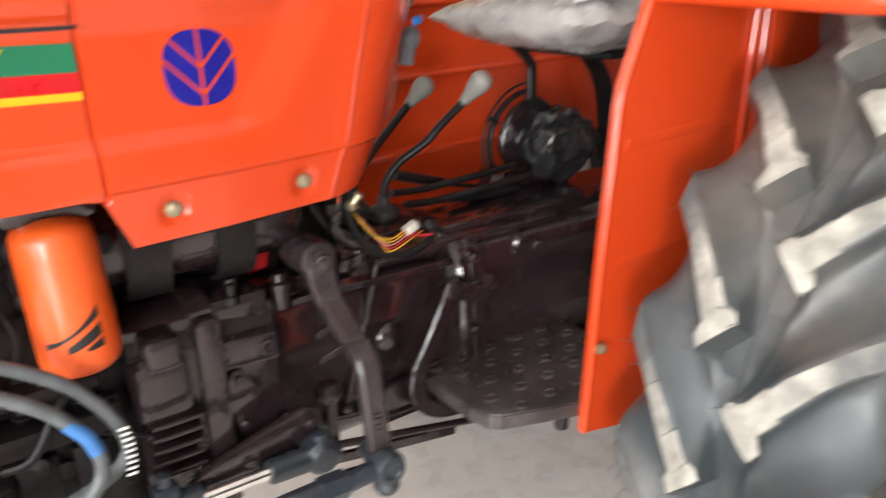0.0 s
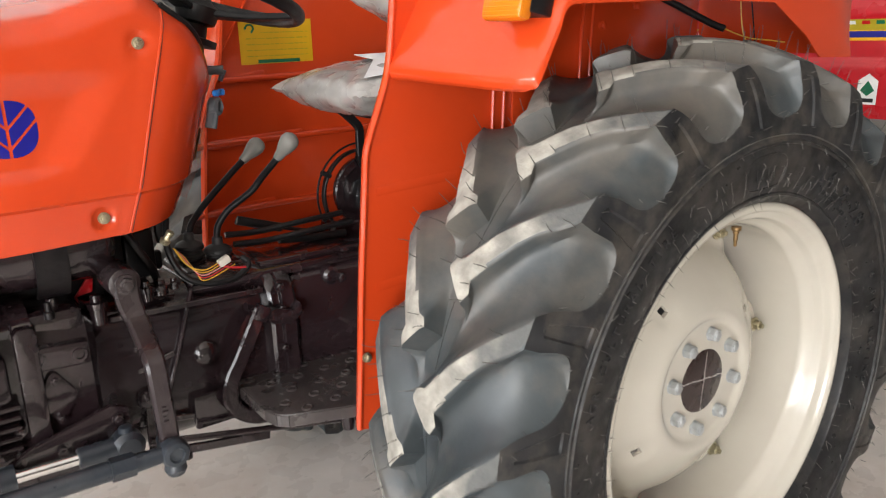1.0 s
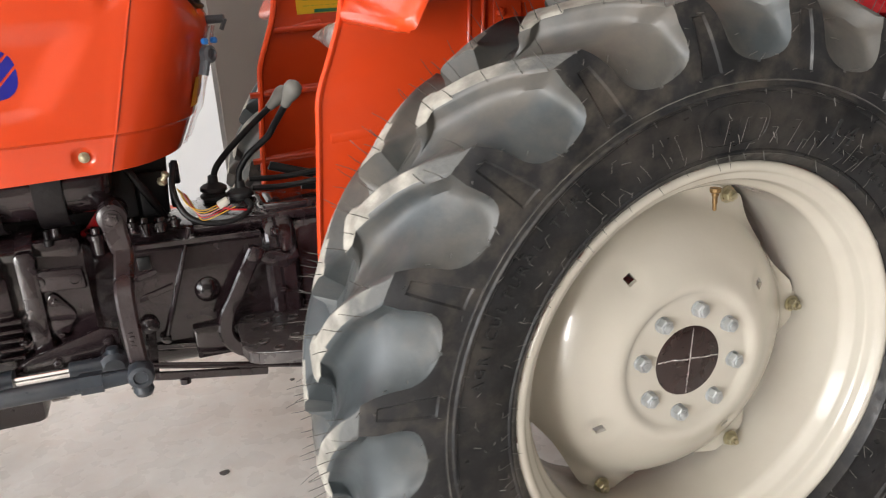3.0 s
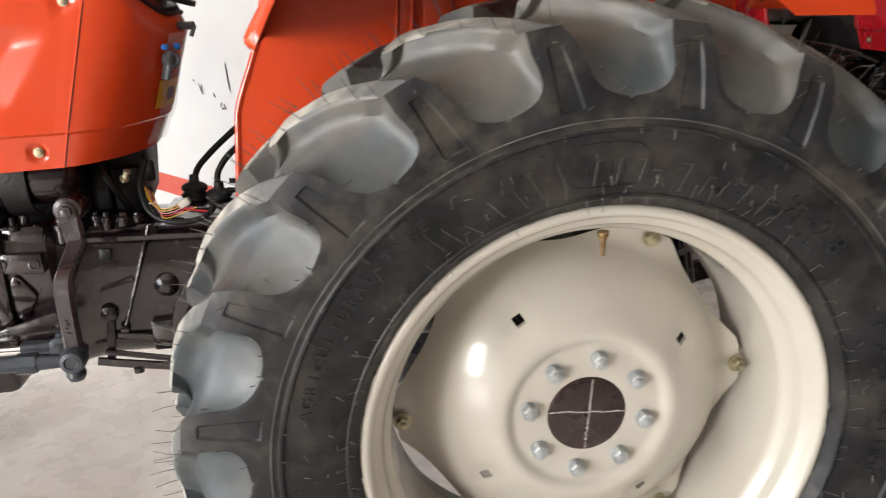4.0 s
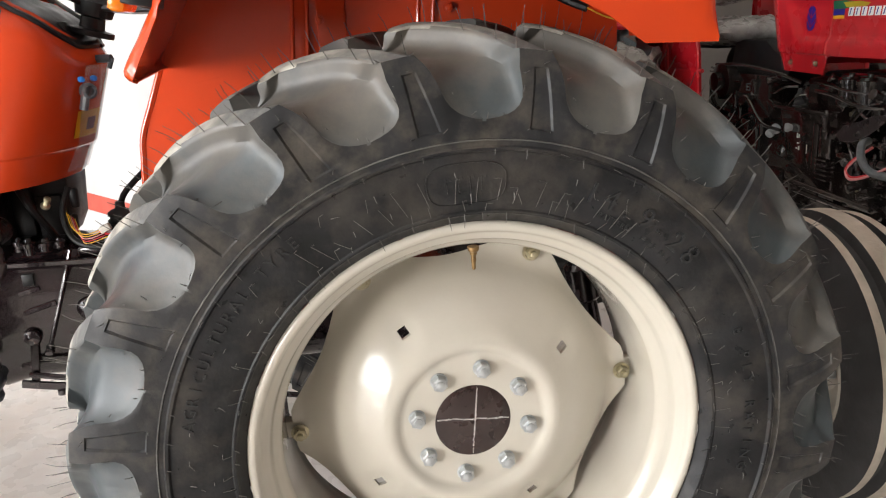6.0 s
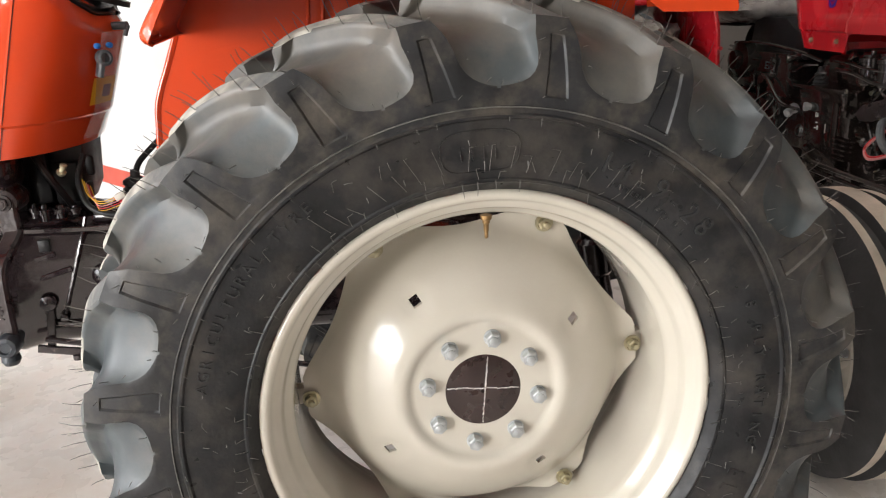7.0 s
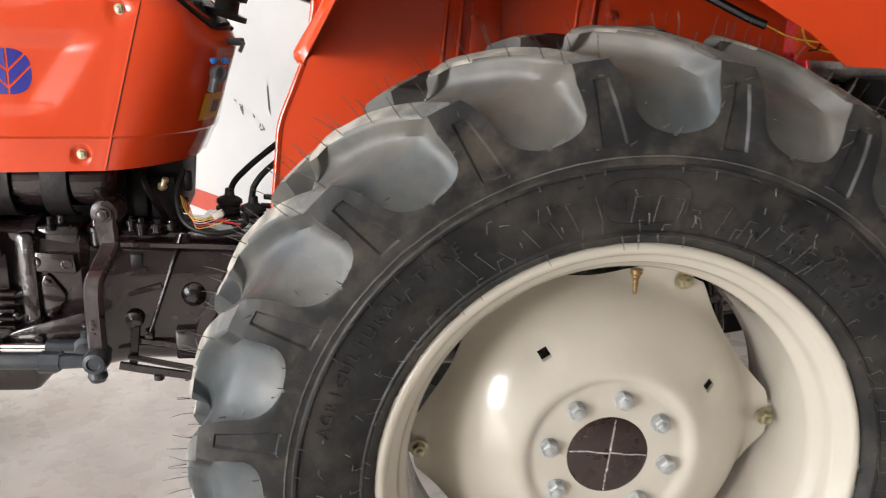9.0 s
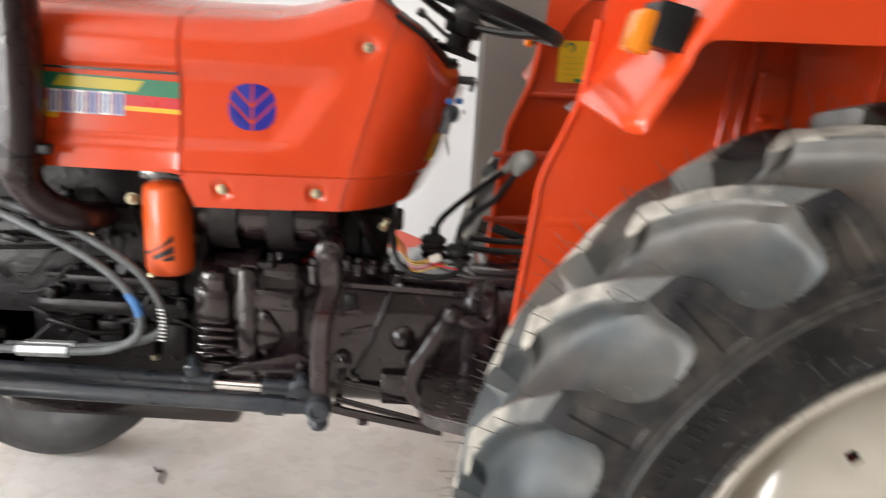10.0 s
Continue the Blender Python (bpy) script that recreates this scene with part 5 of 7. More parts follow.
        bar(bm, [(x, 0.597, 1.03), (x, 0.594, 0.985), (x, 0.602, 0.948), (x, 0.625, 0.920), (x + 0.003, 0.66, 0.908)], w, 0.007, (1, 0, 0), 5)
        P("saddle_strap", bm, "", dull, block)
    bm = bmesh.new()
    turned(bm, (-1.086, 0.597, 0.885), (0, 0, 1), [(0, 0.009), (0.012, 0.009), (0.014, 0.006), (0.03, 0.0055), (0.031, 0.001)], 12)
    P("stud", bm, "", dull, block)
    for x, y, z, r, h in ((-0.905, 0.64, 0.865, 0.012, 0.04), (-0.875, 0.655, 0.868, 0.016, 0.03), (-0.93, 0.65, 0.872, 0.009, 0.035), (-0.845, 0.66, 0.872, 0.01, 0.022)):
        bm = bmesh.new()
        turned(bm, (x, y, z), (0, 0, 1), [(0, r), (h * 0.4, r), (h * 0.45, r * 1.35), (h * 0.7, r * 1.35), (h * 0.75, r * 0.7), (h, r * 0.6)], 12)
        P("drain_fitting", bm, "", None, case)
    bm = bmesh.new()
    box(bm, (-0.775, 0.635, 0.603), (0.14, 0.02, 0.075), 0.006)
    P("side_plate", bm, "", None, case)
    for x, z in ((-0.755, 0.628), (-0.75, 0.585)):
        bm = bmesh.new()
        hexbolt(bm, (x, 0.625, z), (0, -1, 0), 0.016, 0.01, 0.011)
        P("plate_bolt", bm, "", None, case)
    bm = bmesh.new()
    box(bm, (-0.921, 0.640, 0.805), (0.026, 0.01, 0.03), 0.002)
    P("cast_window", bm, "", BLACK, case)
    # clutter on the engine's side: brackets, unions, pipes, clips
    rnd = random.Random(21)
    for k in range(46):
        x, z = rnd.uniform(-1.72, -1.25), rnd.uniform(0.66, 1.03)
        y = rnd.uniform(0.575, 0.63)
        bm = bmesh.new()
        kind = k % 4
        if kind == 0:
            box(bm, (x, y, z), (rnd.uniform(0.02, 0.07), 0.03, rnd.uniform(0.012, 0.035)), 0.005, Matrix.Rotation(rnd.uniform(-0.4, 0.4), 4, "Y"))
            P("bracket", bm, "", dull, block)
        elif kind == 1:
            hexbolt(bm, (x, y, z), (0, -1, 0.1), 0.018, 0.014, 0.013)
            P("block_bolt", bm, "", (ZINC, BRASS, paint)[k % 3] if k % 12 == 1 else dull, block)
        elif kind == 2:
            turned(bm, (x, y + 0.02, z), (rnd.uniform(-0.4, 0.4), -1, rnd.uniform(-0.4, 0.4)), [(0, 0.016), (0.015, 0.016), (0.017, 0.011), (0.03, 0.011), (0.032, 0.014), (0.042, 0.013), (0.044, 0.004)], 12)
            P("pipe_union", bm, "", dull if k % 8 else BRASS, block)
        else:
            dx, dz = rnd.uniform(0.06, 0.16), rnd.uniform(-0.08, 0.08)
            tube(bm, [(x - dx, y, z), (x - dx * 0.4, y - 0.015, z + dz * 0.2), (x + dx * 0.3, y - 0.012, z + dz), (x + dx, y + 0.01, z + dz * 1.1)], rnd.uniform(0.0035, 0.007), 8, 5)
            P("engine_pipe", bm, "", dull, block)
    bm = bmesh.new()
    prism(bm, [(-1.026, 0.884), (-0.992, 0.890), (-0.988, 0.915), (-1.000, 0.917)], 0.690, 0.695, "y", 0.001)
    P("red_tag", bm, "small red plastic tag", REDPRINT)
    # oil pan and front support
    bm = bmesh.new()
    box(bm, (-1.45, MID, 0.53), (0.55, 0.24, 0.12), 0.02)
    P("oil_pan", bm, "")
    # clutch and brake rods low down
    bm = bmesh.new()
    rod(bm, (-0.945, 0.60, 0.585), (-0.28, 0.57, 0.455), 0.007, n=10)
    P("brake_rod", bm, "thin black rod")
    bm = bmesh.new()
    tube(bm, [(-0.819, 0.642, 0.868), (-0.85, 0.637, 0.775), (-0.903, 0.630, 0.628)], 0.0048, 8, 4)
    turned(bm, (-0.903, 0.630, 0.626), (0, -1, 0), [(-0.01, 0.010), (0.008, 0.010), (0.010, 0.006)], 12)
    P("linkage_rod", bm, "thin dark linkage rod")
    bm = bmesh.new()
    turned(bm, (-0.932, 0.64, 0.668), (0, -1, 0), [(-0.02, 0.012), (0, 0.012), (0.002, 0.018), (0.012, 0.021), (0.022, 0.018), (0.028, 0.008), (0.029, 0.001)], 16)
    bar(bm, [(-0.931, 0.63, 0.660), (-0.935, 0.622, 0.61), (-0.939, 0.612, 0.562)], 0.018, 0.010, (1, 0, 0), 3)
    bar(bm, [(-0.966, 0.60, 0.564), (-0.895, 0.60, 0.550), (-0.70, 0.60, 0.518)], 0.018, 0.010, (0, 0, 1), 3)
    turned(bm, (-0.88, 0.60, 0.54), (0, 0, -1), [(0, 0.012), (0.012, 0.012), (0.014, 0.006)], 12)
    P("bell_crank", bm, "small dark bell crank")
    # long plate behind the links
    bm = bmesh.new()
    prism(bm, [(-1.20, 0.628), (-1.19, 0.612), (-1.02, 0.628), (-0.985, 0.65), (-0.99, 0.70), (-1.02, 0.712), (-1.16, 0.672), (-1.20, 0.65)], 0.545, 0.56, "y", 0.004)
    plate = P("link_plate", bm, "dark bracket plate")
    for x, z in ((-1.185, 0.637), (-1.11, 0.655), (-1.01, 0.685)):
        bm = bmesh.new()
        hexbolt(bm, (x, 0.545, z), (0, -1, 0), 0.016, 0.01, 0.012)
        P("plate_bolt", bm, "", None, plate)


def right_side_parts(root, paint):
    """Lift cover, side case, filters and loose wiring on the side turned to the camera."""
    def P(name, bm, label="", m=None, par=None):
        return part(name, bm, m or paint, par or root, label)
    bm = bmesh.new()
    box(bm, (-0.46, 0.80, 0.94), (0.56, 0.30, 0.18), 0.025)
    box(bm, (-0.50, 0.90, 1.02), (0.44, 0.10, 0.05), 0.012)
    cover = P("lift_cover", bm, "glossy dark cast lift cover under the seat")
    bm = bmesh.new()
    prism(bm, [(-0.30, 1.02), (-0.78, 1.02), (-0.80, 1.10), (-0.66, 1.15), (-0.60, 1.19), (-0.34, 1.19)], 0.74, 0.90, "y", 0.008)
    P("seat_frame", bm, "black seat frame", BLACK)
    bm = bmesh.new()
    turned(bm, (-0.36, 0.93, 1.0), (0, 1, 0), [(0, 0.085), (0.05, 0.085), (0.055, 0.075), (0.06, 0.045), (0.085, 0.042), (0.09, 0.02), (0.091, 0.001)], 28)
    P("brake_drum", bm, "", None, cover)
    bm = bmesh.new()
    tube(bm, [(-0.30, 0.97, 1.075), (-0.55, 0.985, 1.085), (-0.85, 0.98, 1.06), (-0.98, 0.96, 1.03)], 0.008, 8, 6)
    P("control_rod", bm, "thin glossy control rod", None, cover)
    for dx, dz, w, h in ((0, 0.014, 0.03, 0.004), (0, 0, 0.022, 0.004), (0, -0.014, 0.03, 0.004), (0.016, 0, 0.004, 0.03), (-0.012, -0.006, 0.004, 0.016)):
        bm = bmesh.new()
        box(bm, (-0.565 + dx, 0.951, 0.985 + dz), (w, 0.005, h), 0.001)
        P("cast_figure", bm, "", LINK, cover)
    bm = bmesh.new()
    prism(bm, [(-0.855, 0.915), (-1.05, 0.925), (-1.26, 0.945), (-1.24, 0.80), (-1.20, 0.55), (-0.96, 0.53), (-0.93, 0.72)], 0.86, 0.975, "y", 0.012)
    box(bm, (-1.05, 0.93, 0.925), (0.42, 0.13, 0.02), 0.006)
    case = P("side_case", bm, "dark cast side case with chalk marks")
    for k, (x, z) in enumerate(((-0.90, 0.89), (-1.05, 0.90), (-1.20, 0.91), (-1.215, 0.78), (-1.19, 0.62), (-1.08, 0.56), (-0.98, 0.56), (-0.945, 0.72))):
        bm = bmesh.new()
        hexbolt(bm, (x, 0.975, z), (0, 1, 0), 0.018, 0.012, 0.013)
        P("case_bolt", bm, "", None, case)
    for dx, dz, w, h in ((0, 0.03, 0.004, 0.016), (0.012, 0.03, 0.004, 0.02), (0.004, 0.0, 0.014, 0.004), (-0.004, -0.02, 0.004, 0.018), (0.010, -0.022, 0.012, 0.004), (-0.055, -0.01, 0.003, 0.05)):
        bm = bmesh.new()
        box(bm, (-1.01 + dx, 0.976, 0.79 + dz), (w, 0.003, h), 0.0008)
        P("chalk_stroke", bm, "", CHALK, case)
    bm = bmesh.new()
    turned(bm, (-0.955, 0.945, 0.925), (0, 0, 1), [(0, 0.03), (0.012, 0.03), (0.013, 0.022), (0.02, 0.027), (0.028, 0.022), (0.036, 0.027), (0.044, 0.021), (0.052, 0.024), (0.06, 0.014), (0.08, 0.012), (0.082, 0.002)], 18)
    P("rubber_boot", bm, "", SATIN, case)
    for x in (-1.318, -1.416):
        bm = bmesh.new()
        turned(bm, (x, 0.99, 0.965), (0, 0, 1), [(0, 0.02), (0.004, 0.036), (0.012, 0.042), (0.085, 0.042), (0.087, 0.047), (0.10, 0.047), (0.103, 0.036), (0.112, 0.03), (0.113, 0.01), (0.124, 0.009), (0.125, 0.001)], 24)
        P("fuel_filter", bm, "glossy dark fuel filter bowl")
    bm = bmesh.new()
    box(bm, (-1.37, 0.95, 1.07), (0.24, 0.07, 0.02), 0.006)
    P("filter_head", bm)
    bm = bmesh.new()
    prism(bm, [(-1.305, 0.865), (-1.33, 0.845), (-1.40, 0.85), (-1.47, 0.88), (-1.56, 0.94), (-1.57, 0.965), (-1.50, 0.955), (-1.42, 0.925), (-1.34, 0.90)], 1.02, 1.028, "y", 0.003)
    P("guard_plate", bm, "dull dark bent guard plate", ARM)
    for m, dy, dz in ((WIRE_R, 0.0, 0.0), (WIRE_P, 0.008, -0.006)):
        bm = bmesh.new()
        tube(bm, [(-1.60, 1.03 + dy, 0.79), (-1.53, 1.05 + dy, 0.755 + dz), (-1.46, 1.06 + dy, 0.735 + dz), (-1.425, 1.06, 0.755), (-1.44, 1.05, 0.79 + dz), (-1.47, 1.04, 0.815), (-1.475, 1.0, 0.84)], 0.0045, 6, 6)
        P("loose_wire", bm, "loose coloured wire loop", m)
    bm = bmesh.new()
    tube(bm, [(-1.45, 1.0, 0.86), (-1.47, 1.04, 0.85), (-1.49, 1.05, 0.80), (-1.55, 1.05, 0.765), (-1.66, 1.02, 0.76)], 0.014, 10, 6)
    P("rubber_hose", bm, "black rubber hose", HOSE)
    for dz in (0, -0.03):
        bm = bmesh.new()
        rod(bm, (-1.16, 1.08, 0.665 + dz), (-1.62, 1.10, 0.655 + dz), 0.009, n=10)
        P("tie_rod", bm)
    rnd = random.Random(77)
    for k in range(64):
        if k % 2:
            x, y, z = rnd.uniform(-1.75, -1.22), rnd.uniform(0.95, 1.02), rnd.uniform(0.60, 1.06)
        else:
            x, y, z = rnd.uniform(-0.98, -0.25), rnd.uniform(0.93, 0.965), rnd.uniform(0.80, 1.07)
        bm = bmesh.new()
        kind = k // 2 % 4
        if kind == 0:
            box(bm, (x, y, z), (rnd.uniform(0.03, 0.09), 0.04, rnd.uniform(0.015, 0.05)), 0.006, Matrix.Rotation(rnd.uniform(-0.6, 0.6), 4, "Y"))
            P("bracket", bm, "", None, cover)
        elif kind == 1:
            turned(bm, (x, y - 0.02, z), (rnd.uniform(-0.5, 0.5), 1, rnd.uniform(-0.5, 0.5)), [(0, 0.022), (0.015, 0.022), (0.017, 0.014), (0.04, 0.014), (0.042, 0.019), (0.055, 0.018), (0.057, 0.004)], 12)
            P("pipe_union", bm, "", ZINC if k % 16 == 2 else None, cover)
        elif kind == 2:
            turned(bm, (x, y, z), (0, 0, 1), [(-0.05, 0.012), (-0.01, 0.014), (0, 0.02), (0.012, 0.02), (0.014, 0.01), (0.03, 0.008)], 10)
            P("drain_fitting", bm, "", None, cover)
        else:
            dx, dz = rnd.uniform(0.07, 0.2), rnd.uniform(-0.12, 0.12)
            tube(bm, [(x - dx, y, z), (x - dx * 0.4, y + 0.025, z + dz * 0.2), (x + dx * 0.3, y + 0.022, z + dz), (x + dx, y, z + dz * 1.1)], rnd.uniform(0.004, 0.009), 8, 5)
            P("engine_pipe", bm, "", None, cover)


def controls(root):
    # steering drop arm
    bm = bmesh.new()
    bar(bm, [(-0.958, 0.574, 0.940), (-0.958, 0.568, 0.90), (-0.953, 0.562, 0.872), (-0.950, 0.552, 0.856), (-0.954, 0.470, 0.818), (-0.955, 0.450, 0.800), (-0.955, 0.444, 0.765), (-0.953, 0.438, 0.69), (-0.952, 0.436, 0.64)],
        lambda t: lerp([0, 0.2, 0.34, 0.5, 1], [0.047, 0.043, 0.038, 0.036, 0.034], t), 0.023, (1, 0, 0), 5, 0, 0.45)
    arm = part("steering_arm", bm, ARM, root, "bent forged steering drop arm")
    bm = bmesh.new()
    turned(bm, (-0.960, 0.580, 0.930), (0, -1, 0), [(-0.06, 0.030), (0.004, 0.030), (0.015, 0.028), (0.017, 0.023), (0.018, 0.019), (0.024, 0.019), (0.025, 0.012)], 24)
    hexbolt(bm, (-0.960, 0.560, 0.930), (0, -1, 0), 0.025, 0.013, 0.0)
    part("arm_nut", bm, ARM, arm)
    for k, (w, h) in enumerate(((0.008, 0.004), (0.010, 0.006), (0.007, 0.004), (0.010, 0.005))):
        bm = bmesh.new()
        box(bm, (-0.957 + 0.0015 * (k % 2), 0.4268 - 0.0002 * k, 0.735 - 0.009 * k), (w, 0.003, h), 0.001)
        part("cast_figure", bm, ARM, arm)
    # ball joint and drag link
    bm = bmesh.new()
    turned(bm, (-0.952, 0.448, 0.652), (0, -1, 0), [(-0.03, 0.014), (0, 0.019), (0.010, 0.025), (0.040, 0.026), (0.048, 0.022), (0.050, 0.014), (0.046, 0.012), (0.046, 0.001)], 22)
    turned(bm, (-0.952, 0.42, 0.63), (0, 0, -1), [(0, 0.018), (0.012, 0.02), (0.022, 0.015), (0.024, 0.002)], 16)
    rod(bm, (-0.965, 0.418, 0.653), (-1.02, 0.418, 0.654), 0.014, 0.017, 14)
    rod(bm, (-1.02, 0.418, 0.654), (-1.06, 0.418, 0.655), 0.021, 0.021, 6)
    rod(bm, (-1.06, 0.418, 0.655), (-1.95, 0.40, 0.672), 0.0175, 0.0175, 16)
    part("drag_link", bm, LINK, root, "blue-grey drag link with ball joint")
    # steering cylinder
    bm = bmesh.new()
    rod(bm, (-1.195, 0.525, 0.641), (-1.85, 0.515, 0.652), 0.0205, 0.0205, 18, 0, 0.002)
    rod(bm, (-1.19, 0.525, 0.641), (-1.215, 0.525, 0.641), 0.024, 0.024, 18)
    box(bm, (-1.235, 0.525, 0.668), (0.035, 0.026, 0.035), 0.006)
    turned(bm, (-1.235, 0.525, 0.683), (0, 0, 1), [(0, 0.010), (0.018, 0.010), (0.02, 0.006)], 10)
    rod(bm, (-1.09, 0.525, 0.639), (-1.02, 0.525, 0.637), 0.019, 0.021, 16, 0, 0.002)
    turned(bm, (-1.005, 0.548, 0.637), (0, -1, 0), [(-0.02, 0.016), (0, 0.026), (0.012, 0.03), (0.036, 0.03), (0.046, 0.02), (0.048, 0.004)], 20)
    turned(bm, (-1.005, 0.523, 0.663), (0, 0, 1), [(0, 0.013), (0.012, 0.012), (0.014, 0.006)], 12)
    cyl = part("steering_cylinder", bm, LINK, root, "blue-grey hydraulic steering cylinder")
    bm = bmesh.new()
    rod(bm, (-1.20, 0.525, 0.641), (-1.085, 0.525, 0.639), 0.0105, 0.0105, 18)
    part("piston_rod", bm, CHROME, cyl, "polished chrome piston rod")
    # hydraulic hoses
    for k, (dy, dx, dz) in enumerate(((0, 0, 0), (0.03, 0.035, 0.02))):
        bm = bmesh.new()
        tube(bm, [(-1.66, 0.50 + dy, 1.02), (-1.52, 0.485 + dy, 0.965 + dz), (-1.42 + dx * 0.3, 0.475 + dy, 0.918 + dz), (-1.35 + dx * 0.7, 0.465 + dy, 0.868 + dz * 0.7), (-1.315 + dx, 0.455 + dy, 0.81), (-1.325 + dx, 0.452 + dy, 0.765), (-1.38 + dx * 0.6, 0.450 + dy, 0.738), (-1.46, 0.449 + dy, 0.730 - dz * 0.2), (-1.60, 0.448 + dy, 0.728 - dz * 0.2)], 0.0088, 12, 8)
        hose = part("hydraulic_hose", bm, HOSE, root, "black hydraulic hose")
        if k == 0:
            bm = bmesh.new()
            tube(bm, [(-1.340, 0.462, 0.855), (-1.323, 0.458, 0.832), (-1.315, 0.455, 0.81)], 0.0091, 12, 8)
            part("hose_mark", bm, HOSE_BLUE, hose, "blue hose marking")
        if k:
            for j in range(9):
                bm = bmesh.new()
                t = j / 8
                box(bm, (-1.281 + 0.004 * math.sin(3 * t), 0.4715, 0.82 - 0.065 * t), (0.012, 0.002, 0.0035), 0.0005)
                part("hose_print", bm, WHITEPRINT, hose)
        bm = bmesh.new()
        rod(bm, (-1.46, 0.449 + dy, 0.730 - dz * 0.2), (-1.56, 0.448 + dy, 0.728 - dz * 0.2), 0.013, 0.013, 6)
        part("hose_fitting", bm, ZINC, hose, "zinc hose fitting")
    # oil filter
    c = Vector((-1.300, 0.585, 0.0))
    bm = bmesh.new()
    turned(bm, (c.x, c.y, 1.060), (0.03, -0.04, -1), [(-0.006, 0.02), (0, 0.036), (0.005, 0.043), (0.013, 0.0472), (0.018, 0.0480), (0.024, 0.0482), (0.030, 0.0492), (0.17, 0.0495), (0.180, 0.0485), (0.188, 0.045), (0.194, 0.038), (0.197, 0.02), (0.197, 0.001)], 40)
    filt = part("oil_filter", bm, FILTER, root, "bright orange spin-on oil filter")
    bm = bmesh.new()
    for j, (a0, a1, z0, z1, zb0, zb1) in enumerate(((-70, 8, 0.920, 0.960, 0.912, 0.946), (-42, 8, 0.913, 0.938, 0.905, 0.922), (-18, 8, 0.908, 0.918, 0.904, 0.906))):
        rows = [[], []]
        for i in range(13):
            f = i / 12
            a = radians(-90 + 20 + a0 + (a1 - a0) * f)
            up = z0 + (z1 - z0) * f ** (1.8 if j == 0 else 1.0)
            lo = zb0 + (zb1 - zb0) * f ** 1.2
            for row, z in ((rows[0], lo), (rows[1], up)):
                off = (1.06 - z)
                cx, cy = c.x + 0.03 * off, c.y - 0.04 * off
                row.append((cx + 0.0503 * math.cos(a), cy + 0.0503 * math.sin(a), z))
        sheet(bm, rows)
    part("filter_stripes", bm, BLACKPRINT, filt, "black slanting stripes")
    bm = bmesh.new()
    box(bm, (-1.30, 0.63, 1.075), (0.11, 0.12, 0.035), 0.01)
    part("filter_head", bm, ENGINE, root, "")
    # exhaust
    bm = bmesh.new()
    tube(bm, [(-1.525, 0.475, 1.80), (-1.527, 0.475, 1.4), (-1.535, 0.478, 1.18), (-1.545, 0.482, 1.10), (-1.535, 0.488, 1.05), (-1.50, 0.50, 1.01), (-1.455, 0.53, 0.985), (-1.44, 0.60, 0.98)], lambda t: lerp([0, 0.45, 0.5, 0.6, 1], [0.042, 0.042, 0.036, 0.032, 0.030], t), 20, 8)
    ex = part("exhaust_pipe", bm, EXHAUST, root, "dark brown upright exhaust pipe")
    bm = bmesh.new()
    turned(bm, (-1.543, 0.480, 1.115), (0.02, -0.01, 1), [(0, 0.042), (0.028, 0.042)], 24)
    box(bm, (-1.490, 0.475, 1.13), (0.03, 0.02, 0.02), 0.004)
    part("pipe_clamp", bm, BLACK, ex)
    # gear levers
    for base, mids, knob in (((-0.748, 0.850, 0.866), [(-0.739, 0.855, 0.936), (-0.706, 0.865, 0.977), (-0.647, 0.875, 1.027), (-0.586, 0.885, 1.074)], (-0.560, 0.886, 1.095)),
                             ((-0.688, 0.836, 0.849), [(-0.685, 0.832, 0.925), (-0.673, 0.830, 0.954), (-0.650, 0.820, 0.982), (-0.611, 0.790, 1.018), (-0.593, 0.770, 1.048), (-0.568, 0.725, 1.098)], (-0.557, 0.706, 1.122))):
        bm = bmesh.new()
        tube(bm, [base] + mids + [knob], 0.0078, 12, 6)
        lever = part("gear_lever", bm, BLACK, root, "black gear lever with a grey knob")
        bm = bmesh.new()
        b = Vector(base)
        turned(bm, b + Vector((0, 0, -0.010)), (0.05, 0, 1), [(0, 0.034), (0.008, 0.035), (0.010, 0.034), (0.013, 0.027), (0.020, 0.027), (0.023, 0.033), (0.029, 0.033), (0.032, 0.027), (0.038, 0.027), (0.041, 0.0325), (0.049, 0.0315), (0.055, 0.024), (0.059, 0.014), (0.061, 0.0125), (0.076, 0.0115), (0.078, 0.008)], 24)
        part("gaiter", bm, SATIN, lever, "black rubber gaiter")
        bm = bmesh.new()
        d = (Vector(knob) - Vector(mids[-1])).normalized()
        turned(bm, Vector(knob) - d * 0.035, d, [(0, 0.0100), (0.018, 0.0125), (0.036, 0.0185), (0.050, 0.0210), (0.061, 0.0185), (0.067, 0.012), (0.069, 0.002)], 20)
        part("knob", bm, GREY_KNOB, lever, "grey plastic knob")
    # selector rod with a ball end, hand levers behind
    bm = bmesh.new()
    tube(bm, [(-0.660, 0.70, 0.862), (-0.55, 0.70, 0.866), (-0.440, 0.70, 0.866)], lambda t: lerp([0, 0.5, 1], [0.006, 0.010, 0.012], t), 10, 4)
    turned(bm, (-0.438, 0.70, 0.838), (0, 0, 1), [(0, 0.012), (0.01, 0.014), (0.014, 0.020), (0.028, 0.021), (0.038, 0.014), (0.041, 0.002)], 16)
    part("selector_rod", bm, ENGINE, root, "dark selector rod with a ball end")
    bm = bmesh.new()
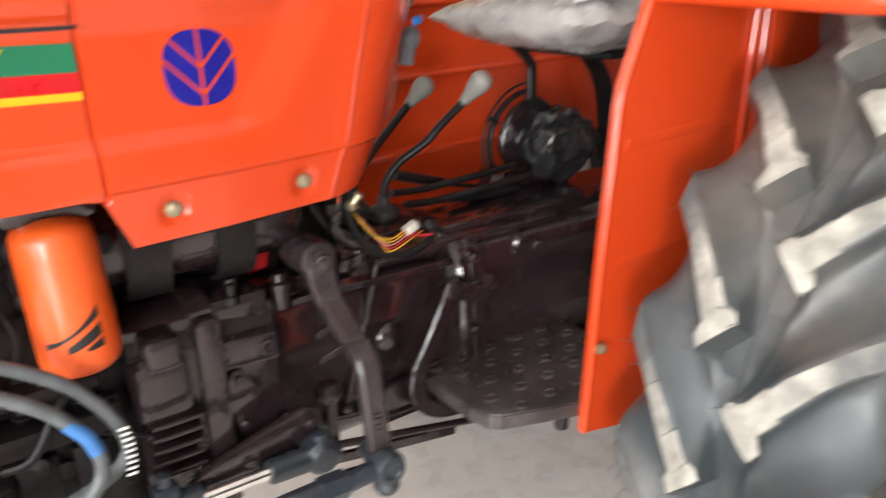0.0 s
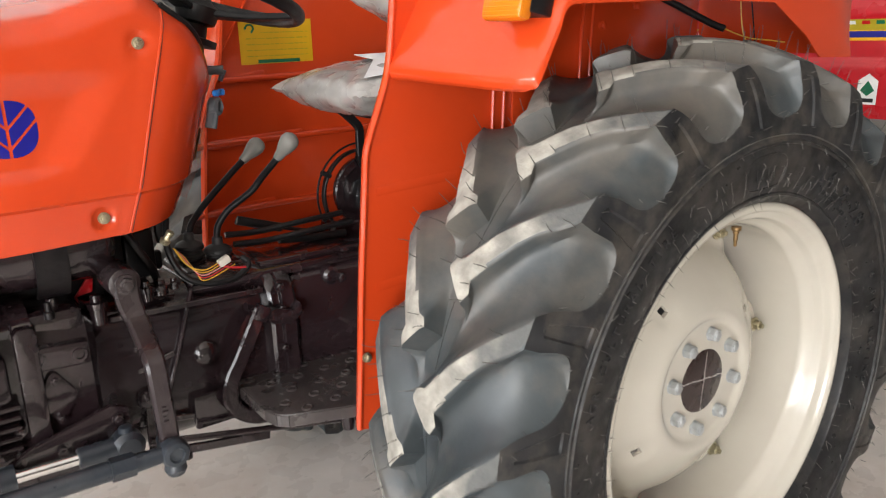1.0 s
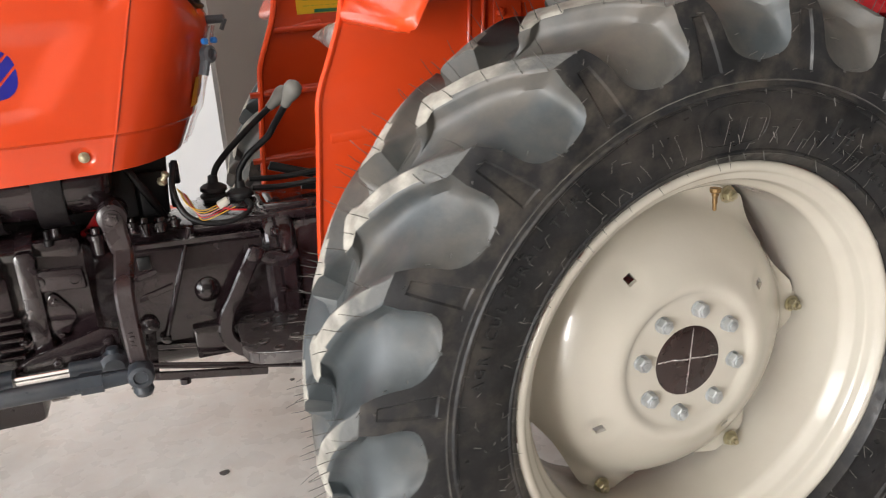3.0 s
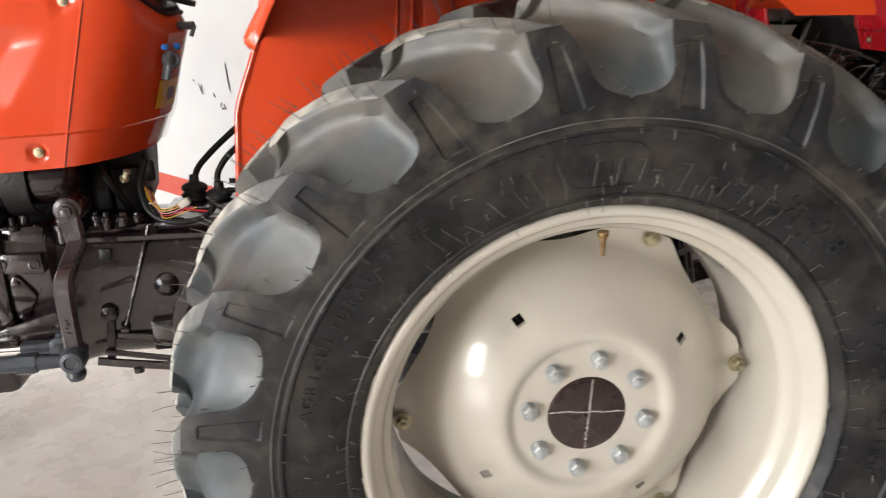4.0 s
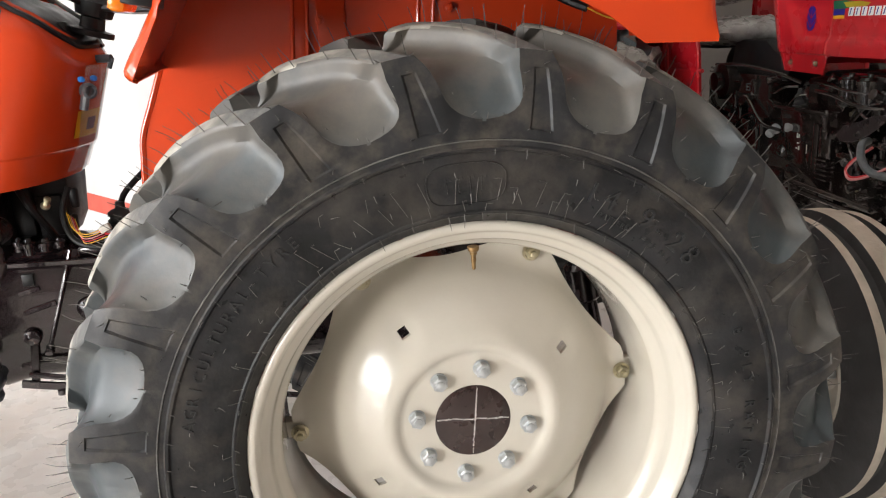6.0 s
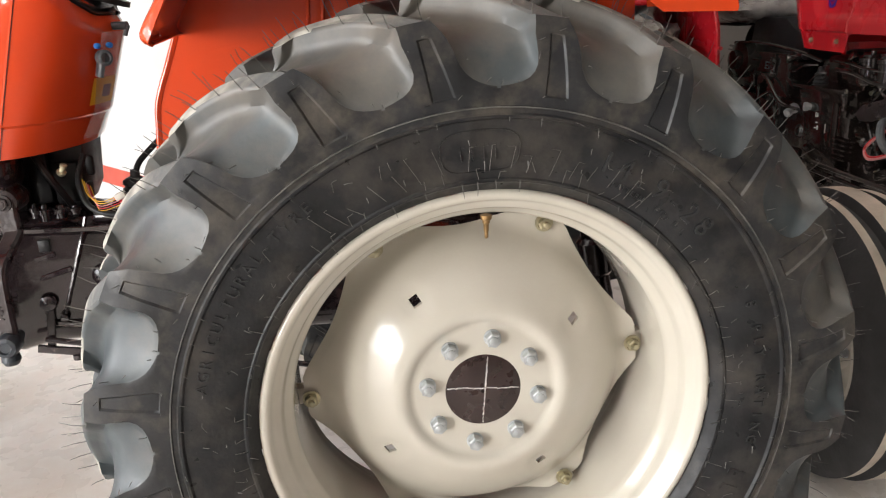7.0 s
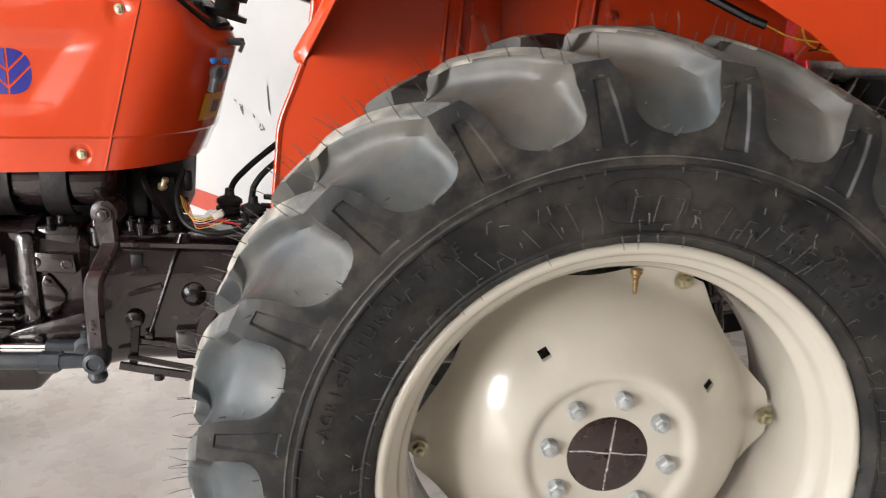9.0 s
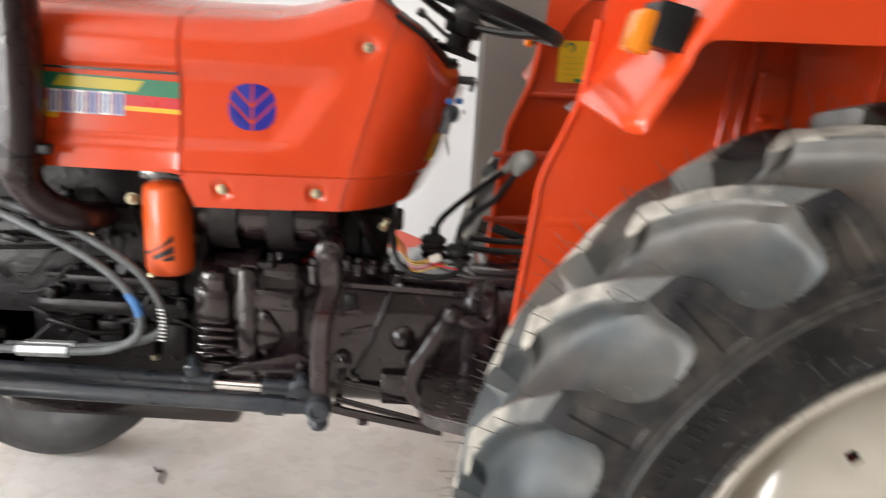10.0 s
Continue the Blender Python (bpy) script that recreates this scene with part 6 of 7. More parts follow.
    tube(bm, [(-0.598, 0.93, 0.923), (-0.592, 0.929, 0.921), (-0.54, 0.92, 0.905), (-0.490, 0.912, 0.890)], lambda t: lerp([0, 0.08, 0.12, 1], [0.007, 0.008, 0.0115, 0.0115], t), 12, 4)
    tube(bm, [(-0.50, 0.912, 0.893), (-0.44, 0.90, 0.877), (-0.38, 0.89, 0.866)], 0.005, 8, 4)
    part("hand_lever", bm, BLACK, root, "black lever with a rubber grip")
    bm = bmesh.new()
    tube(bm, [(-0.540, 0.82, 0.885), (-0.46, 0.82, 0.876), (-0.36, 0.82, 0.872)], 0.0095, 10, 4)
    part("hand_lever", bm, BLACK, root, "black lever with a rubber grip")
    for dz, dy in ((0, 0), (0.012, 0.05)):
        bm = bmesh.new()
        tube(bm, [(-0.66, 0.80 + dy, 0.90 + dz), (-0.58, 0.80 + dy, 0.895 + dz), (-0.48, 0.78 + dy, 0.905 + dz), (-0.36, 0.78 + dy, 0.91 + dz)], 0.007, 8, 5)
        part("cable", bm, BLACK, root, "black control cable")
    # round brake housing under the seat, partly wrapped in black plastic, with bands round it
    bm = bmesh.new()
    turned(bm, (-0.252, 0.935, 0.955), (0, -1, 0), [(0, 0.045), (0.028, 0.055), (0.031, 0.090), (0.042, 0.090), (0.046, 0.086), (0.048, 0.070), (0.042, 0.060), (0.042, 0.030), (0.060, 0.028), (0.062, 0.001)], 40)
    drum = part("brake_housing", bm, ENGINE, root, "round dark brown housing under the seat")
    bm = bmesh.new()
    pillow(bm, (-0.215, 0.845, 0.945), (0.155, 0.11, 0.165), 40)
    for v in bm.verts:
        q = v.co * 38
        v.co += Vector((noise.noise(q), noise.noise(q + Vector((7, 0, 0))), noise.noise(q + Vector((0, 9, 0))))) * 0.013
    part("plastic_wrap", bm, BLACKBAG, drum, "crumpled shiny black plastic wrap", 30)
    for radius, thick, wide, a0, a1 in ((0.131, 0.004, 0.006, 88, 212), (0.113, 0.007, 0.016, 84, 222)):
        bm = bmesh.new()
        bar(bm, [(-0.258 + radius * math.cos(radians(a0 + (a1 - a0) * i / 9)), 0.90, 0.950 + radius * math.sin(radians(a0 + (a1 - a0) * i / 9))) for i in range(10)], wide, thick, (0, 1, 0), 3, 0, 0.4)
        part("bent_band", bm, BLACK, drum, "thin black band bent round the housing")
    for a in (150, 205):
        bm = bmesh.new()
        box(bm, (-0.258 + 0.120 * math.cos(radians(a)), 0.898, 0.950 + 0.120 * math.sin(radians(a))), (0.030, 0.014, 0.012), 0.003, Matrix.Rotation(radians(-a), 4, "Y"))
        part("band_clip", bm, BLACK, drum)
    bm = bmesh.new()
    prism(bm, [(-0.36, 0.845), (-0.20, 0.845), (-0.20, 0.905), (-0.30, 0.885), (-0.355, 0.890)], 0.87, 0.96, "y", 0.006)
    part("housing_foot", bm, ENGINE, drum)
    bm = bmesh.new()
    bar(bm, [(-0.330, 0.88, 1.178), (-0.310, 0.88, 1.165), (-0.270, 0.88, 1.126), (-0.267, 0.88, 1.10), (-0.268, 0.88, 1.045)], lambda t: lerp([0, 0.6, 1], [0.012, 0.011, 0.016], t), 0.022, (0, 1, 0), 4)
    prism(bm, [(-0.285, 1.05), (-0.255, 1.055), (-0.215, 1.03), (-0.225, 1.0), (-0.272, 1.02)], 0.872, 0.884, "y", 0.003)
    part("seat_strap", bm, BLACK, drum, "bent flat steel strap up to the seat")
    # wiring with an open connector
    bm = bmesh.new()
    tube(bm, [(-0.825, 0.73, 1.0), (-0.838, 0.70, 0.945), (-0.820, 0.675, 0.890), (-0.775, 0.662, 0.866), (-0.715, 0.662, 0.866), (-0.680, 0.675, 0.885), (-0.685, 0.69, 0.90)], 0.007, 10, 6)
    part("wiring_sleeve", bm, BLACK, root, "black corrugated wiring sleeve")
    for k, m in enumerate((WIRE_Y, WIRE_Y, WIRE_P, WIRE_R, WIRE_Y)):
        bm = bmesh.new()
        o = 0.004 * k
        tube(bm, [(-0.828 + o, 0.695, 0.945 - o), (-0.812 + o, 0.668, 0.912 - o), (-0.782, 0.656, 0.898 - 1.4 * o), (-0.745 + 2 * o, 0.664, 0.906 - o * 0.7)], 0.0012, 6, 6)
        part("loose_wire", bm, m, root, "coloured loose wire")
    bm = bmesh.new()
    tube(bm, [(-0.752, 0.658, 0.903), (-0.725, 0.656, 0.892), (-0.690, 0.664, 0.884)], 0.0022, 6, 5)
    part("loose_wire", bm, WIRE_R, root, "coloured loose wire")
    bm = bmesh.new()
    box(bm, (-0.738, 0.660, 0.908), (0.026, 0.016, 0.016), 0.003, Matrix.Rotation(radians(-25), 4, "Y"))
    part("wire_connector", bm, CONNECTOR, root, "white plastic wiring connector")
    bm = bmesh.new()
    turned(bm, (-0.858, 0.65, 0.970), (0.4, -0.3, 0.7), [(0, 0.009), (0.008, 0.011), (0.011, 0.007), (0.02, 0.006), (0.022, 0.008), (0.028, 0.008), (0.030, 0.003)], 12)
    part("pipe_union", bm, BRASS, root, "brass pipe union")
    # brake pedal arm and step
    bm = bmesh.new()
    bar(bm, [(-0.690, 0.603, 0.805), (-0.718, 0.60, 0.757), (-0.747, 0.60, 0.705), (-0.769, 0.60, 0.668), (-0.777, 0.60, 0.628), (-0.764, 0.60, 0.596), (-0.727, 0.60, 0.570), (-0.68, 0.60, 0.560)], 0.012, 0.032, (0, 1, 0), 6)
    ped = part("pedal_arm", bm, ENGINE, root, "curved flat pedal arm")
    bm = bmesh.new()
    box(bm, (-0.690, 0.603, 0.797), (0.030, 0.024, 0.034), 0.004, Matrix.Rotation(0.5, 4, "Y"))
    prism(bm, [(-0.695, 0.79), (-0.655, 0.800), (-0.615, 0.785), (-0.600, 0.80), (-0.595, 0.775), (-0.625, 0.755), (-0.665, 0.765)], 0.60, 0.65, "y", 0.004)
    part("pedal_fork", bm, ENGINE, ped)
    bm = bmesh.new()
    outline = [(-0.748, 0.610), (-0.750, 0.480), (-0.742, 0.445), (-0.725, 0.428), (-0.600, 0.382), (-0.40, 0.378), (-0.40, 0.655), (-0.47, 0.655), (-0.735, 0.645)]
    prism(bm, outline, 0.6392, 0.643, "z", 0.0012)
    spots = []
    for y, x0 in ((0.626, -0.722), (0.579, -0.694), (0.529, -0.669), (0.480, -0.707), (0.433, -0.682)):
        spots += [(x0 + 0.0648 * i, y) for i in range(5) if x0 + 0.0648 * i < -0.42 and y > 0.394 - (x0 + 0.0648 * i + 0.6) * 0.36]
    bmesh.ops.recalc_face_normals(bm, faces=bm.faces)
    bm = cut(bm, [(Vector((x, y, 0.636)), (0.0155, 0.0135, 0.06), Matrix.Rotation(0.7, 4, "Z")) for x, y in spots])
    for i in range(len(outline)):
        p, q = Vector(outline[i]), Vector(outline[(i + 1) % len(outline)])
        bar(bm, [(p.x, p.y, 0.629), (q.x, q.y, 0.629)], 0.024, 0.006, (0, 0, 1), 1)
    step = part("foot_step", bm, STEP, root, "dark steel foot step with punched holes")
    for x, y in spots:
        bm = bmesh.new()
        turned(bm, (0, 0, 0), (0, 0, 1), [(0, 0.0125), (0.0020, 0.0108), (0.0026, 0.0090), (0.0016, 0.0078), (-0.0035, 0.0076)], 16)
        bmesh.ops.transform(bm, matrix=Matrix.Translation((x, y, 0.6433)) @ Matrix.Rotation(0.7, 4, "Z") @ Matrix.Diagonal((1.2, 0.95, 1, 1)), verts=bm.verts)
        part("dimple", bm, STEP, step)
    bm = bmesh.new()
    box(bm, (-0.58, 0.52, 0.60), (0.30, 0.03, 0.02), 0.004)
    box(bm, (-0.56, 0.58, 0.585), (0.03, 0.16, 0.03), 0.004)
    turned(bm, (-0.60, 0.42, 0.575), (0, 0, 1), [(0, 0.012), (0.02, 0.014), (0.045, 0.012)], 12)
    part("step_bracket", bm, ENGINE, step)


def dashboard(root):
    bm = bmesh.new()
    rows = []
    plan = hood_plan()
    left = [hood_surface(i, plan, hood_top(plan[i][0])) for i in range(len(plan)) if plan[i][0] > -0.945]
    for p in left:
        q = Vector((p.x, 2 * MID - p.y, p.z))
        rows.append([p.lerp(q, f) + Vector((0, 0, 0.006 + 0.012 * math.sin(math.pi * f))) for f in (0, 0.06, 0.2, 0.5, 0.8, 0.94, 1)])
    sheet(bm, rows)
    thicken(bm, 0.006)
    dash = part("dashboard", bm, BLACK, root, "black plastic dashboard")
    for sgn in (1, -1):
        bm = bmesh.new()
        pts = [Vector((p.x, p.y if sgn > 0 else 2 * MID - p.y, p.z + 0.003)) for p in left[::2]]
        tube(bm, pts, 0.0055, 8, 2)
        part("dash_trim", bm, BLACK, dash, "black rubber trim along the cowl")
    # two round gauges
    for y in (0.685, 0.835):
        c = Vector((-0.872, y, 1.432))
        bm = bmesh.new()
        turned(bm, c, (0.78, -0.05, 0.62), [(-0.03, 0.044), (0.0, 0.049), (0.008, 0.050), (0.011, 0.048), (0.008, 0.044), (0.005, 0.043)], 32)
        gauge = part("gauge", bm, GREY_KNOB, dash, "round gauge with a grey bezel")
        bm = bmesh.new()
        turned(bm, c, (0.78, -0.05, 0.62), [(0.004, 0.0435), (0.0045, 0.001)], 32)
        part("gauge_face", bm, BLACKPRINT, gauge, "dark gauge face")
    bm = bmesh.new()
    box(bm, (-0.774, 0.70, 1.362), (0.035, 0.03, 0.03), 0.004)
    part("switch_block", bm, BLACK, dash)
    # steering column and wheel
    bm = bmesh.new()
    turned(bm, (-0.722, MID - 0.02, 1.345), (0.30, 0, 1), [(0, 0.05), (0.012, 0.05), (0.016, 0.028), (0.04, 0.026), (0.044, 0.040), (0.075, 0.046), (0.085, 0.03), (0.10, 0.02)], 24)
    wheel = part("steering_wheel", bm, BLACK, root, "black three-spoke steering wheel")
    bm = bmesh.new()
    c = Vector((-0.695, MID - 0.02, 1.452))
    d, s, u = basis((0.34, 0, 1), (0, 1, 0))
    pts = [c + (s * math.cos(2 * math.pi * i / 32) + u * math.sin(2 * math.pi * i / 32)) * 0.205 for i in range(33)]
    tube(bm, pts, 0.0145, 12, 1)
    part("wheel_rim", bm, BLACK, wheel)
    for k in range(3):
        bm = bmesh.new()
        a = radians(-35 + 120 * k)
        e = c + (s * math.cos(a) + u * math.sin(a)) * 0.20
        bar(bm, [c - d * 0.048, c.lerp(e, 0.5) - d * 0.030, e], lambda t: 0.05 - 0.022 * t, 0.013, (s * -math.sin(a) + u * math.cos(a)), 5, 0, 0.5)
        part("spoke", bm, BLACK, wheel)
    bm = bmesh.new()
    rod(bm, (-0.735, 0.78, 1.378), (-0.798, 0.78, 1.428), 0.005, 0.0045, n=10)
    turned(bm, (-0.792, 0.78, 1.423), (-0.063, 0, 0.05), [(0, 0.006), (0.004, 0.009), (0.016, 0.0095), (0.02, 0.006), (0.021, 0.001)], 12)
    part("throttle_stalk", bm, GREY_KNOB, root, "dark grey stalk beside the steering column")
    # switch with a grey lever, warning label, clear film
    bm = bmesh.new()
    bar(bm, [(-0.727, 0.655, 1.235), (-0.731, 0.655, 1.21), (-0.738, 0.653, 1.184)], 0.024, 0.014, (0.6, -0.8, 0), 4, 0, 0.6)
    turned(bm, (-0.727, 0.662, 1.225), (0.65, -0.75, 0), [(0, 0.018), (0.014, 0.018), (0.018, 0.012), (0.012, 0.010), (0.012, 0.001)], 18)
    sw = part("stop_switch", bm, SWITCH, root, "grey plastic switch lever")
    for dx, dy in ((-0.010, -0.012), (0.010, 0.012)):
        bm = bmesh.new()
        turned(bm, (-0.720 + dx, 0.650 + dy, 1.252), (0.65, -0.75, 0), [(0, 0.0065), (0.009, 0.0065), (0.011, 0.003)], 14)
        part("blue_button", bm, SKYBLUE, sw, "blue plastic button")
    bm = bmesh.new()
    k = [j for j in range(len(plan)) if plan[j][0] > -0.87]
    cols = [j for j in k if 0.655 < plan[j][1] < 0.79]
    rows = [[hood_surface(j, plan, 1.120 + 0.060 * t) + Vector((0.003, -0.003, 0)) for j in cols] for t in (0, 0.5, 1)]
    sheet(bm, rows)
    lab = part("warning_label", bm, YELLOW, root, "yellow warning label")
    bm = bmesh.new()
    cols2 = cols[len(cols) // 3:2 * len(cols) // 3 + 1]
    rows = [[hood_surface(j, plan, 1.135 + 0.028 * t) + Vector((0.0045, -0.0045, 0)) for j in cols2] for t in (0, 1)]
    sheet(bm, rows)
    part("print_mark", bm, BLACKPRINT, lab)
    bm = bmesh.new()
    colsf = [j for j in k if 0.66 < plan[j][1] < 0.775]
    rows = []
    for t in np.linspace(0, 1, 12):
        rows.append([hood_surface(j, plan, 1.045 + 0.235 * t) + Vector((0.010 + 0.006 * math.sin(5 * t + j), -0.006 + 0.004 * math.sin(9 * t + 2 * j), 0)) for j in colsf])
    sheet(bm, rows)
    part("film_wrap", bm, FILM, root, "loose clear protective film")
    bm = bmesh.new()
    rod(bm, (-0.715, 0.73, 1.292), (-0.676, 0.715, 1.292), 0.009, 0.009, 12)
    rod(bm, (-0.674, 0.716, 1.292), (-0.684, 0.72, 1.270), 0.005, 0.005, 8)
    part("light_switch", bm, SWITCH, root, "small metal switch stub")


def pillow(bm, c, size, n=44):
    """A sagging, wrinkled cushion in a bag."""
    rows_top, rows_bot = [], []
    for i in range(n + 1):
        rt, rb = [], []
        for j in range(n + 1):
            u, v = i / n * 2 - 1, j / n * 2 - 1
            e = max(0.0, (1 - abs(u) ** 2.6)) ** 0.5 * max(0.0, (1 - abs(v) ** 2.6)) ** 0.5
            w = 0.10 * noise.noise((u * 3 + c[0] * 9, v * 3, 1.7)) + 0.05 * noise.noise((u * 8, v * 8, 5.1))
            x, y = c[0] + u * size[0] / 2, c[1] + v * size[1] / 2
            rt.append((x, y, c[2] + size[2] / 2 * e * (1 + w)))
            rb.append((x, y, c[2] - size[2] / 2 * e * (1 + w) ))
        rows_top.append(rt)
        rows_bot.append(rb)
    sheet(bm, rows_top, flip=True)
    sheet(bm, rows_bot)
    bmesh.ops.remove_doubles(bm, verts=bm.verts, dist=0.0008)
    for v in bm.verts:
        q = v.co * 11
        fold = abs(noise.noise(q + Vector((3, 1, 0)))) + 0.5 * abs(noise.noise(q * 2.3))
        v.co += Vector((noise.noise(q), noise.noise(q + Vector((5, 0, 0))), 0)) * 0.012 + Vector((0, 0, 0.016 * (fold - 0.3)))


def seat_parts(root, paper=False):
    bm = bmesh.new()
    pillow(bm, (-0.18, 0.80, 1.225), (0.50, 0.46, 0.14))
    turn_hole = Matrix.Rotation(0.5, 4, "Y")
    seat = part("seat_cushion", bm, DUSTBAG, root, "seat cushion wrapped in grey plastic", 60)
    bm = bmesh.new()
    box(bm, (-0.372, 0.640, 1.232), (0.030, 0.030, 0.030), 0.008, turn_hole)
    part("bag_hole", bm, BLACK, seat, "dark hole torn in the bag")
    bm = bmesh.new()
    pillow(bm, (0.06, 0.83, 1.44), (0.46, 0.46, 0.17))
    part("seat_back", bm, DUSTBAG, root, "seat back wrapped in grey plastic", 60)
    if paper:
        bm = bmesh.new()
        sheet(bm, [[(-0.40, 0.62, 1.264), (-0.30, 0.60, 1.276), (-0.18, 0.62, 1.285)], [(-0.30, 0.74, 1.297), (-0.2, 0.72, 1.300), (-0.08, 0.74, 1.303)], [(-0.27, 0.88, 1.305), (-0.18, 0.86, 1.307), (-0.05, 0.88, 1.302)]])
        thicken(bm, 0.0015)
        tagged(part("paper_sheet", bm, PAPER, None, "", 60, (0, 0, 0)), "white sheet of paper lying on the wrapped seat", "paper")
    bm = bmesh.new()
    bar(bm, [(-0.20, 0.80, 1.16), (-0.14, 0.80, 1.10), (-0.11, 0.80, 1.0), (-0.11, 0.80, 0.9)], 0.05, 0.012, (0, 1, 0), 5)
    box(bm, (-0.14, 0.80, 1.156), (0.26, 0.30, 0.014), 0.005)
    part("seat_bracket", bm, BLACK, root, "black seat bracket")


def front_wheel_parts(root, cx, cy, outward, name="front_wheel", R=0.385, width=0.20, steer=0.0, wide=1.0):
    """outward: -1 where the wheel's face looks to -y."""
    c = Vector((cx, cy, R))
    turn = Matrix.Translation(c) @ Matrix.Rotation(radians(steer), 4, "Z")

    def spin(prof, n=72, mats=None):
        bm = bmesh.new()
        prof = [(r * wide if r < 0.228 else r, y) for r, y in prof]
        rings = [[(r * math.cos(2 * math.pi * i / n), y * -outward, r * math.sin(2 * math.pi * i / n)) for i in range(n)] for r, y in prof]
        vs = [[bm.verts.new(p) for p in ring] for ring in rings]
        for k, (a, b) in enumerate(zip(vs, vs[1:])):
            for i in range(n):
                j = (i + 1) % n
                bm.faces.new((a[i], a[j], b[j], b[i])).material_index = mats[k] if mats else 0
        bmesh.ops.recalc_face_normals(bm, faces=bm.faces)
        bmesh.ops.transform(bm, matrix=turn, verts=bm.verts)
        return bm
    w = width / 2
    disc = part(name, spin([(0.005, 0.02), (0.06, 0.02), (0.065, 0.0), (0.10, -0.002), (0.14, 0.03), (0.17, 0.045), (0.178, 0.046), (0.178, 0.052), (0.14, 0.037), (0.10, 0.006), (0.07, 0.008), (0.005, 0.028)]), CREAM, root, "cream-painted front wheel disc")
    part("rim", spin([(0.218, -w * 0.82), (0.222, -w * 0.88), (0.214, -w * 0.9), (0.205, -w * 0.78), (0.198, -w * 0.6), (0.185, -0.02), (0.178, 0.01), (0.178, 0.06), (0.198, w * 0.7), (0.218, w * 0.86), (0.205, w * 0.6), (0.19, 0.02), (0.205, -w * 0.55)]), CREAM, disc, "cream-painted rim")
    prof, mats = [(0.208, -w * 0.72), (0.225, -w * 0.86), (0.255, -w * 0.97), (0.30, -w * 1.01), (0.335, -w * 0.96)], [0, 0, 0, 0]
    ribs = [(-0.82, -0.60), (-0.26, 0.26), (0.60, 0.82)]
    for a, b in ribs:
        ra = R - 0.022 * abs((a + b) / 2) ** 2
        prof += [(ra - 0.028, w * a - 0.004), (ra, w * a), (ra + 0.0005, w * (a + b) / 2), (ra, w * b), (ra - 0.028, w * b + 0.004)]
        mats += [0, 0, 1, 1, 0]
    prof += [(0.335, w * 0.96), (0.30, w * 1.02), (0.25, w * 0.98), (0.208, w * 0.72)]
    mats += [0, 0, 0, 0]
    part("tyre", spin(prof, 96, mats), [RIBTYRE, RIBDUST], disc, "ribbed front tyre with dust on the ribs")
    for k in range(6):
        bm = bmesh.new()
        a = 2 * math.pi * k / 6 + 0.4
        hexbolt(bm, (0.082 * math.cos(a), 0.004 * outward, 0.082 * math.sin(a)), (0, outward, 0), 0.024, 0.016, 0.015)
        bmesh.ops.transform(bm, matrix=turn, verts=bm.verts)
        part("wheel_nut", bm, ZINC, disc)
    bm = bmesh.new()
    turned(bm, (0, 0.0, 0), (0, outward, 0), [(-0.03, 0.05), (0.01, 0.05), (0.03, 0.042), (0.035, 0.02), (0.036, 0.002)], 20)
    bmesh.ops.transform(bm, matrix=turn, verts=bm.verts)
    part("hub", bm, ENGINE, disc)


def front_axle_parts(root, paint, ax, half):
    bm = bmesh.new()
    box(bm, (ax, MID, 0.48), (0.10, 2 * half + 0.06, 0.09), 0.015)
    box(bm, (-1.90, MID, 0.58), (0.5, 0.22, 0.14), 0.02)
    for s in (-1, 1):
        turned(bm, (ax, MID + half * s, 0.385), (0, s, 0), [(0, 0.03), (0.10, 0.03)], 14)
        turned(bm, (ax, MID + half * s, 0.36), (0, 0, 1), [(0, 0.03), (0.20, 0.03)], 14)
    part("front_axle", bm, paint, root, "dark front axle beam")
    bm = bmesh.new()
    box(bm, (-1.78, MID, 0.66), (0.36, 0.30, 0.20), 0.02)
    box(bm, (-1.55, 0.70, 0.60), (0.55, 0.02, 0.07), 0.006)
    part("front_support", bm, paint, root, "")


def rear_axle_parts(root, paint):
    bm = bmesh.new()
    for s in (-1, 1):
        turned(bm, (0, MID + 0.15 * s, AXLE_Z), (0, s, 0), [(0, 0.16), (0.12, 0.14), (0.16, 0.10), (0.48, 0.085), (0.55, 0.10), (0.57, 0.145), (0.596, 0.145), (0.598, 0.12), (0.612, 0.12)], 32)
    part("rear_axle", bm, paint, root, "dark rear axle housing")
    for s in (-1, 1):
        bm = bmesh.new()
        bar(bm, [(0.02, MID + 0.27 * s, 0.42), (0.40, MID + 0.29 * s, 0.43), (0.80, MID + 0.36 * s, 0.46)], 0.07, 0.022, (0, 0, 1), 4)
        part("lower_link", bm, paint, root, "dark flat lower lift link")
        bm = bmesh.new()
        rod(bm, (0.33, MID + 0.26 * s, 0.97), (0.43, MID + 0.28 * s, 0.44), 0.026, 0.026, 14)
        turned(bm, (0.37, MID + 0.27 * s, 0.76), (0.18, 0, -1), [(0, 0.03), (0.01, 0.04), (0.09, 0.04), (0.10, 0.03)], 16)
        part("lift_rod", bm, paint, root, "dark lift rod")


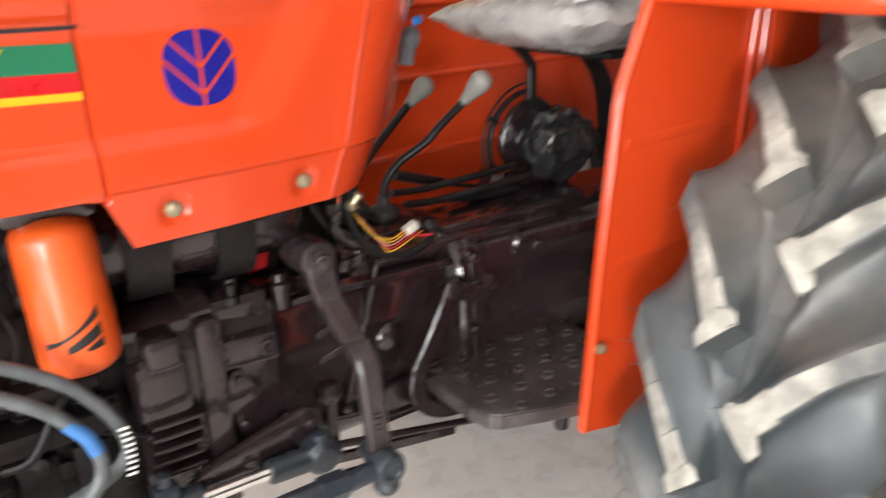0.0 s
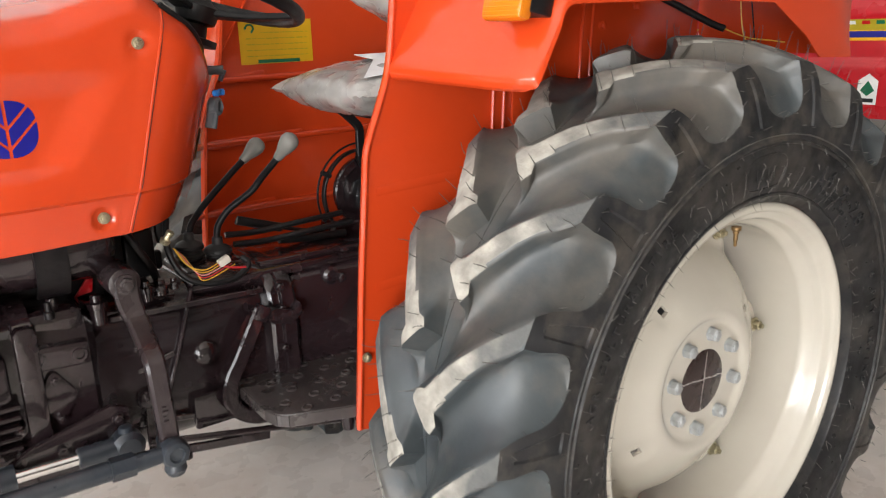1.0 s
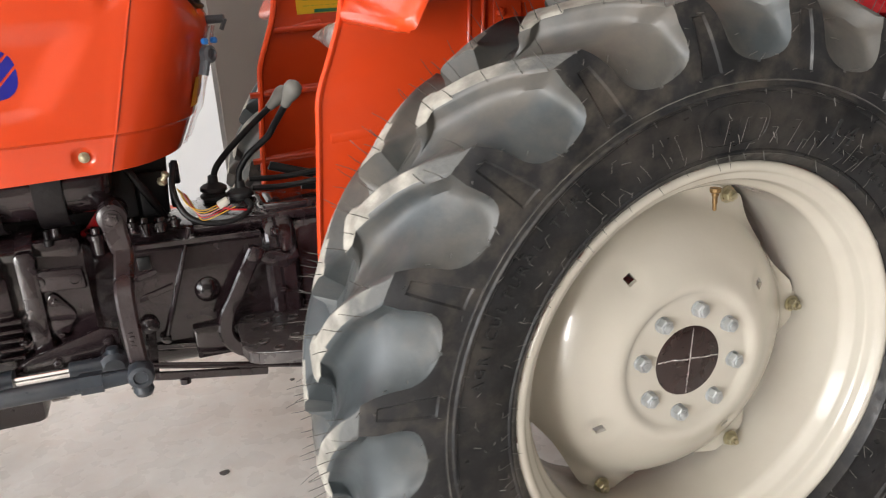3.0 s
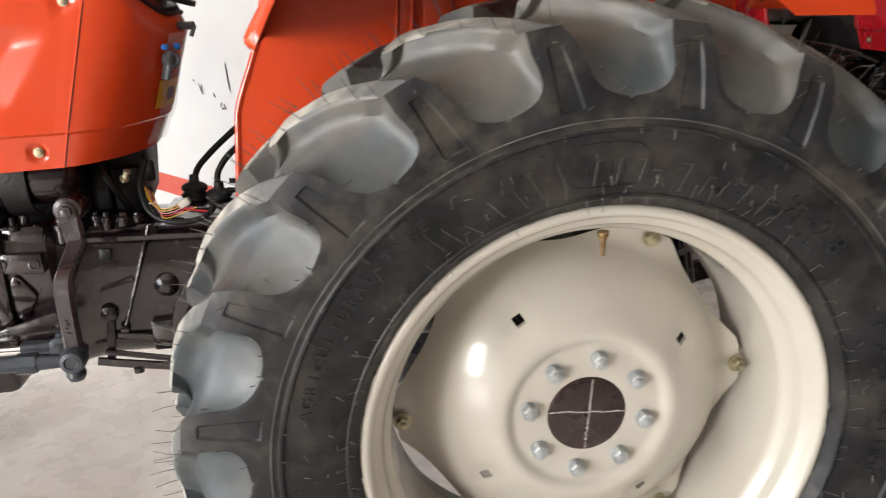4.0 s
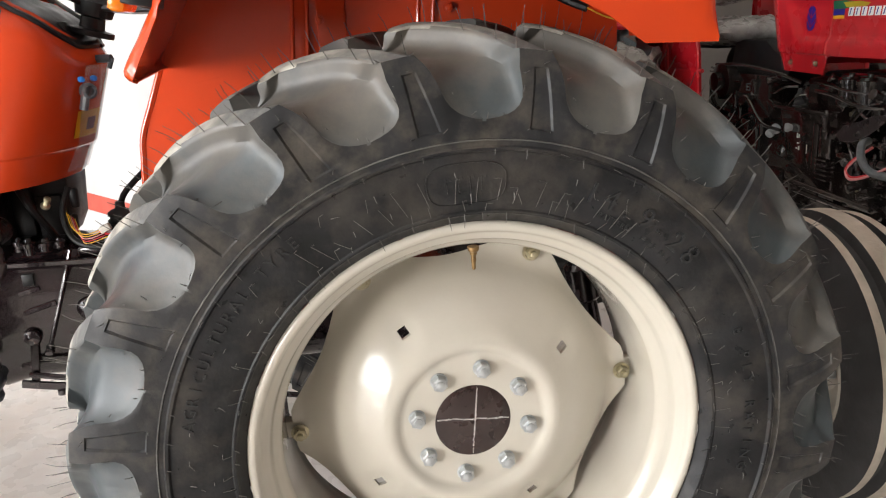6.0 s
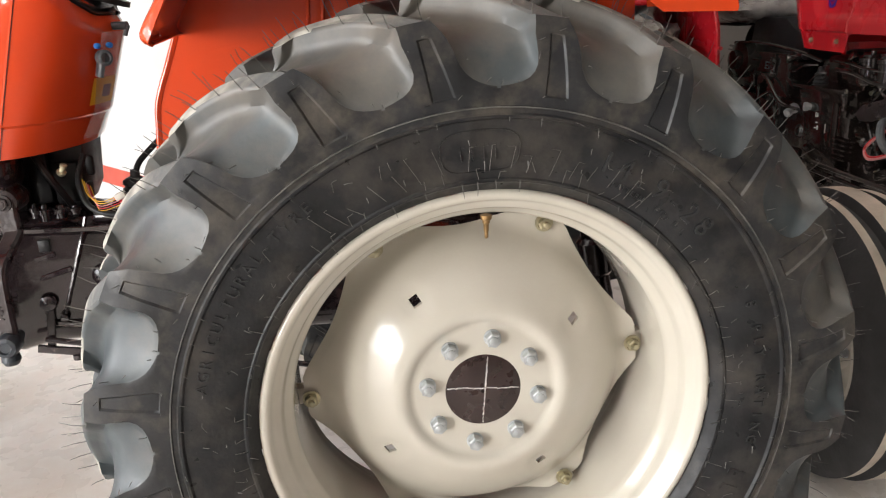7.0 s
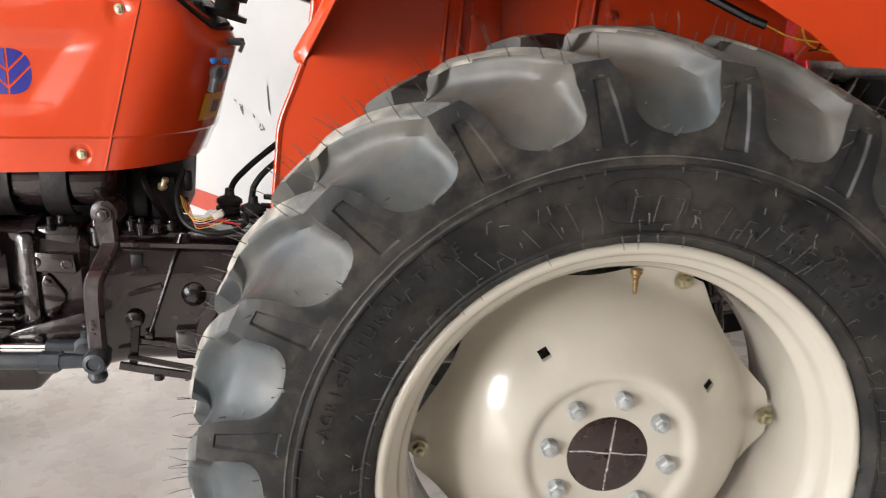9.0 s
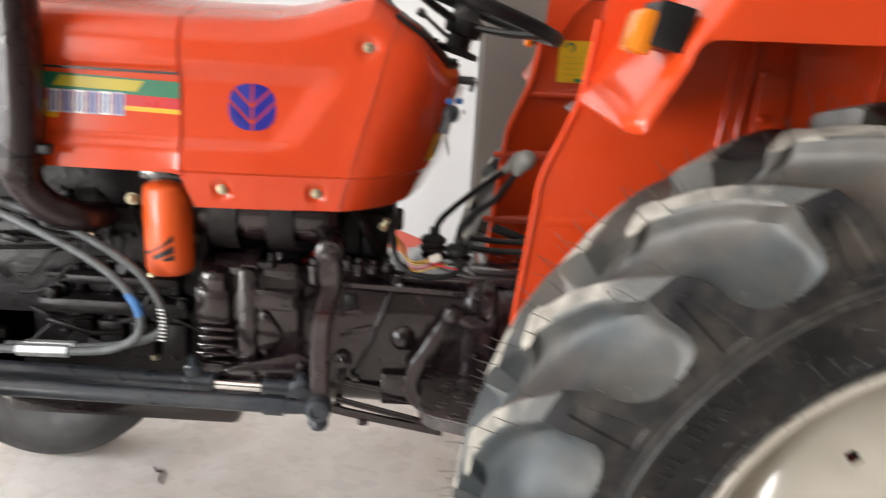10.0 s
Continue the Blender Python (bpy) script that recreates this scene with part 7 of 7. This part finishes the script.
def cover_wires(root):
    for k, (m, pts) in enumerate(((BLACK, [(0.10, 0.30, 1.44), (0.18, 0.26, 1.40), (0.25, 0.22, 1.36), (0.28, 0.2, 1.345)]), (WIRE_Y, [(0.28, 0.2, 1.345), (0.31, 0.16, 1.325), (0.36, 0.14, 1.318), (0.41, 0.13, 1.312)]), (WIRE_Y, [(0.335, 0.2, 1.46), (0.338, 0.2, 1.39), (0.35, 0.19, 1.32), (0.40, 0.17, 1.30)]), (BLACK, [(0.36, 0.2, 1.47), (0.385, 0.2, 1.38), (0.37, 0.18, 1.315), (0.345, 0.17, 1.305)]))):
        bm = bmesh.new()
        tube(bm, pts, 0.008 if k == 0 else 0.0015, 8, 6)
        part("loose_wire", bm, m, root, "loose wire under the fender cover")


# the orange tractor
ORIGIN = Vector((0, MID, 0))
orange = thing("tractor", ORIGIN, "new orange farm tractor with cream rear wheels and dark engine", "tractor")
rear_wheel_parts(orange, True)
rear_wheel_parts(orange, False, True)
rear_axle_parts(orange, ENGINE)
fender_parts(orange, ORANGE)
fender_parts(orange, ORANGE, True, True)
hood, _ = hood_part(orange, ORANGE, "glossy orange hood side panels and rear cowl")
leaf_badge(hood, -1.109, 1.226, 0.090, 0.090, left_y)
# striped decal with part of the lettering
for name, poly, m in (("green_stripe", [(-1.52, 1.273), (-1.247, 1.266), (-1.247, 1.235), (-1.52, 1.242)], GREEN), ("red_stripe", [(-1.40, 1.2385), (-1.247, 1.235), (-1.247, 1.2135), (-1.40, 1.217)], REDPRINT), ("yellow_stripe", [(-1.52, 1.220), (-1.247, 1.2135), (-1.247, 1.2045), (-1.52, 1.211)], AMBERPRINT), ("olive_panel", [(-1.475, 1.268), (-1.315, 1.2645), (-1.33, 1.2435), (-1.492, 1.2475)], OLIVE), ("amber_mark", [(-1.52, 1.212), (-1.475, 1.211), (-1.485, 1.186), (-1.52, 1.186)], AMBERPRINT)):
    bm = bmesh.new()
    decal(bm, poly, left_y, 0.0010 if "panel" not in name and "mark" not in name else 0.0016)
    bmesh.ops.recalc_face_normals(bm, faces=bm.faces)
    part(name, bm, m, hood, "printed decal stripe")
for k in range(6):
    bm = bmesh.new()
    x = -1.502 + 0.0250 * k
    decal(bm, [(x, 1.1965), (x + 0.0225, 1.1960), (x + 0.0245, 1.2405), (x + 0.002, 1.2410)], left_y, 0.0022)
    part("letter_block", bm, GREYPRINT if k % 2 else WHITEPRINT, hood, "outlined pale letter shape")
    for dx in (0.003, 0.0135):
        bm = bmesh.new()
        decal(bm, [(x + dx, 1.200), (x + dx + 0.005, 1.200), (x + dx + 0.0068, 1.237), (x + dx + 0.0018, 1.237)], left_y, 0.0028)
        part("letter_stroke", bm, BLUE, hood, "blue letter stroke")
engine_parts(orange, ENGINE)
cover_wires(orange)
controls(orange)
dashboard(orange)
seat_parts(orange, True)
bm = bmesh.new()
pillow(bm, (0.555, 0.80, 1.16), (0.20, 0.30, 0.20))
part("plastic_wrapping", bm, PLASTIC, orange, "crumpled grey plastic wrapping behind the seat", 60)
bm = bmesh.new()
bar(bm, [(0.20, 0.80, 0.80), (0.45, 0.80, 0.90), (0.62, 0.80, 1.02)], 0.08, 0.04, (0, 1, 0), 4)
part("lift_arm", bm, ENGINE, orange, "dark lift arm under plastic wrapping")
front_axle_parts(orange, ENGINE, -1.95, 0.45)
front_wheel_parts(orange, -1.95, 1.33, 1)
front_wheel_parts(orange, -1.95, 0.23, -1)

# the red tractor of the same make
RED_AT = Vector((2.69, 2.69, 0))
red = thing("tractor", Vector((-MID, 0, 0)) + RED_AT, "new red farm tractor with dark engine and cream wheels", "tractor", "", 90.0)
hood2, _ = hood_part(red, RED, "glossy red hood side panels and rear cowl")
hood2.location.z = 0.055
fender_parts(red, RED, True)
fender_parts(red, RED, False)
rear_wheel_parts(red, False, True)
rear_wheel_parts(red, False, False)
rear_axle_parts(red, ENGINE_RED)
engine_parts(red, ENGINE_RED, True)
right_side_parts(red, ENGINE_RED)
dashboard(red)
seat_parts(red)
front_axle_parts(red, ENGINE_RED, -2.097, 0.70)
front_wheel_parts(red, -2.097, 1.59, 1, R=0.40, width=0.21, steer=-2.8, wide=1.09)
front_wheel_parts(red, -2.097, -0.03, -1, R=0.40, width=0.21, steer=-2.8, wide=1.09)
leaf_badge(hood2, -1.109, 1.226, 0.060, 0.090, right_y)
for name, poly, m in (("green_stripe", [(-1.247, 1.285), (-1.75, 1.290), (-1.75, 1.262), (-1.247, 1.257)], GREEN), ("blue_stripe", [(-1.247, 1.2568), (-1.75, 1.2618), (-1.75, 1.240), (-1.247, 1.235)], BLUE), ("amber_stripe", [(-1.247, 1.2348), (-1.75, 1.2398), (-1.75, 1.228), (-1.247, 1.223)], AMBERPRINT), ("amber_panel", [(-1.30, 1.280), (-1.75, 1.286), (-1.75, 1.268), (-1.315, 1.262)], OLIVE),
                      ("beige_stripe", [(-2.03, 1.30), (-2.44, 1.30), (-2.44, 1.262), (-2.03, 1.262)], OLIVE), ("orange_stripe", [(-2.03, 1.2618), (-2.44, 1.2618), (-2.44, 1.225), (-2.03, 1.225)], AMBERPRINT), ("blue_wedge", [(-2.05, 1.258), (-2.24, 1.258), (-2.22, 1.236), (-2.05, 1.236)], BLUE)):
    bm = bmesh.new()
    decal(bm, poly, right_y, 0.0016 if "panel" in name or "wedge" in name else 0.0010)
    bmesh.ops.recalc_face_normals(bm, faces=bm.faces)
    part(name, bm, m, hood2, "printed decal stripe")
for k in range(10):
    x = -1.33 - 0.034 * k
    bm = bmesh.new()
    decal(bm, [(x, 1.232), (x - 0.027, 1.232), (x - 0.030, 1.262), (x - 0.003, 1.262)], right_y, 0.0022)
    part("letter_block", bm, WHITEPRINT, hood2, "outlined pale letter shape")
    bm = bmesh.new()
    decal(bm, [(x - 0.007, 1.235), (x - 0.012, 1.235), (x - 0.018, 1.259), (x - 0.012, 1.259)], right_y, 0.0028)
    part("letter_stroke", bm, BLUE, hood2, "blue letter stroke")
for k in range(7):
    x = -2.06 - 0.05 * k
    bm = bmesh.new()
    decal(bm, [(x, 1.268), (x - 0.036, 1.268), (x - 0.030, 1.295), (x - 0.004, 1.295)], right_y, 0.0022)
    part("letter_block", bm, (WHITEPRINT, REDPRINT, GREEN)[k % 3], hood2, "outlined pale letter shape")
bm = bmesh.new()
decal(bm, [(-2.13, 1.085), (-2.165, 1.11), (-2.20, 1.085), (-2.20, 1.0), (-2.13, 1.0)], right_y, 0.0014)
st = part("white_sticker", bm, WHITEPRINT, hood2, "small white sticker with a green mark")
bm = bmesh.new()
decal(bm, [(-2.14, 1.05), (-2.165, 1.085), (-2.19, 1.05), (-2.165, 1.03)], right_y, 0.0020)
part("sticker_mark", bm, GREEN, hood2)
bm = bmesh.new()
decal(bm, [(-2.14, 1.008), (-2.19, 1.008), (-2.19, 1.022), (-2.14, 1.022)], right_y, 0.0020)
part("sticker_bar", bm, BLACKPRINT, hood2)
ORIGIN = Vector((0, 0, 0))

# ---- small things on the floor ----
rnd = random.Random(8)
bm = bmesh.new()
tube(bm, [(-1.60, 1.22, 0.004), (-1.58, 1.19, 0.008), (-1.57, 1.20, 0.004), (-1.56, 1.15, 0.004), (-1.545, 1.13, 0.005)], 0.0035, 6, 5)
tagged(part("twine_scrap", bm, SCUFF), "short dark scrap of twine lying on the floor", "litter")
for k, (x, y, s_) in enumerate(((-0.832, 1.046, 0.020), (-1.10, 1.75, 0.012), (-0.55, 1.55, 0.010), (-1.35, 2.0, 0.012), (-1.75, 0.95, 0.010), (0.25, 1.2, 0.012))):
    bm = bmesh.new()
    pts = [(math.cos(a) * s_ * rnd.uniform(0.5, 1.2), math.sin(a) * s_ * rnd.uniform(0.4, 0.9)) for a in np.linspace(0, 5.6, 9)]
    prism(bm, [(x + a, y + b) for a, b in pts], 0.0, 0.003, "z", 0)
    tagged(part("dirt_clod", bm, SCUFF), "small brown flake of dirt on the floor", "dirt", "dirt on the floor")
